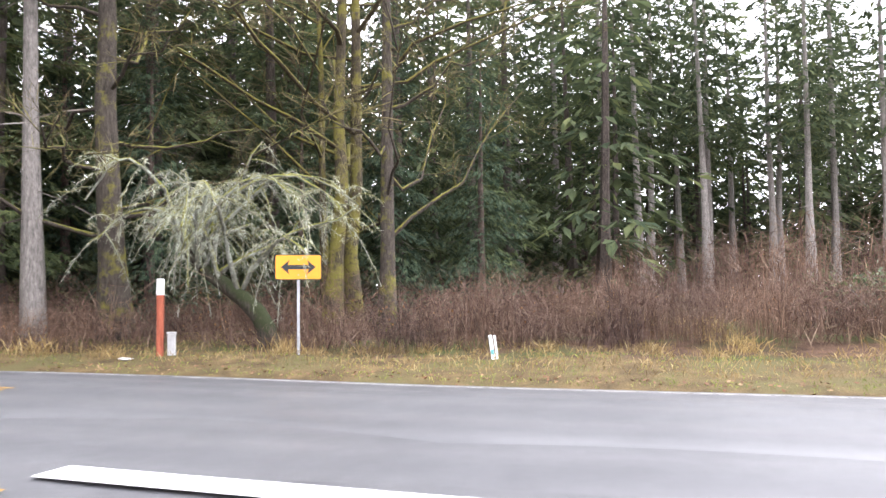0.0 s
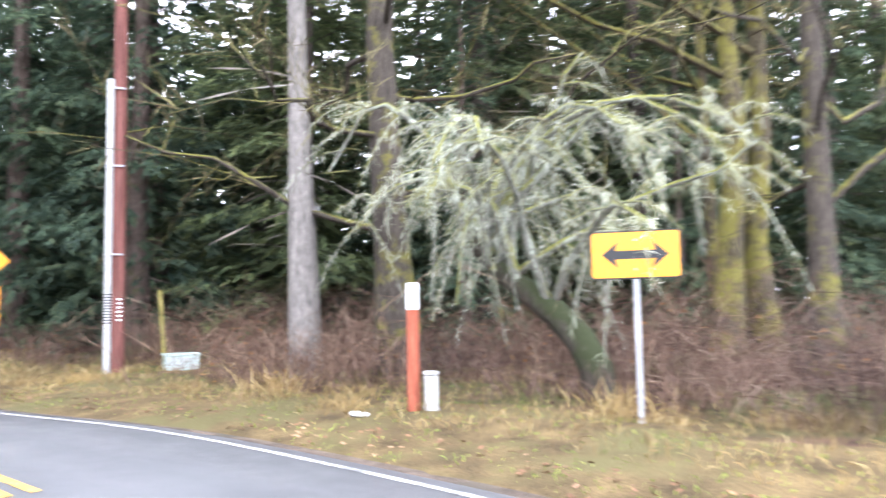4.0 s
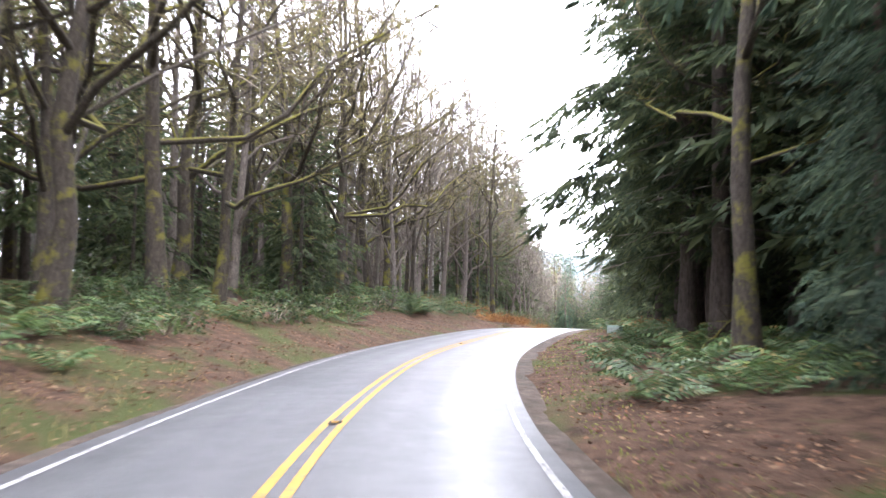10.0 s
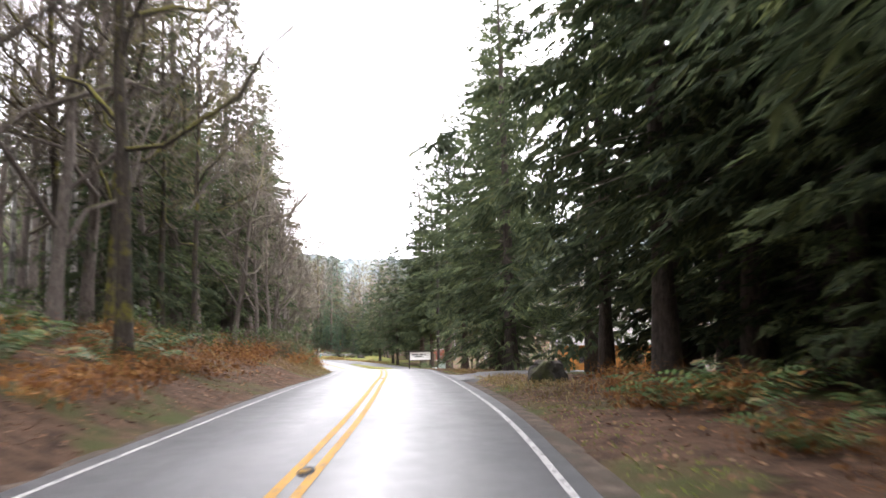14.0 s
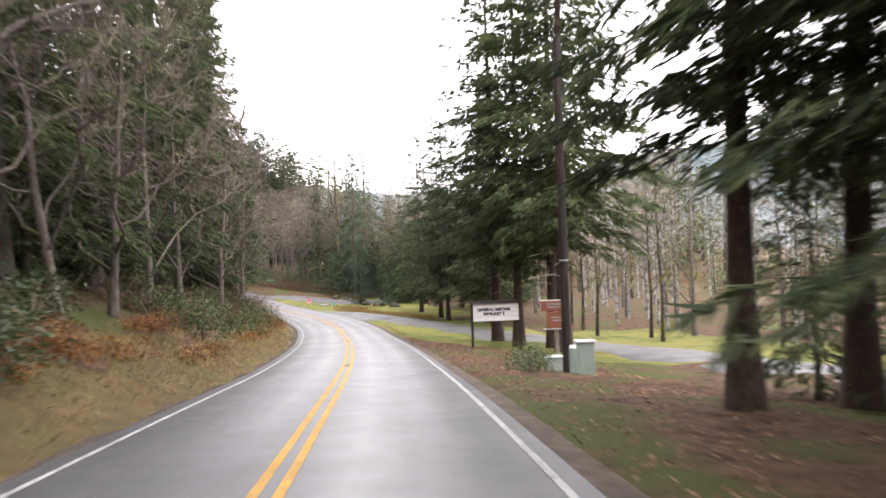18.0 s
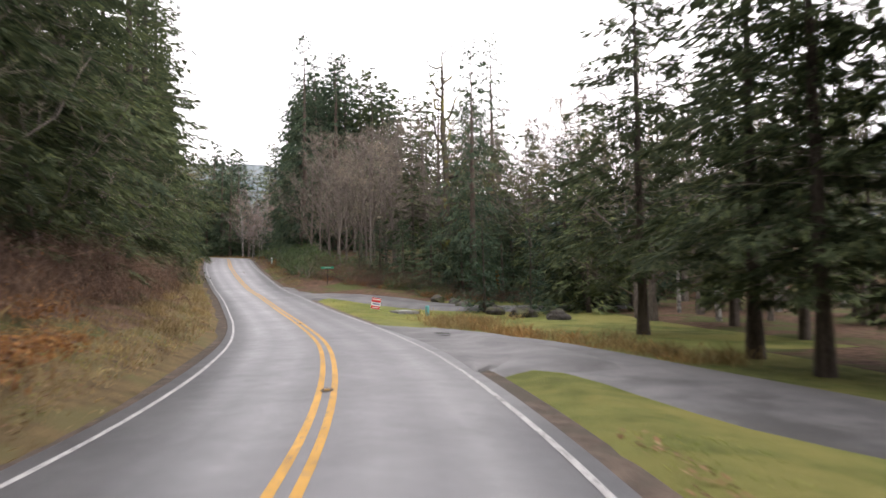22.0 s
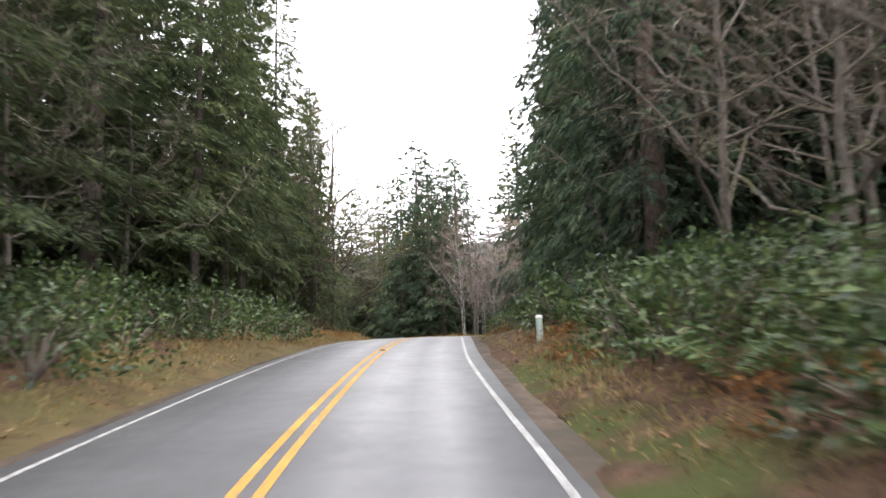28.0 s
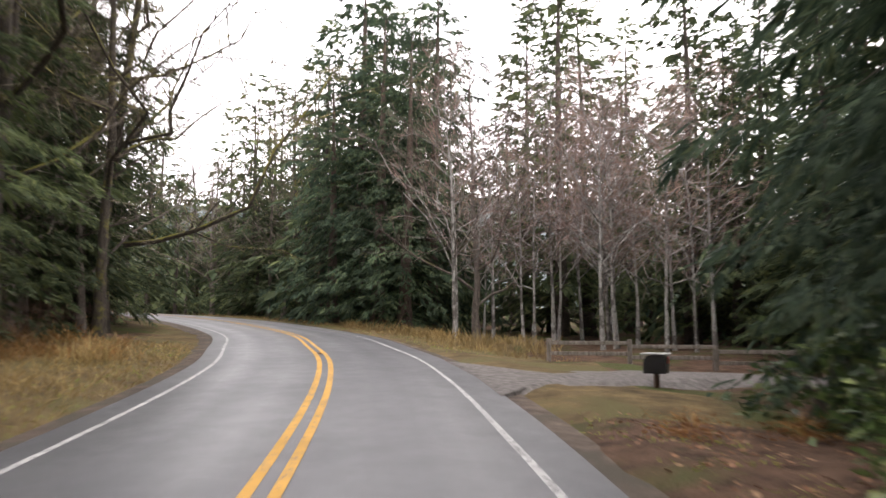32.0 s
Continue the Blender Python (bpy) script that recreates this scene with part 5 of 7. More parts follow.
for x, y, h in ((-242.3, 76.2, 15), (-235, 80, 13), (-228, 76, 13), (-216, 74, 12), (-210, 77, 12), (-222, 83, 13), (-250, 72, 14), (-205, 74, 12)):
    tree("fir", x, y, h, None, 1.0, "", "", 1)
for x, y, h in ((-247, 58, 13), (-250.5, 56.4, 12), (-253.5, 55.2, 13), (-244, 60.4, 12), (-249, 61.5, 15), (-239, 64, 13), (-231, 66.5, 14), (-226, 69, 15), (-256.5, 53.2, 12), (-246, 64, 14), (-251.5, 59, 14), (-243, 57.6, 11)):
    tree("brown_bare", x, y, h, None, 1.0, "", "", 1)
for x, y in ((-229, 67.6), (-233, 70), (-221, 70.5), (-237, 72), (-225, 73), (-243, 71), (-217, 68)):
    tree("mossy_stem", x, y, 16, None, 1.0, "", "", 1)
back_wood(-200, -245, 30, 60, 50, 1, 6, 12, ("far_fir", "brown_bare", "mossy_stem"))
# left: bank and firs of the west half
for x, h in ((-188, 26), (-194.5, 26), (-200.5, 26), (-191, 22), (-197, 22), (-203.5, 23), (-212, 24), (-219, 23), (-227, 24), (-236, 23), (-245, 22), (-254, 21), (-261, 21)):
    px, py = at_road(x, -9.4 if x > -230 else -8.2)
    tree("fir", px, py, h, None, 1.15)
for x, d, yaw in ((-223.5, -7.6, 40), (-231, -7.2, 130), (-240.5, -7.0, 250)):
    px, py = at_road(x, d)
    tree("fir", px, py, 26, yaw, 1.05, "", "", 2)
wood(["fir", "dark_fir", "hemlock"], -186, -268, 10.5, 19, 30, -1, 14, 26, 2.4, 1.15)
for x in (-187, -192, -199, -206, -215, -224, -232, -240, -248, -256, -262):
    px, py = at_road(x, -7.6)
    tree("brown_bare", px, py, 8.5)
back_wood(-185, -272, 17, 30, 60, -1, 8, 18, ("far_fir", "hemlock"), 1.3)
back_wood(-105, -272, 26, 40, 50, -1, 14, 26)
# both sides up to the last bend
wood(["brown_bare"], -240, -258, 8, 16, 14, 1, 9, 13, 1.8)
wood(["dark_fir", "fir", "cedar", "cedar"], -259, -288, 9, 18, 20, 1, 18, 25, 2.2, 1.2)
for x, d in ((-262, 7.4), (-268, 8.8), (-273.5, 9.8), (-278.5, 10.6)):
    px, py = at_road(x, d)
    tree("cedar" if x < -265 else "brown_bare", px, py, 20 if x < -265 else 10, None, 1.0)
for x, y, h in ((-286.2, 50.0, 22), (-283.6, 49.6, 23), (-281, 50.2, 22), (-277.5, 50.6, 23), (-287, 52.5, 22), (-274.5, 51.5, 22)):
    tree("cedar", x, y, h, None, 1.05, "", "", 2)
for x, y, h in ((-286.4, 47.4, 21), (-284.0, 48.2, 22), (-281.6, 48.8, 22)):
    tree("cedar", x, y, h, None, 0.8, "", "", 2)
tree("cedar", -290.0, 48.2, 24, 70, 1.1, "", "", 2)
tree("cedar", -287.8, 49.2, 24, 200, 1.1, "", "", 2)
back_wood(-262, -292, 17, 32, 40, 1, 10, 24, ("far_fir", "hemlock"), 1.3)
for x, y, h in ((-276.1, 32.0, 25), (-283.4, 31.3, 25), (-270.5, 33.6, 24), (-266, 34.2, 24), (-279.5, 29.0, 25), (-273, 29.5, 25), (-287.5, 28, 25), (-268, 29, 24)):
    tree("dark_fir", x, y, h, None, 0.9, "", "", 2)
for x, y, h in ((-281, 27, 10), (-275, 27.5, 11), (-285, 26, 9), (-290, 26, 11), (-270, 28, 10), (-293, 24.5, 10), (-296, 22.5, 11)):
    tree("hemlock", x, y, h, None, 1.0, "", "", 1)
tree("mossy_stem", -293.3, 31.0, 19, None, 1.5)
tree("mossy_stem", -294.3, 30.4, 17, None, 1.2)
tree("brown_bare", -291, 29.5, 13)
tree("brown_bare", -297, 29, 13)
tree("maple", -288.5, 27.2, 20)
for x, y, h in ((-284, 29.5, 15), (-290.5, 28.0, 15), (-298.5, 25.5, 14), (-303, 23.5, 13), (-308, 20.5, 13)):
    tree("hemlock", x, y, h, None, 0.72, "airy drooping hemlock beside the dry grass", "", 2)
for x, y, h, yaw, fat in ((-303.6, 27.2, 22, 30, 1.0), (-299.5, 27.6, 21, 150, 0.9), (-309.5, 22.4, 20, 260, 1.0)):
    tree("dark_fir", x, y, h, yaw, fat, "", "", 2)
for x, y, yaw in ((-305.5, 25.4, 20), (-312, 20.6, 100), (-301.4, 26.6, 190), (-316, 18.6, 300)):
    tree("brown_bare", x, y, 12, yaw, 1.2, "", "", 1)
wood(["dark_fir", "mossy_stem", "hemlock"], -262, -304, 12, 20, 24, -1, 12, 25, 2.2, 1.2)
back_wood(-258, -350, 17, 32, 70, -1, 7, 20, ("far_fir", "hemlock", "brown_bare"), 1.3)
back_wood(-255, -350, 26, 40, 24, -1, 14, 26)
for x, y, h in ((-318, 35.2, 17), (-321.5, 37.5, 20), (-323, 33.4, 22), (-315.5, 36.8, 15), (-327, 36, 21), (-319.5, 32.5, 14)):
    tree("cedar", x, y, h, None, 1.35, "", "", 2 if x > -322 else 1)
scatter(["brown_bare", "hemlock"], 30, -350, -316, 20, 34, 8, 14, 0, 1.3)
for x, y, h in ((-319.3, 44.5, 24), (-324, 46.5, 22), (-329, 43, 23), (-314, 50, 21), (-331, 50, 22)):
    tree("fir", x, y, h, None, 1.1, "", "", 1)
scatter(["far_fir", "hemlock"], 50, -375, -322, 26, 62, 10, 22, 0, 1.3)
scatter(["brown_bare", "hemlock"], 40, -345, -308, -4, 18, 8, 14, 0, 1.2)
for i in range(26):
    x, y = float(rng.uniform(-316, -301.5)), float(rng.uniform(38.5, 49))
    if road_at([x], [y])[1][0] > 5.0:
        tree("catkin_alder", x, y, float(rng.uniform(8, 11.5)), None, 1.0, "", "", 1)
scatter(["hemlock", "cedar", "far_fir"], 30, -326, -297, 52, 66, 8, 18, 0, 1.3)
for x, y, h in ((-306, 54, 17), (-310.5, 56, 19), (-315, 53.5, 18), (-302, 57, 17), (-318.5, 57.5, 20), (-298, 55.5, 17), (-308, 60, 20), (-323, 54, 19), (-312.5, 51.5, 14), (-304, 51.8, 13), (-300, 60.5, 19), (-295, 60, 19)):
    tree("fir", x, y, h, None, 1.25, "", "", 1)
wood(["brown_bare", "hemlock", "mossy_stem", "fir"], -300, -352, 7, 19, 30, -1, 9, 18, 2.2, 1.1)
back_wood(-345, -400, -6, 40, 60, 1, 12, 24)
wood(["brown_bare", "brown_bare", "hemlock"], -306, -345, 6.2, 12, 26, 1, 8, 13, 1.8, 1.2)
wood(["brown_bare", "hemlock"], -304, -345, 6.2, 10, 22, -1, 8, 13, 1.8, 1.2)
for x, y, h in ((-283, 51.5, 22), (-279, 52.5, 23), (-289, 50.8, 22), (-274, 53.5, 23), (-287, 54.5, 23)):
    tree("cedar", x, y, h, None, 1.3, "", "", 1)
for x, y, h in ((-291.5, 31.2, 17), (-296, 29.0, 16)):
    tree("hemlock", x, y, h, None, 0.95, "airy drooping hemlock beside the dry grass", "", 2)
for x, y, h in ((-296.5, 28.2, 18), (-300.5, 26.8, 17), (-304.5, 24.8, 17)):
    tree("mossy_stem", x, y, h, None, 1.1, "", "", 2)
scatter(["far_fir", "hemlock"], 60, -392, -346, -30, 34, 10, 20, 0, 1.4)
scatter(["brown_bare", "mossy_stem", "far_fir", "far_fir"], 90, -358, -324, 2, 38, 17, 24, 0, 1.2)
for x, y, h, fat in ((-291.4, 49.4, 15, 0.9), (-288.5, 49.4, 16, 0.9), (-290.5, 51.8, 19, 1.2), (-294.5, 53.0, 18, 1.4), (-291.5, 56.0, 21, 1.5)):
    tree("cedar", x, y, h, None, fat, "", "", 2 if y < 50 else 1)
for x, y, h in ((-289.8, 49.8, 8), (-292.8, 50.2, 9), (-287.0, 50.0, 8)):
    tree("hemlock", x, y, h, None, 1.4, "", "", 1)
for kind, x, y, h in (("mossy_stem", -299.0, 30.4, 19), ("maple", -303.0, 28.5, 19), ("fir", -312.0, 28.0, 19), ("fir", -317.0, 30.0, 18)):
    if abs(road_at([x], [y])[1][0]) > 5.5:
        tree(kind, x, y, h, None, 1.1, "", "", 2)
scatter(["hemlock", "brown_bare"], 26, -344, -328, 14, 34, 8, 13, 0, 1.3)
distant_wood()


# lichen-covered leaning tree behind the arrow sign
def lichen_tree():
    t, c = Geo(), Geo()
    r = np.random.default_rng(5)
    u = np.linspace(0, 1, 8)
    p = np.column_stack([-1.9 * u ** 1.2 + 0.15 * np.sin(u * 6), 0.3 * u, 2.3 * u ** 0.8])
    t.tube(p, 0.24 * (1 - 0.45 * u), 9, 1)
    for i in range(18):
        a = i * 2.4
        f = r.uniform(0.45, 1)
        b = np.array([np.interp(f, u, p[:, k]) for k in range(3)])
        ln = r.uniform(1.8, 3.4)
        v = np.linspace(0, 1, 8)
        q = b + np.column_stack([np.cos(a) * v * ln + 0.9 * v, np.sin(a) * v * ln * 0.7, ln * (1.95 * v - 1.6 * v * v)]) + np.cumsum(r.normal(0, 0.06, (8, 3)), axis=0)
        if i in (3, 8):
            q = b + np.column_stack([(1.2 if i == 3 else 3.2) * v, 0.2 * v, (3.4 if i == 3 else 2.6) * v - 0.7 * v * v]) + np.cumsum(r.normal(0, 0.07, (8, 3)), axis=0)
        t.tube(q, 0.055 * (1 - 0.8 * v) + 0.01, 6, 0)
        for j in range(13):
            f2 = r.uniform(0.2, 1)
            b2 = np.array([np.interp(f2, v, q[:, k]) for k in range(3)])
            d = unit(r.normal(0, 0.7, 3) + np.array([np.cos(a) * 0.5, np.sin(a) * 0.5, 0.1]))
            l2 = r.uniform(0.5, 1.3)
            e = b2 + d * (v[:5] / v[4] * l2)[:, None]
            e[:, 2] -= 0.7 * l2 * (v[:5] / v[4]) ** 2
            t.tube(e, 0.017 * (1 - 0.6 * v[:5] / v[4]), 4, 0)
            k = 80
            uu = r.uniform(0.05, 1, k)
            pos = np.column_stack([np.interp(uu, v[:5] / v[4], e[:, x]) for x in range(3)])
            td = unit(d * 0.3 + r.normal(0, 0.6, (k, 3)) + np.array([0, 0, -0.35]))
            c.kites(pos, td, unit(np.cross(td, r.normal(0, 1, (k, 3)))), r.uniform(0.05, 0.2, k), r.uniform(0.005, 0.01, k), 0, 0.25, 0.4)
    e = thing("apple_tree", -4.2, 18.9, gz(-4.2, 18.9) - 0.05, "leaning old tree shaggy with pale grey-green lichen", "tree", scale=1.05)
    part("trunk", t.mesh("trunk", (LICHEN_BARK, DARK_MOSS_BARK), True), e)
    part("crown", c.mesh("crown", (LICHEN_TWIG,)), e)


lichen_tree()

# ---- undergrowth ----
FERNS = [fern_mesh(300 + i, 12 + i, 0.8 + 0.1 * i) for i in range(4)]
CANES = [cane_mesh(320 + i, 120, 0.9 + 0.1 * i, 1.65, None, 40, 0.07, 0.011, 1.5) for i in range(4)]
TALL_CANES = [cane_mesh(330 + i, 110, 2.4, 1.4, (BRAMBLE, BRACKEN), 20, 0.06, 0.02, 0.45) for i in range(2)]
SHRUBS = [shrub_mesh(340 + i, 440, 1.0, 1.0 + 0.15 * i, 0.13) for i in range(3)]
BRACKENS = [cane_mesh(350 + i, 50, 0.7, 0.9, (BRACKEN, BRACKEN), 150, 0.13, 0.013) for i in range(2)]
RUSTY_TUFTS = [tuft_mesh(366 + i, 80, 0.5 + 0.12 * i, 0.5, RUSTY_GRASS) for i in range(2)]
TUFTS = [tuft_mesh(360 + i, 80, 0.55 + 0.12 * i, 0.5) for i in range(3)]


def plant(kind, meshes, pname, label, cat, x, y, s, group):
    e = thing(kind, x, y, gz(x, y) - 0.03, label, cat, group, float(rng.uniform(0, 360)), s)
    made = meshes[int(rng.integers(len(meshes)))]
    for me in made if isinstance(made, tuple) else (made,):
        part(me.name.split(".")[0] if isinstance(made, tuple) else pname, me, e)


def strip(kind, meshes, pname, label, cat, x0, x1, d0, d1, count, side, s0, s1, group):
    for _ in range(count):
        px, py = at_road(float(rng.uniform(min(x0, x1), max(x0, x1))), side * float(rng.uniform(d0, d1)))
        if not blocked(px, py, 0.3) and abs(road_at([px], [py])[1][0]) > 4.0:
            plant(kind, meshes, pname, label, cat, px, py, float(rng.uniform(s0, s1)), group)


FERN = ("sword_fern", FERNS, "foliage", "green sword fern on the forest floor", "fern")
CANE = ("bramble_bush", CANES, "foliage", "leafless thicket of thin red-brown canes", "bush")
TALL = ("bramble_bush", TALL_CANES, "foliage", "tall leafless thicket of thin red-brown canes", "bush")
SALAL = ("evergreen_shrub", SHRUBS, "foliage", "low evergreen shrub with glossy green leaves", "bush")
BRACK = ("dead_bracken", BRACKENS, "foliage", "rust-brown dead bracken clump", "bush")
RUSTY = ("grass_tuft", RUSTY_TUFTS, "foliage", "tuft of rusty brown dry grass", "grass")
TUFT = ("grass_tuft", TUFTS, "foliage", "tuft of tall dry tan grass", "grass")
def verge_edge(x):
    return float(np.interp(x, [-18, -8, 0, 8, 20, 34], [18.9, 18.3, 17.4, 16.4, 13.2, 9.6]))


for i in range(44):
    x = float(rng.uniform(-18, 34))
    y = verge_edge(x) + float(rng.uniform(0, 1)) ** 1.5 * 26
    if not (4.2 < x - (y - 17) * 0.12 < 7.2 and y < 25) and not (-16.5 < x < -11.5 and y < 20.8):
        plant(*CANE, x, y, float(rng.uniform(0.85, 1.35)), "thicket behind the verge")
for i in range(10):
    x = float(rng.uniform(9, 30))
    plant(*CANE, x, verge_edge(x) + float(rng.uniform(0.6, 9)), float(rng.uniform(0.9, 1.4)), "thicket behind the verge")
for i in range(12):
    x = float(rng.uniform(-18, -5))
    y = verge_edge(x) + float(rng.uniform(0.4, 3.2))
    if not (-16.5 < x < -11.5 and y < 20.8):
        plant(*CANE, x, y, float(rng.uniform(0.75, 1.05)), "thicket behind the verge")
for i in range(24):
    x, y = float(rng.uniform(8, 36)), float(rng.uniform(22, 46))
    plant(*TALL, x, y, float(rng.uniform(0.9, 1.3)), "thicket behind the verge")
for i in range(10):
    plant(*SALAL, float(rng.uniform(10, 24)), float(rng.uniform(18, 30)), float(rng.uniform(0.8, 1.2)), "evergreen shrubs")
for i in range(16):
    y = float(rng.uniform(16.5, 27))
    plant(*TUFT, 5.6 + (y - 17) * 0.12 + float(rng.uniform(-1.4, 1.4)), y, float(rng.uniform(0.7, 1.2)), "dry grass tufts")
for i in range(28):
    x = float(rng.uniform(-16, 32))
    plant(*TUFT, x, verge_edge(x) - 0.3 + float(rng.normal(0, 0.5)), float(rng.uniform(0.6, 1.0)), "dry grass tufts")
def brush(name, spans, h, mat, label, seed):
    """Low brush too fine to pick apart: thin canes over stretches (x0, x1, depth behind the verge's edge, count)."""
    r = np.random.default_rng(seed)
    g = Geo()
    for x0, x1, deep, n in spans:
        x = r.uniform(x0, x1, n)
        y = np.interp(x, [-18, -8, 0, 8, 20, 34], [18.9, 18.3, 17.4, 16.4, 13.2, 9.6]) + 0.2 + deep * r.uniform(0, 1, n) ** 1.3
        keep = ~((x > -16.5) & (x < -11.5) & (y < 20.6)) & ~((np.abs(x - (y - 17) * 0.12 - 5.7) < 1.3) & (y < 24)) & ~((np.abs(x + 6.1) < 0.5) & (y < 19))
        x, y = x[keep], y[keep]
        n = len(x)
        p = np.column_stack([x, y, ground_z(x, y) - 0.03])
        a = r.uniform(0, 6.28, n)
        t = r.uniform(0.05, 0.9, n)
        d = unit(np.column_stack([np.cos(a) * t, np.sin(a) * t, np.ones(n)]))
        lumpy = 0.72 + 0.28 * np.sin(x * 1.1 + 2.0 * np.sin(y * 0.6)) + 0.2 * np.sin(x * 2.7 + y * 1.9)
        L = h * r.uniform(0.45, 1.3, n) * np.clip(lumpy, 0.3, 1.25)
        g.kites(p, d, unit(np.cross(d, r.normal(0, 1, (n, 3)))), L, 0.022, 0, 0.1, 0.3)
        for f in (0.4, 0.6, 0.8):
            t2 = unit(d * 0.6 + r.normal(0, 0.6, (n, 3)))
            g.kites(p + d * (L * f)[:, None], t2, unit(np.cross(t2, r.normal(0, 1, (n, 3)))), L * r.uniform(0.25, 0.55, n), 0.014, 0, 0.15, 0.3)
    return tagged(new(name, g.mesh(name, (mat,))), label, "brush", kind="stuff")


brush("roadside_brush", [(-18, 2, 9, 5000), (0, 16, 16, 5500), (12, 40, 24, 8000)], 1.15, BRAMBLE, "leafless red-brown brush behind the verge", 12)
strip(*CANE, -14, -34, 6.2, 9.5, 20, 1, 0.5, 0.85, "brambles under the cedars")
strip(*FERN, -34, -58, 5.4, 9.5, 20, 1, 0.8, 1.2, "ferns")
strip(*FERN, -84, -101, 4.8, 10, 26, 1, 0.8, 1.2, "ferns")
strip(*FERN, -56, -80, 4.8, 10, 44, 1, 0.8, 1.25, "ferns")
strip(*FERN, -32, -108, 5.4, 12, 160, -1, 0.8, 1.3, "ferns")
strip(*SALAL, -60, -125, 5.6, 11, 40, -1, 0.6, 1.1, "evergreen shrubs")
strip(*BRACK, -94, -128, 4.4, 8, 26, -1, 0.7, 1.1, "dead bracken")
strip(*BRACK, -86, -112, 4.6, 8, 18, 1, 0.7, 1.1, "dead bracken")
strip(*SALAL, -126, -184, 4.3, 7.0, 56, -1, 0.6, 1.05, "evergreen shrubs")
strip(*CANE, -120, -160, 5.0, 8, 18, -1, 0.6, 0.9, "brambles on the bank")
strip(*CANE, -182, -232, 6.0, 9, 36, -1, 0.8, 1.15, "brambles on the bank")
strip(*CANE, -160, -206, 5.6, 7.6, 34, -1, 0.6, 0.85, "brambles on the bank")
strip(*BRACK, -128, -192, 3.9, 5.8, 56, -1, 0.6, 0.9, "dead bracken")
for i in range(40):
    f = float(rng.uniform(0, 1))
    plant(*(CANE if i % 3 else FERN if i % 2 else SALAL), -226 - 14.5 * f + float(rng.normal(0, 0.5)), 60.3 - 9.0 * f + float(rng.uniform(0, 1.6)), float(rng.uniform(0.6, 0.95)), "undergrowth by the lane")
for i in range(46):
    f, u = float(rng.uniform(-0.3, 1.0)), float(rng.uniform(1.2, 5.0))
    x, y = -226 - 14.5 * f - 0.53 * u, 60.3 - 9.0 * f + 0.85 * u
    plant(*(CANE if i % 3 else FERN if i % 2 else SALAL), x, y, float(rng.uniform(0.6, 1.0)), "undergrowth by the lane")
for i in range(30):
    x = float(rng.uniform(-252, -243.5))
    y = 49.2 + (x + 243.5) * 0.22 + float(rng.uniform(1.6, 6.5))
    if road_at([x], [y])[1][0] > 5.4:
        plant(*(FERN if i % 3 else CANE), x, y, float(rng.uniform(0.6, 1.0)), "undergrowth by the lane")
for f, u, h in ((-0.25, 6.0, 6.0), (-0.1, 7.2, 5.2), (0.05, 5.6, 6.2), (0.18, 7.0, 5.0), (0.3, 5.8, 6.4), (0.42, 7.4, 5.6), (0.55, 6.2, 5.0)):
    tree("hemlock" if h > 5.5 else "cedar", -226 - 14.5 * f - 0.53 * u, 60.3 - 9.0 * f + 0.85 * u, h, None, 1.5, "", "", 1)
for i in range(44):
    f, u = float(rng.uniform(-0.1, 1.0)), float(rng.uniform(-0.7, 1.3))
    plant(*(CANE if i % 3 == 0 else FERN if i % 3 == 1 else BRACK), -226 - 14.5 * f - 0.53 * u, 60.3 - 9.0 * f + 0.85 * u, float(rng.uniform(0.4, 0.7)), "undergrowth by the lane")
strip(*CANE, -228, -246, 6.5, 11, 18, 1, 0.6, 1.0, "brambles by the lane")
strip(*SALAL, -262, -289, 4.3, 8, 34, 1, 0.6, 1.0, "evergreen shrubs")
strip(*SALAL, -236, -286, 5.4, 9, 30, 1, 0.6, 1.0, "evergreen shrubs")
strip(*FERN, -240, -286, 4.8, 9, 34, 1, 0.8, 1.25, "ferns")
strip(*SALAL, -238, -272, 4.2, 7.5, 64, -1, 0.8, 1.35, "evergreen shrubs")
strip(*SALAL, -238, -264, 4.8, 9, 44, 1, 0.8, 1.3, "evergreen shrubs")
strip(*BRACK, -244, -290, 4.1, 5.6, 34, 1, 0.35, 0.6, "dead bracken")
strip(*CANE, -284, -330, 6.5, 10, 26, -1, 0.7, 1.1, "brambles in the bend")
strip(*TUFT, -120, -186, 3.8, 5.4, 16, -1, 0.6, 1.0, "dry grass tufts")
strip(*TUFT, -236, -272, 3.9, 4.8, 22, -1, 0.7, 1.1, "dry grass tufts")
strip(*TUFT, -186, -236, 4.0, 5.8, 24, -1, 0.7, 1.2, "dry grass tufts")
strip(*TUFT, -272, -298, 4.0, 9.5, 24, -1, 0.8, 1.4, "dry grass tufts")
strip(*TUFT, -298, -314, 4.4, 7.5, 34, 1, 0.8, 1.3, "dry grass tufts")
for i in range(50):
    x = float(rng.uniform(-211, -192))
    plant(*(RUSTY if i % 3 == 0 else TUFT), x, float(np.interp(x, [-209, -200, -190], [56.2, 57.8, 59.6])) + float(rng.normal(0, 0.7)), float(rng.uniform(0.8, 1.3)), "dry grass by the lawn")
for i in range(30):
    along = float(rng.uniform(7.0, 15.5))
    plant(*TUFT, -197.6 - along, 51.2 + 0.4 * along + float(rng.uniform(0, 3.2)), float(rng.uniform(0.6, 1.1)), "dry grass by the lawn")
strip(*SALAL, -275, -284, 5.4, 7.4, 6, 1, 0.5, 0.7, "evergreen shrubs")
strip(*RUSTY, -270, -300, 4.2, 9.5, 60, -1, 0.8, 1.3, "rusty grass tufts")
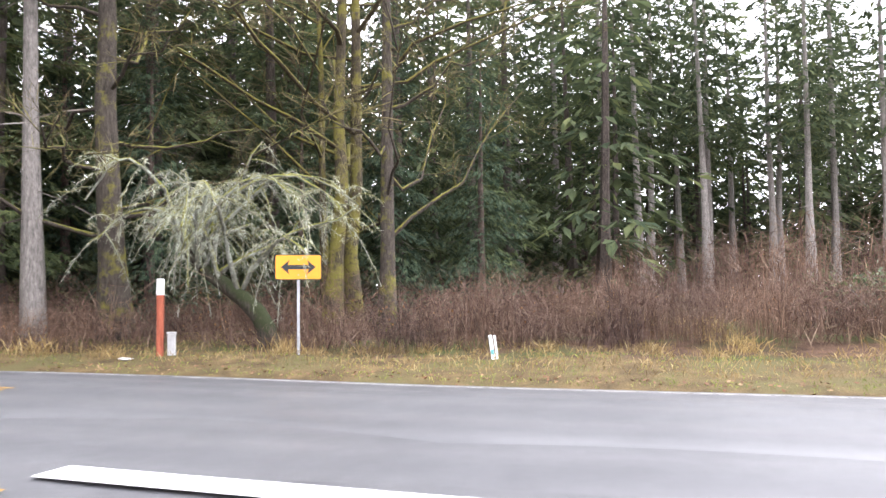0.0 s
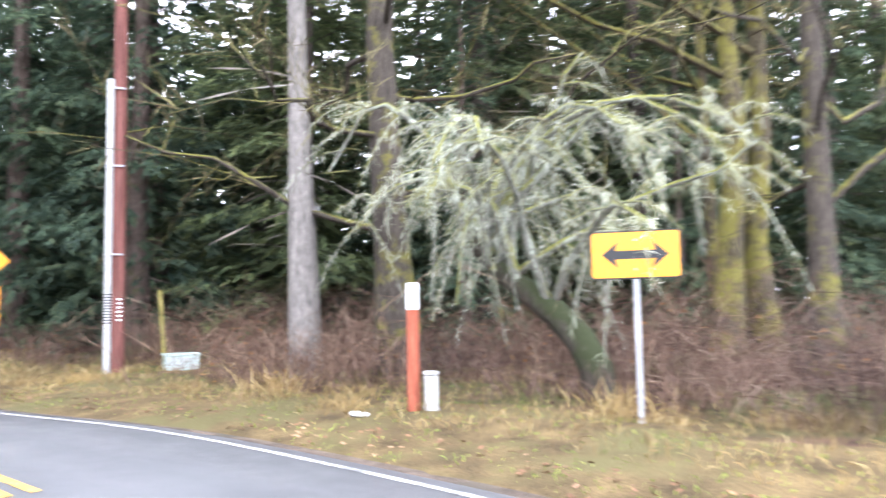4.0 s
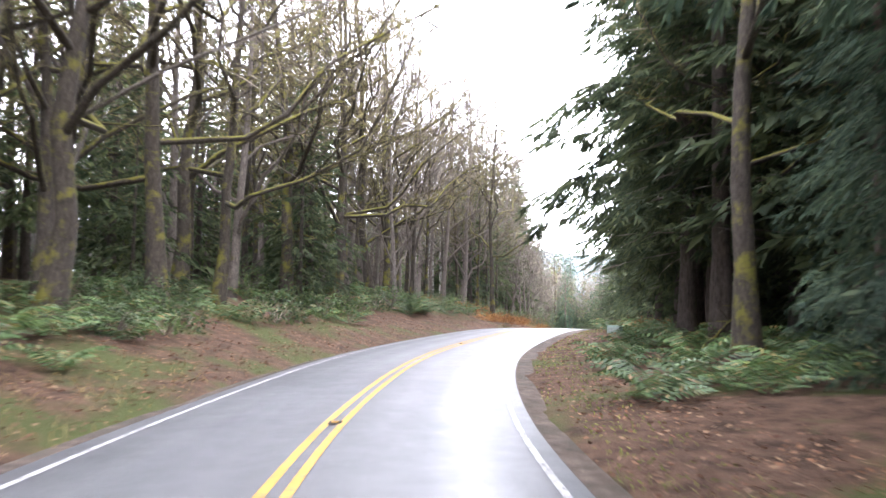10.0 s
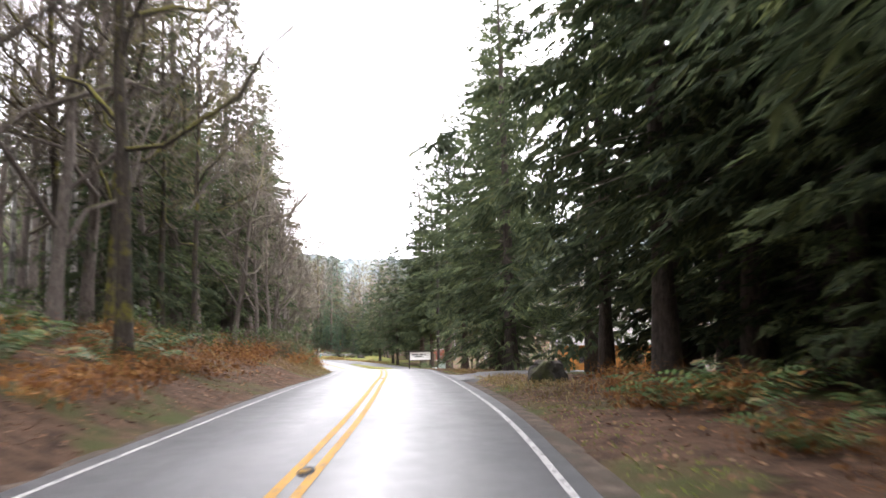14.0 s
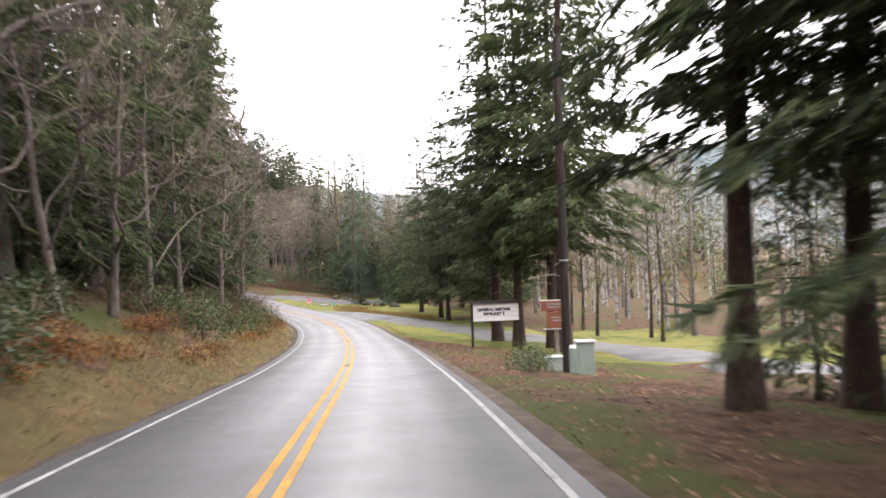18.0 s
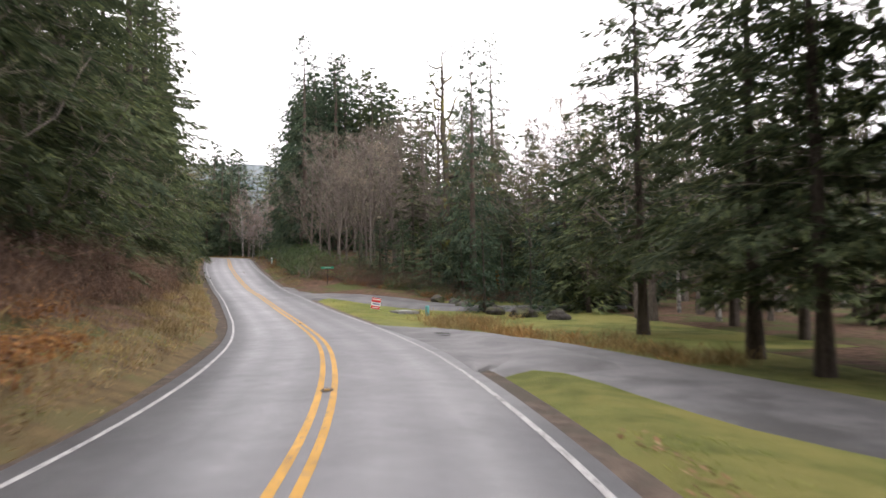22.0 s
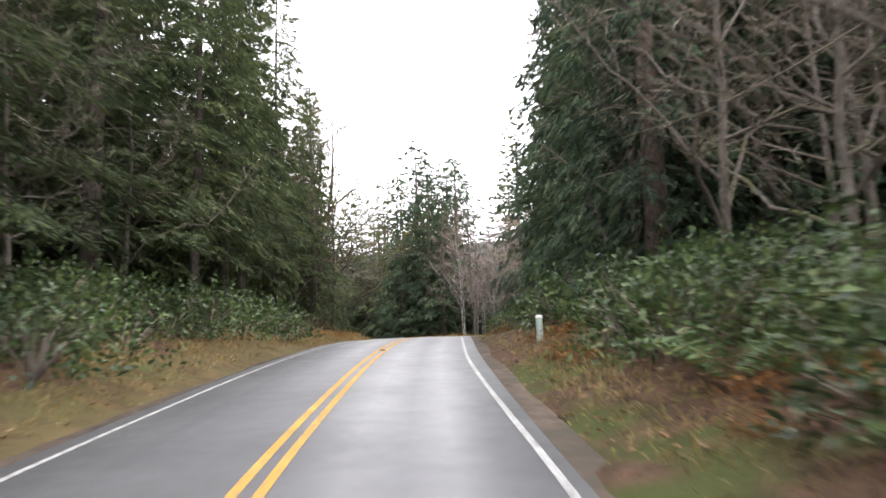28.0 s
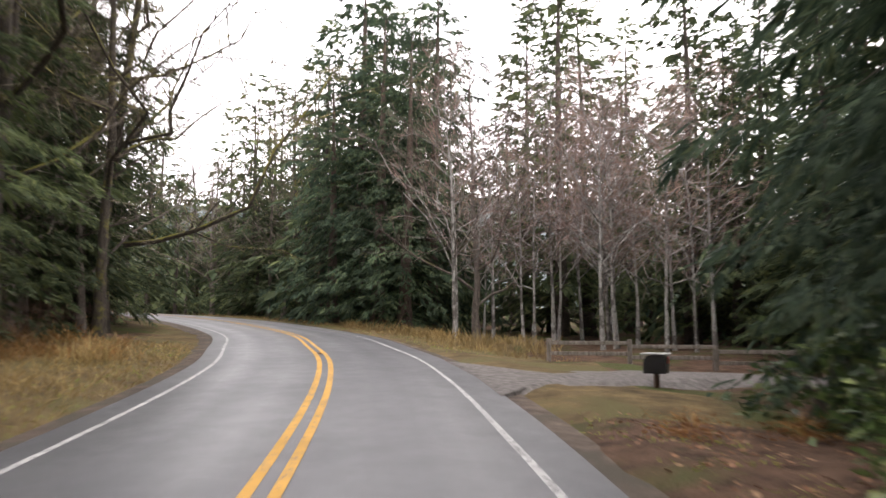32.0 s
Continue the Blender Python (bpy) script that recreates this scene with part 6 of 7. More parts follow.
for i in range(16):
    x = float(rng.uniform(-1, 12))
    plant(*TALL, x, verge_edge(x) + float(rng.uniform(0.9, 2.6)), float(rng.uniform(0.42, 0.72)), "brambles behind the verge")
strip(*TALL, -196, -222, 5.6, 8.2, 26, -1, 0.5, 0.75, "brambles on the bank")


for x, y, k in ((-288.2, 45.4, 1.2), (-286.9, 45.8, 1.3), (-289.0, 46.4, 1.1), (-285.4, 45.9, 1.2), (-146.9, 48.0, 0.55), (-147.5, 48.2, 0.6), (-146.2, 47.9, 0.5)):
    plant(*SALAL, x, y, k, "evergreen shrubs")


def blades(name, boxes, h, wd, mat, label, flat=False, seed=1):
    """One sheet of grass blades or fallen leaves: stations, distance range, side and count for each stretch."""
    r = np.random.default_rng(seed)
    g = Geo()
    for x0, x1, d0, d1, side_, n in boxes:
        i = np.array([int(np.argmin(np.abs(ROAD[:, 0] - x))) for x in np.linspace(x0, x1, 200)])
        k = i[r.integers(0, 200, n)]
        d = side_ * (d0 + (d1 - d0) * r.uniform(0, 1, n))
        p = ROAD[k] + ROAD_RIGHT[k] * d[:, None] + ROAD_DIR[k] * r.uniform(-0.9, 0.9, n)[:, None]
        clear = (np.hypot(p[:, 0, None] - LANE[None, ::2, 0], p[:, 1, None] - LANE[None, ::2, 1]).min(1) > 2.0) & ~((np.abs(p[:, 0]) < 5.2) & (p[:, 1] < 9.5))
        clear &= ~((p[:, 0] < -288.5) & (p[:, 0] > -297) & (side_ > 0)) & ~((p[:, 0] < -183) & (p[:, 0] > -209) & (d > 0) & (d < 5.6)) & ~((p[:, 0] < -225.5) & (p[:, 0] > -237) & (d > 0) & (d < 9))
        p = p[clear]
        n = len(p)
        p[:, 2] = ground_z(p[:, 0], p[:, 1])
        a = r.uniform(0, 6.28, n)
        if flat:
            p[:, 2] += 0.012
            dv = unit(np.column_stack([np.cos(a), np.sin(a), r.uniform(-0.1, 0.45, n)]))
            s = unit(np.cross(dv, [0, 0, 1.0]) + np.column_stack([np.zeros(n), np.zeros(n), r.uniform(-0.5, 0.5, n)]))
        else:
            p[:, 2] -= 0.03
            t = r.uniform(0.1, 1.0, n)
            dv = unit(np.column_stack([np.cos(a) * t, np.sin(a) * t, np.ones(n)]))
            s = unit(np.cross(dv, r.normal(0, 1, (n, 3))))
        g.kites(p, dv, s, h * r.uniform(0.5, 1.3, n), wd * r.uniform(0.7, 1.3, n), 0, 0.0 if flat else 0.35)
    return tagged(new(name, g.mesh(name, (mat,))), label, "grass" if not flat else "leaves", kind="stuff")


blades("verge_grass", [(36, -22, 3.1, 7.4, 1, 15000), (-22, -100, 3.0, 4.4, 1, 4500), (-100, -128, 3.1, 4.6, 1, 1500), (-128, -186, 3.2, 4.4, -1, 3500), (-186, -262, 3.0, 4.6, -1, 4500), (-262, -300, 3.0, 4.2, -1, 2000), (-238, -288, 3.1, 4.6, 1, 3500), (-166, -190, 2.85, 8.5, 1, 7500), (-152, -168, 6.2, 9, 1, 2200), (-205, -228, 3.2, 9, 1, 7000), (-298, -330, 3.1, 4.5, 1, 1500)],
       0.11, 0.016, GREEN_GRASS, "short green grass of the verges and lawn", False, 3)
blades("dry_verge_grass", [(36, -22, 4.2, 8.2, 1, 13000), (-12, -60, 3.0, 6.0, -1, 2600), (-14, -44, 3.4, 6.5, 1, 4000), (-118, -186, 3.0, 5.4, -1, 13000), (-186, -268, 3.4, 5.6, -1, 9000), (-268, -300, 3.1, 9.5, -1, 20000), (-240, -262, 3.4, 4.6, 1, 1800), (-298, -330, 3.4, 7.0, 1, 6000), (-100, -126, 3.4, 5.6, 1, 2500)],
       0.3, 0.016, DRY_GRASS, "tan dry grass of the verges", False, 4)
blades("fallen_leaves", [(36, -30, 2.75, 4.0, 1, 2500), (-14, -60, 2.9, 7.5, -1, 9000), (-60, -128, 2.9, 7.5, -1, 12000), (-20, -60, 2.9, 6.0, 1, 5000), (-60, -128, 2.75, 8.0, 1, 9000), (-128, -164, 2.75, 8.5, 1, 6500), (-164, -196, 2.7, 3.6, 1, 1500), (-128, -190, 2.75, 6.5, -1, 5000), (-190, -280, 2.75, 4.0, -1, 3000), (-236, -288, 2.75, 6, 1, 5000)],
       0.085, 0.06, DEAD_LEAF, "fallen brown leaves along the road", True, 5)


# ---- signs, posts and boxes by the road ----
def bars(parent, rows, mat, y, name="writing_bar"):
    """Plain bars where writing cannot be read: (x, z, width, height) each."""
    for x, z, wd, ht in rows:
        part(name, plate(name, rounded(wd, ht, ht * 0.2, x, z, 0, 2), 0.001, mat, y), parent)


def arrow_sign():
    x, y = -3.2, 17.32
    z = gz(x, y)
    e = thing("arrow_sign", x, y, z, "yellow double-headed arrow sign on a grey steel post", "road sign", yaw=12)
    zc = 2.15 - z
    part("post", box("post", 0.06, 0.045, zc + 0.24, GALV, (0, 0.03, -0.1), 0.004), e)
    part("panel", plate("panel", rounded(1.02, 0.56, 0.04, 0, zc), 0.006, SIGN_BLACK, -0.004), e, "black-bordered sign panel")
    part("face", plate("face", rounded(0.985, 0.525, 0.035, 0, zc), 0.004, SIGN_YELLOW, -0.01), e, "yellow sign face")
    t, hd, w1 = 0.05, 0.16, 0.38
    out = [(-w1, 0), (-w1 + 0.19, hd), (-w1 + 0.155, t), (w1 - 0.155, t), (w1 - 0.19, hd), (w1, 0), (w1 - 0.19, -hd), (w1 - 0.155, -t), (-w1 + 0.155, -t), (-w1 + 0.19, -hd)]
    part("arrow", plate("arrow", [(a, b + zc) for a, b in out], 0.002, SIGN_BLACK, -0.013), e, "black double-headed arrow")
    for dz in (-0.17, 0.17):
        part("bolt", rod("bolt", 0.012, 0.012, 0.01, GALV, (0, -0.012, zc + dz), 8, (90, 0, 0)), e)


def marker_post():
    x, y = -6.25, 17.35
    e = thing("marker_post", x, y, gz(x, y), "rust-red wooden marker post with a white top", "post", yaw=4)
    part("post", box("post", 0.14, 0.11, 1.45, RUST_WOOD, (0, 0, -0.12), 0.012), e)
    part("white_top", box("white_top", 0.145, 0.115, 0.36, SIGN_WHITE, (0, 0, 1.33), 0.012), e, "white painted top")
    x, y = -6.02, 17.42
    e = thing("meter_stub", x, y, gz(x, y), "small grey utility stub beside the marker post", "utility box")
    part("body", box("body", 0.17, 0.1, 0.5, GREY_PLASTIC, (0, 0, -0.05), 0.02), e)
    part("cap", box("cap", 0.19, 0.12, 0.05, GREY_PLASTIC, (0, 0, 0.45), 0.015), e)


def rock(name, x, y, sx, sy, sz, mat, label, seed=1, sub=3, group=""):
    bm = bmesh.new()
    bmesh.ops.create_icosphere(bm, subdivisions=sub, radius=1)
    for v in bm.verts:
        n = noise.noise(v.co * 1.4 + Vector((seed * 7.1, 0, 0))) * 0.35 + noise.noise(v.co * 4 + Vector((0, seed * 3.3, 0))) * 0.1
        v.co *= 1 + n
        v.co.z = max(v.co.z, -0.5)
    bmesh.ops.scale(bm, vec=(sx, sy, sz), verts=bm.verts)
    ob = new(name, bm_mesh(name, bm, mat, 0, False))
    ob.matrix_basis = pose(x, y, gz(x, y) + sz * 0.25, 0, 0, seed * 47)
    return tagged(ob, label, "rock", group)


def warning_sign():
    x, y = -18.0, 18.4
    z = gz(x, y)
    e = thing("warning_sign", x, y, z, "yellow diamond winding-road sign over two yellow plaques", "road sign", yaw=72)
    zb = 3.4 - z
    part("post", box("post", 0.07, 0.05, zb - 0.1, GALV, (0, 0.03, -0.15), 0.004), e)
    a = 0.74
    zc = zb - a * 0.707
    part("panel", plate("panel", rounded(a, a, 0.05, 0, zc, 45), 0.006, SIGN_BLACK, -0.004), e)
    part("face", plate("face", rounded(a - 0.03, a - 0.03, 0.045, 0, zc, 45), 0.004, SIGN_YELLOW, -0.01), e, "yellow diamond face")
    s = [(0.0, -0.3), (0.03, -0.22), (0.075, -0.15), (0.07, -0.09), (0.0, -0.03), (-0.065, 0.03), (-0.07, 0.09), (-0.03, 0.14), (0.0, 0.17)]
    for i in range(len(s) - 1):
        quad = [(s[i][0] - 0.04, s[i][1] + zc), (s[i][0] + 0.04, s[i][1] + zc), (s[i + 1][0] + 0.04, s[i + 1][1] + zc + 0.012), (s[i + 1][0] - 0.04, s[i + 1][1] + zc + 0.012)]
        part("arrow_shaft", plate("arrow_shaft", quad, 0.002, SIGN_BLACK, -0.0125 - 0.0004 * i), e)
    part("arrow_head", plate("arrow_head", [(-0.1, zc + 0.17), (0.11, zc + 0.17), (0.005, zc + 0.33)], 0.002, SIGN_BLACK, -0.0145), e)
    z1 = zc - a * 0.707 - 0.03
    for zt, hh in ((z1 - 0.28, 0.56), (z1 - 0.74, 0.33)):
        p = part("plaque", plate("plaque", rounded(0.66, hh, 0.03, 0, zt), 0.006, SIGN_BLACK, -0.004), e, "yellow plaque")
        part("face", plate("face", rounded(0.635, hh - 0.025, 0.025, 0, zt), 0.004, SIGN_YELLOW, -0.009), p)
        rows = [(0, zt - 0.18, 0.34, 0.035)] if hh > 0.5 else [(0, zt + 0.07, 0.4, 0.04), (0, zt - 0.05, 0.34, 0.06)]
        if hh > 0.5:
            letters("25", 0.38, SIGN_BLACK, 0, -0.0105, zt + 0.06, e, "numerals", 1.1)
        bars(e, rows, SIGN_BLACK, -0.012)


def utility_pole():
    x, y = -14.6, 19.2
    e = thing("utility_pole", x, y, gz(x, y) - 0.1, "tall reddish wooden utility pole with a grey conduit", "utility pole", yaw=60)
    part("pole", rod("pole", 0.16, 0.12, 11.5, POLE_WOOD, (0, 0, 0), 18), e)
    part("conduit", rod("conduit", 0.075, 0.075, 6.2, GREY_PLASTIC, (-0.2, -0.1, 0), 14), e, "grey plastic conduit")
    for z in (4.35, 2.5, 6.0):
        part("strap", box("strap", 0.34, 0.26, 0.035, GALV, (-0.1, -0.05, z), 0.004), e)
    for i in range(11):
        part("tag_band", rod("tag_band", 0.081, 0.081, 0.018, SIGN_BLACK, (-0.2, -0.1, 1.1 + i * 0.058), 14), e)
    for i in range(6):
        part("tag_plate", box("tag_plate", 0.1, 0.012, 0.035, SIGN_WHITE, (0.02, -0.16, 1.15 + i * 0.085), 0.003), e)


def louvre_box(x, y, sx, sy, sz, mat, label, yaw):
    e = thing("utility_cabinet", x, y, gz(x, y) - 0.04, label, "utility box", yaw=yaw)
    part("body", box("body", sx, sy, sz, mat, (0, 0, 0), 0.025), e)
    part("lid", box("lid", sx + 0.05, sy + 0.05, 0.05, mat, (0, 0, sz), 0.015), e)
    for i in range(4):
        part("louvre", box("louvre", sx * 0.9, 0.012, sz * 0.09, GREY_PLASTIC, (0, -sy / 2 - 0.004, sz * (0.2 + 0.19 * i)), 0.003), e)
    return e


def speed_sign():
    x, y = -49.0, 19.6
    z = gz(x, y)
    e = thing("speed_limit_sign", x, y, z, "white speed limit sign reading 35 on a wooden post", "road sign", yaw=82)
    part("post", box("post", 0.09, 0.09, 3.45 - z, GREY_WOOD, (0, 0.06, -0.1), 0.006), e)
    zc = 3.1 - z
    part("panel", plate("panel", rounded(0.62, 0.78, 0.04, 0, zc), 0.006, SIGN_WHITE, 0), e, "white panel")
    for wd, ht, xx, zz in ((0.57, 0.014, 0, 0.365), (0.57, 0.014, 0, -0.365), (0.014, 0.73, 0.285, 0), (0.014, 0.73, -0.285, 0)):
        part("border", plate("border", rounded(wd, ht, 0.005, xx, zz + zc, 0, 2), 0.002, SIGN_BLACK, -0.003), e)
    letters("SPEED", 0.145, SIGN_BLACK, 0, -0.004, zc + 0.26, e)
    letters("LIMIT", 0.145, SIGN_BLACK, 0, -0.004, zc + 0.11, e)
    letters("35", 0.42, SIGN_BLACK, 0, -0.004, zc - 0.16, e, "numerals")


def reader_board():
    a, b = Vector((-161.55, 52.05, 0)), Vector((-161.1, 54.25, 0))
    c = (a + b) / 2
    z = gz(c.x, c.y)
    yaw = math.degrees(math.atan2((b - a).y, (b - a).x))
    e = thing("reader_board", c.x, c.y, z, "white letter board with a brown roof on two wooden posts", "sign board", yaw=yaw)
    top = 0.45 - z
    for xx in (-1.12, 1.12):
        part("post", box("post", 0.11, 0.11, top + 0.2, DARK_WOOD, (xx, 0, -0.15), 0.008), e)
    part("panel", box("panel", 2.16, 0.08, 0.8, SIGN_WHITE, (0, 0, top - 0.84), 0.006), e, "white panel")
    for i in range(1, 4):
        part("rail", box("rail", 2.14, 0.012, 0.012, GREY_PLASTIC, (0, -0.045, top - 0.84 + 0.2 * i), 0.002), e)
    bm = bmesh.new()
    v = [bm.verts.new(p) for p in ((-1.24, -0.2, top - 0.02), (1.24, -0.2, top - 0.02), (1.24, 0.2, top - 0.02), (-1.24, 0.2, top - 0.02), (-1.2, 0, top + 0.1), (1.2, 0, top + 0.1))]
    for f in ((3, 2, 1, 0), (0, 1, 5, 4), (2, 3, 4, 5), (1, 2, 5), (3, 0, 4)):
        bm.faces.new([v[i] for i in f])
    part("roof", bm_mesh("roof", bm, DARK_WOOD, 0.01), e, "brown shingled little roof")
    letters("GENERAL MEETING", 0.17, SIGN_BLACK, -0.1, -0.047, top - 0.32, e)
    letters("FEBRUARY 2", 0.17, SIGN_BLACK, -0.1, -0.047, top - 0.52, e)


def brown_sign():
    x, y = -151.6, 51.3
    z = gz(x, y)
    e = thing("brown_sign", x, y, z, "stacked brown wooden board sign on a single post", "sign board", yaw=72)
    part("post", box("post", 0.13, 0.11, 2.0, GREY_WOOD, (0, 0.05, -0.15), 0.01), e)
    part("board", box("board", 0.95, 0.05, 0.34, SIGN_BROWN, (-0.05, -0.03, 1.72), 0.01), e)
    part("board", box("board", 0.78, 0.05, 0.55, SIGN_BROWN, (0.05, -0.03, 1.14), 0.01), e)
    part("edge_strip", box("edge_strip", 0.98, 0.055, 0.03, PALE_STONE, (-0.05, -0.03, 2.06), 0.004), e)
    part("edge_strip", box("edge_strip", 0.9, 0.055, 0.025, PALE_STONE, (0.0, -0.03, 1.1), 0.004), e)
    bars(e, [(-0.05, 1.95, 0.6, 0.05), (-0.05, 1.85, 0.5, 0.05), (0.05, 1.5, 0.5, 0.05), (0.05, 1.4, 0.4, 0.05)], CONCRETE, -0.058)


def dark_pole():
    x, y = -147.5, 49.5
    e = thing("lamp_pole", x, y, gz(x, y) - 0.1, "dark slender wooden pole among utility boxes", "utility pole")
    part("pole", rod("pole", 0.13, 0.1, 9.5, DARK_WOOD, (0, 0, 0), 16), e)
    part("strap", rod("strap", 0.14, 0.14, 0.05, GALV, (0, 0, 3.2), 16), e)


def pedestal(x, y, r, h, mat, label):
    e = thing("utility_pedestal", x, y, gz(x, y) - 0.04, label, "utility box")
    part("body", rod("body", r, r * 0.96, h, mat, (0, 0, 0), 18), e)
    part("cap", rod("cap", r * 1.06, r * 0.8, 0.07, SIGN_WHITE if mat is not TEAL else TEAL, (0, 0, h), 18), e)


def yard_sign():
    x, y = -217.7, 53.5
    e = thing("yard_sign", x, y, gz(x, y) - 0.14, "tilted red and white lawn sign on a wire frame", "sign", yaw=78, tilt=(0, 10), scale=0.85)
    for xx in (-0.2, 0.2):
        part("wire_leg", rod("wire_leg", 0.006, 0.006, 0.6, GALV, (xx, 0, -0.1), 6), e)
    part("panel", plate("panel", rounded(0.58, 0.72, 0.02, 0, 0.62), 0.006, SIGN_WHITE, -0.003), e, "white panel")
    for zz, hh, mt in ((0.84, 0.26, SIGN_RED), (0.37, 0.2, SIGN_RED)):
        part("red_band", plate("red_band", rounded(0.56, hh, 0.01, 0, zz, 0, 2), 0.002, mt, -0.006), e)
    bars(e, [(0, 0.88, 0.44, 0.07), (0, 0.36, 0.42, 0.05)], SIGN_WHITE, -0.0075)
    bars(e, [(0, 0.72, 0.5, 0.08), (0, 0.58, 0.48, 0.07)], SIGN_BLUE, -0.0055)
    part("wire_brace", rod("wire_brace", 0.005, 0.005, 0.8, SIGN_BLACK, (0.02, -0.012, 0.22), 6), e)


def street_name_sign():
    x, y = -237.0, 51.5
    z = gz(x, y)
    e = thing("street_name_sign", x, y, z, "green street name blade on a thin dark post", "road sign", yaw=84)
    part("post", rod("post", 0.024, 0.024, 1.0 - z, DARK_WOOD, (0, 0.04, -0.1), 10), e)
    part("blade", plate("blade", rounded(1.0, 0.16, 0.02, 0, 0.95 - z), 0.006, SIGN_GREEN, 0), e)
    bars(e, [(0, 0.95 - z, 0.6, 0.03)], PALE_GREEN, -0.002)


def concrete_slab():
    x, y = -215.7, 54.9
    e = thing("vault_lid", x, y, gz(x, y) - 0.02, "flat grey concrete vault lid in the lawn", "utility cover", yaw=12)
    part("slab", box("slab", 1.5, 1.15, 0.16, CONCRETE, (0, 0, 0), 0.02), e)
    part("hatch", box("hatch", 0.9, 0.7, 0.02, GALV, (0, 0, 0.165), 0.006), e, "steel hatch")


def mailbox():
    x, y = -292.6, 44.05
    z = gz(x, y) - 0.21
    e = thing("mailbox", x, y, z, "black mailbox on a dark wooden post by the drive", "mailbox", yaw=70, scale=0.76)
    part("post", box("post", 0.12, 0.12, 1.0, BROWN_WOOD, (0, 0, -0.1), 0.01), e)
    bm = bmesh.new()
    n = 12
    prof = [(0.26 * math.cos(math.pi * i / n), 0.28 + 0.16 * math.sin(math.pi * i / n)) for i in range(n + 1)] + [(-0.26, 0), (0.26, 0)]
    f = bm.faces.new([bm.verts.new((a, -0.3, b + 0.62)) for a, b in prof])
    ext = bmesh.ops.extrude_face_region(bm, geom=[f])
    bmesh.ops.translate(bm, vec=(0, 0.6, 0), verts=[v for v in ext["geom"] if isinstance(v, bmesh.types.BMVert)])
    bmesh.ops.recalc_face_normals(bm, faces=bm.faces)
    part("box", bm_mesh("box", bm, SIGN_BLACK, 0.01), e, "black sheet-metal box")
    part("lid", box("lid", 0.62, 0.66, 0.03, GREY_PLASTIC, (0, 0, 1.06), 0.01), e, "grey worn lid")
    part("flag", box("flag", 0.015, 0.12, 0.16, SIGN_RED, (0.275, 0.0, 0.85), 0.004), e)


def rail_fence(x0, y0, x1, y1, n):
    e = thing("rail_fence", x0, y0, gz(x0, y0), "low weathered split-rail fence behind the drive", "fence")
    for i in range(n + 1):
        f = i / n
        x, y = x0 + (x1 - x0) * f, y0 + (y1 - y0) * f
        part("fence_post", box("fence_post", 0.12, 0.12, 0.72, GREY_WOOD, (x - x0, y - y0, gz(x, y) - gz(x0, y0) - 0.1), 0.015), e)
        if i < n:
            xb, yb = x0 + (x1 - x0) * (i + 1) / n, y0 + (y1 - y0) * (i + 1) / n
            ln, yw = math.hypot(xb - x, yb - y), math.degrees(math.atan2(yb - y, xb - x))
            for hz in (0.18, 0.46):
                part("rail", box("rail", ln, 0.07, 0.1, GREY_WOOD, ((x + xb) / 2 - x0, (y + yb) / 2 - y0, (gz(x, y) + gz(xb, yb)) / 2 - gz(x0, y0) + hz), 0.012, (0, 0, yw)), e)


def cabin():
    x, y, z = -137.5, 60.0, gz(-137.5, 60.0)
    e = thing("cabin", x, y, z - 0.1, "orange-stained board cabin with a grey shingled roof", "house", yaw=62)
    L, D, H = 8.0, 5.5, 2.5
    part("wall", box("wall", L, D, H, ORANGE_WOOD, (0, 0, 0), 0.02), e, "orange-stained board walls")
    for i in range(9):
        part("board", box("board", L + 0.03, 0.03, 0.235, ORANGE_WOOD, (0, -D / 2 - 0.012, 0.06 + i * 0.265), 0.006), e)
    bm = bmesh.new()
    o = 0.5
    v = [bm.verts.new(p) for p in ((-L / 2 - o, -D / 2 - o, H - 0.1), (L / 2 + o, -D / 2 - o, H - 0.1), (L / 2 + o, D / 2 + o, H - 0.1), (-L / 2 - o, D / 2 + o, H - 0.1), (-L / 2 - o, 0, H + 1.7), (L / 2 + o, 0, H + 1.7))]
    for f in ((3, 2, 1, 0), (0, 1, 5, 4), (2, 3, 4, 5), (1, 2, 5), (3, 0, 4)):
        bm.faces.new([v[i] for i in f])
    part("roof", bm_mesh("roof", bm, ROOF_GREY, 0.03), e, "grey shingled roof")
    for xx in (-2.2, 1.6):
        w = part("window", box("window", 1.1, 0.06, 0.9, BROWN_WOOD, (xx, -D / 2 - 0.03, 1.05), 0.01), e)
        part("pane", box("pane", 0.94, 0.02, 0.74, GLASS_DARK, (xx, -D / 2 - 0.062, 1.13), 0.004), w)
    part("chimney", box("chimney", 0.5, 0.5, 1.5, STONE, (0.8, 0.6, H + 0.9), 0.02), e)


arrow_sign()
marker_post()
rock("stone_slab", -6.85, 16.95, 0.24, 0.12, 0.035, PALE_STONE, "flat pale stone lying in the verge grass", 3)
mk = thing("survey_marker", 1.0, 16.06, gz(1.0, 16.06) - 0.03, "short leaning white plastic utility marker in the grass", "post", tilt=(0, -7))
part("stake", box("stake", 0.075, 0.03, 0.52, SIGN_WHITE, (0, 0, 0), 0.008), mk)
part("stake", box("stake", 0.05, 0.03, 0.5, SIGN_WHITE, (0.085, 0.02, 0), 0.008), mk)
part("decal", box("decal", 0.06, 0.004, 0.1, TEAL, (0, -0.018, 0.12), 0.001), mk)
warning_sign()
utility_pole()
louvre_box(-13.6, 20.0, 0.68, 0.45, 0.32, PALE_GREEN, "pale green louvred utility cabinet in the brush", 55)
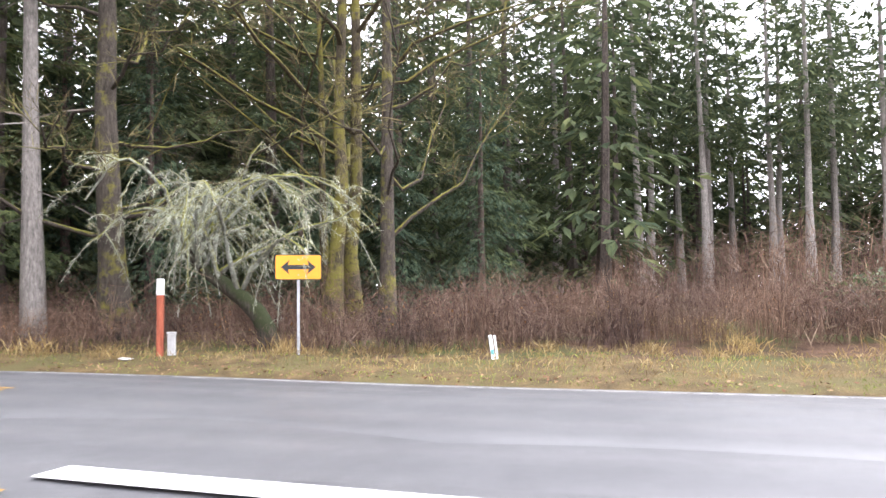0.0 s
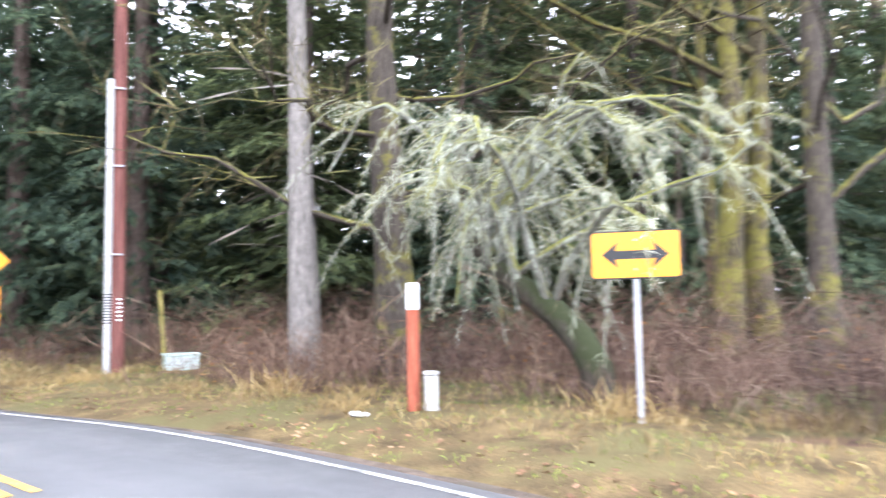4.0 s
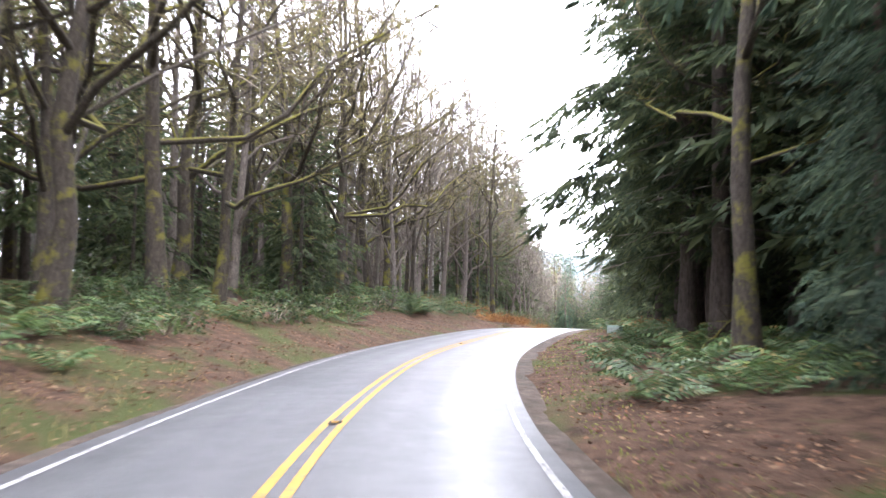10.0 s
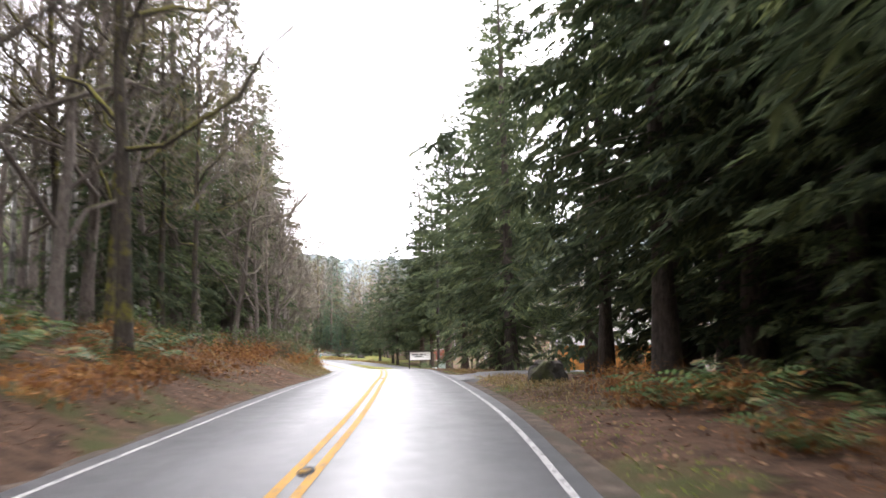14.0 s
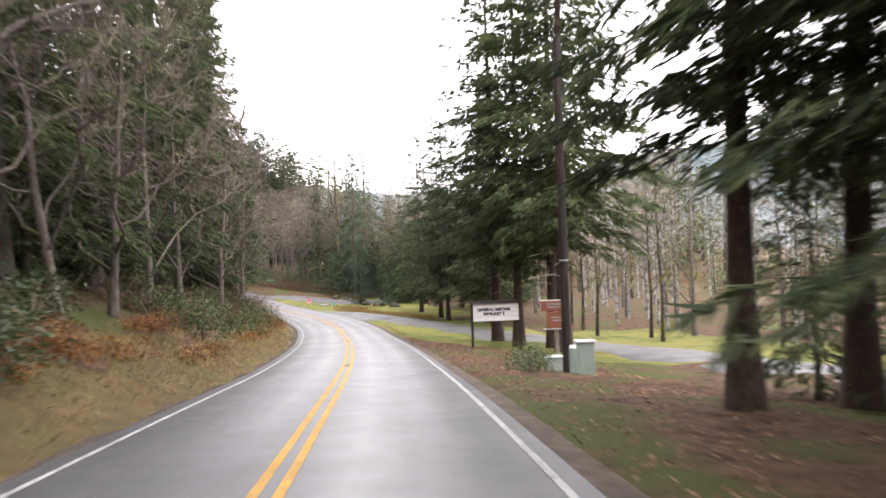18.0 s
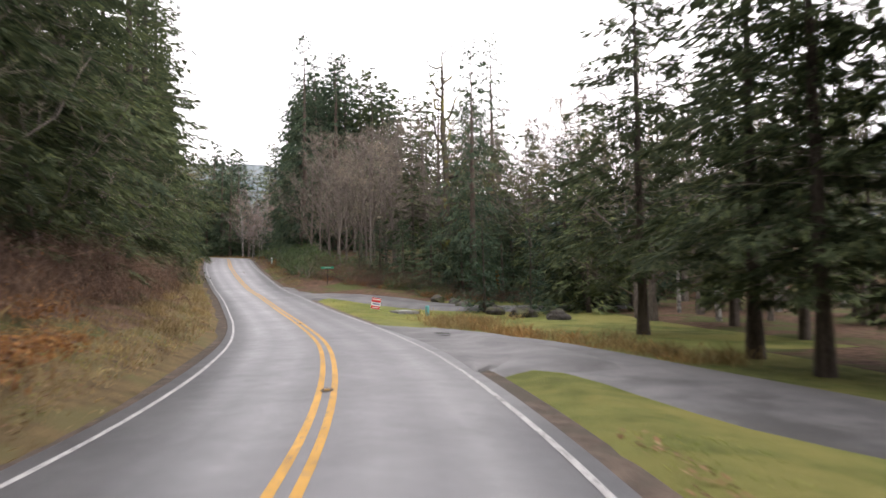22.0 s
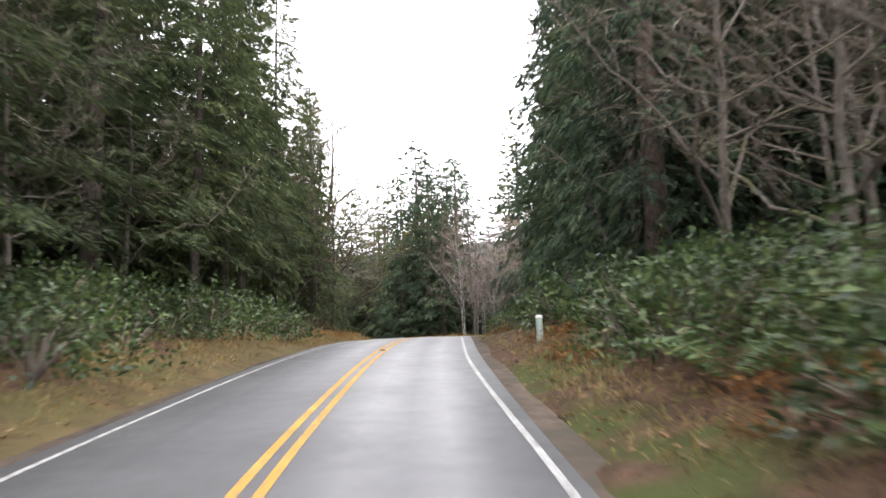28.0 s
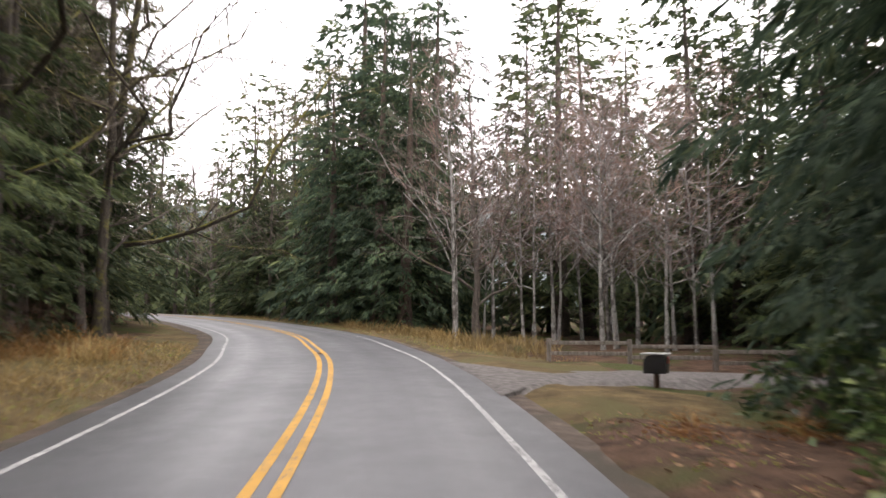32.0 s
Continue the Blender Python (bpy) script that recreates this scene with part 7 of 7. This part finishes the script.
st = thing("marker_stake", -14.2, 20.1, gz(-14.2, 20.1), "yellowish leaning wooden stake in the brush", "post", tilt=(0, -6))
part("stake", box("stake", 0.08, 0.06, 1.75, noisy("yellow_mossy_wood", (0.2, 0.18, 0.05), (0.36, 0.31, 0.1), 4, 30), (0, 0, -0.1), 0.015), st)
speed_sign()
louvre_box(-82.3, 27.0, 0.68, 0.4, 0.36, GREEN_BOX, "green utility cabinet among roadside ferns", 48)
rock("boulder", -107.2, 36.6, 0.62, 0.5, 0.62, DARK_STONE, "dark mossy cone-shaped boulder by the drive", 5, 4)
cabin()
reader_board()
brown_sign()
dark_pole()
louvre_box(-148.3, 49.6, 0.7, 0.5, 0.42, PALE_GREEN, "pale green utility cabinet beside a pole", 70)
pedestal(-146.7, 49.3, 0.14, 0.75, PALE_GREEN, "pale green utility pedestal with a white cap")
e = thing("utility_cabinet", -146.1, 49.3, gz(-146.1, 49.3) - 0.03, "tall grey-green utility cabinet with a white lid", "utility box", yaw=70)
part("body", box("body", 0.42, 0.4, 0.86, PALE_GREEN, (0, 0, 0), 0.02), e)
part("lid", box("lid", 0.5, 0.48, 0.05, SIGN_WHITE, (0, 0, 0.86), 0.015), e)
yard_sign()
concrete_slab()
pedestal(-214.9, 56.0, 0.11, 0.5, TEAL, "small teal plastic utility post in the lawn")
for i, (x, y, s) in enumerate(((-220.6, 59.0, 0.42), (-222.0, 59.4, 0.36), (-219.2, 60.2, 0.5), (-216.6, 60.0, 0.5), (-214.2, 60.9, 0.55), (-212.4, 62.2, 0.5), (-224.3, 59.2, 0.4), (-226, 58.4, 0.42))):
    rock("boulder", x, y, s * 1.2, s, s * 0.8, DARK_STONE, "rounded grey boulder edging the lawn", 20 + i, 3, "boulders edging the lawn")
street_name_sign()
pedestal(-259.8, 46.3, 0.085, 0.64, PALE_GREEN, "pale grey-green utility post among ferns")
mailbox()
rail_fence(-299.6, 42.6, -298.2, 48.8, 3)



def branch(name, pts, r0, mat, label, category, forks=6, seed=1):
    """A dead branch lying along points (x, y, height over the ground), with broken side twigs."""
    r = np.random.default_rng(seed)
    p = smooth_line([(x, y, gz(x, y) + h) for x, y, h in pts], 0.3)
    x0, y0, z0 = p[0]
    p = p - p[0] + r.normal(0, r0 * 0.4, p.shape)
    g = Geo()
    u = np.linspace(0, 1, len(p))
    g.tube(p, r0 * (1 - 0.7 * u), 7, 0)
    e = thing(name, float(x0), float(y0), float(z0), label, category)
    part("stem", g.mesh("stem", (mat,), True), e)
    g = Geo()
    for _ in range(forks):
        i = int(r.integers(1, len(p)))
        d = unit(r.normal(0, 1, 3) + np.array([0, 0, 0.4]))
        ln = float(r.uniform(0.3, 0.9))
        v = np.linspace(0, 1, 4)
        g.tube(p[i] + d * (v * ln)[:, None] + np.column_stack([0 * v, 0 * v, -0.15 * v * v]), r0 * 0.4 * (1 - 0.8 * v) + 0.003, 4, 0)
    part("twigs", g.mesh("twigs", (mat,)), e)


branch("fallen_branch", [(-210.6, 44.2, 0.0), (-210.9, 44.35, 0.45), (-211.3, 44.5, 0.62), (-211.8, 44.6, 0.42), (-212.1, 44.7, 0.03)], 0.03, BROWN_WOOD, "arched dead branch fallen on the roadside bank", "branch", 5, 2)
px, py = at_road(-283, -8.6)
qx, qy = at_road(-289, -8.2)
branch("fallen_log", [(px, py, 0.25), ((px + qx) / 2, (py + qy) / 2 + 0.3, 0.35), (qx, qy, 0.2)], 0.08, GREY_WOOD, "thin fallen log lying behind the dry grass", "log", 8, 3)
px, py = at_road(-131, -5.6)
branch("fallen_branch", [(px, py, 0.1), (px - 1.2, py - 0.3, 0.5), (px - 2.4, py - 0.2, 0.3)], 0.035, GREY_WOOD, "bare grey branch lying on the bank", "branch", 6, 4)
px, py = at_road(-64, 7.0)
branch("fallen_branch", [(px, py, 0.1), (px - 1.0, py + 1.4, 0.9), (px - 2.2, py + 2.6, 1.3)], 0.05, MAPLE_BARK, "mossy bent branch leaning over the ferns", "branch", 6, 5)
tg = thing("tree_tag", -221.5, 40.9, 0.62, "narrow white marker board on a dark trunk", "marker")
part("board", box("board", 0.09, 0.02, 0.75, SIGN_WHITE, (0, 0, 0), 0.004), tg)
part("stake", box("stake", 0.05, 0.04, 0.62 - gz(-221.5, 40.9) + 0.9, BROWN_WOOD, (0, 0.035, gz(-221.5, 40.9) - 0.72), 0.004), tg)
ps = thing("gate_post", -229.2, 63.3, gz(-229.2, 63.3) - 0.05, "orange-brown wooden post beside the lane", "post")
part("post", rod("post", 0.14, 0.12, 2.0, ORANGE_WOOD, (0, 0, 0), 14), ps)
part("cap", rod("cap", 0.14, 0.05, 0.06, GREY_WOOD, (0, 0, 2.0), 14), ps)

# ---- worn reflectors and patches between the yellow lines ----
for x in (-34.5, -55.5, -73, -93, -112.7, -131.5, -150.2, -168.5, -187, -206, -225, -243, -262, -280.3, -297):
    i = int(np.argmin(np.abs(ROAD[:, 0] - x)))
    p = ROAD[i]
    yaw = math.degrees(math.atan2(ROAD_DIR[i][1], ROAD_DIR[i][0]))
    ob = thing("lane_reflector", float(p[0]), float(p[1]), float(p[2]) + 0.045, "dark scraped patch with a yellow lane reflector", "road reflector", "lane reflectors", yaw)
    bm = bmesh.new()
    r_ = random.Random(int(-x))
    f = bm.faces.new([bm.verts.new((math.cos(k * 0.628) * 0.26 * r_.uniform(0.7, 1.2), math.sin(k * 0.628) * 0.1 * r_.uniform(0.7, 1.2), 0.004)) for k in range(10)])
    part("scraped_patch", bm_mesh("scraped_patch", bm, PATCH), ob)
    part("reflector", box("reflector", 0.1, 0.1, 0.018, YELLOW_LINE, (0, 0, 0.002), 0.006), ob)

# puddle in the turnout
bm = bmesh.new()
bm.faces.new([bm.verts.new((math.cos(k * 0.45) * (0.75 + 0.2 * math.sin(k * 1.7)), math.sin(k * 0.45) * (0.32 + 0.1 * math.cos(k * 2.3)), 0)) for k in range(14)])
pm, pn, pl, pb = base_mat("puddle_water", 0.05, 0.6)
pb.inputs["Base Color"].default_value = (0.02, 0.02, 0.02, 1)
pu = new("puddle", bm_mesh("puddle", bm, pm))
pu.matrix_basis = pose(-198.3, 53.9, gz(-198.3, 53.9) + 0.125, 0, 0, 20) @ Matrix.Scale(0.5, 4)
tagged(pu, "shallow dark puddle in the turnout", "puddle", kind="structure")


# ---- far wooded hills ----
def hill(name, x0, y0, x1, y1, height, depth, seed):
    n, m = 260, 14
    u, v = np.meshgrid(np.linspace(0, 1, n), np.linspace(0, 1, m), indexing="ij")
    nx_, ny_ = -(y1 - y0), (x1 - x0)
    ln = math.hypot(nx_, ny_)
    X = x0 + (x1 - x0) * u + nx_ / ln * (v - 0.5) * depth
    Y = y0 + (y1 - y0) * u + ny_ / ln * (v - 0.5) * depth
    Z = height * np.sin(np.pi * v) ** 0.8 * (0.62 + 0.14 * np.sin(u * 5 + seed) + 0.06 * np.sin(u * 13 + seed * 2)) + np.random.default_rng(seed).normal(0, height * 0.012, X.shape) - 3
    i, j = np.meshgrid(np.arange(n - 1), np.arange(m - 1), indexing="ij")
    q = np.stack([i * m + j, (i + 1) * m + j, (i + 1) * m + j + 1, i * m + j + 1], -1).reshape(-1, 4)
    tagged(new(name, fast_mesh(name, np.stack([X, Y, Z], -1).reshape(-1, 3), q, None, (HAZY_HILL,), None, None, True)), "distant wooded hillside with blue-grey haze in its colour", "hill", kind="structure")


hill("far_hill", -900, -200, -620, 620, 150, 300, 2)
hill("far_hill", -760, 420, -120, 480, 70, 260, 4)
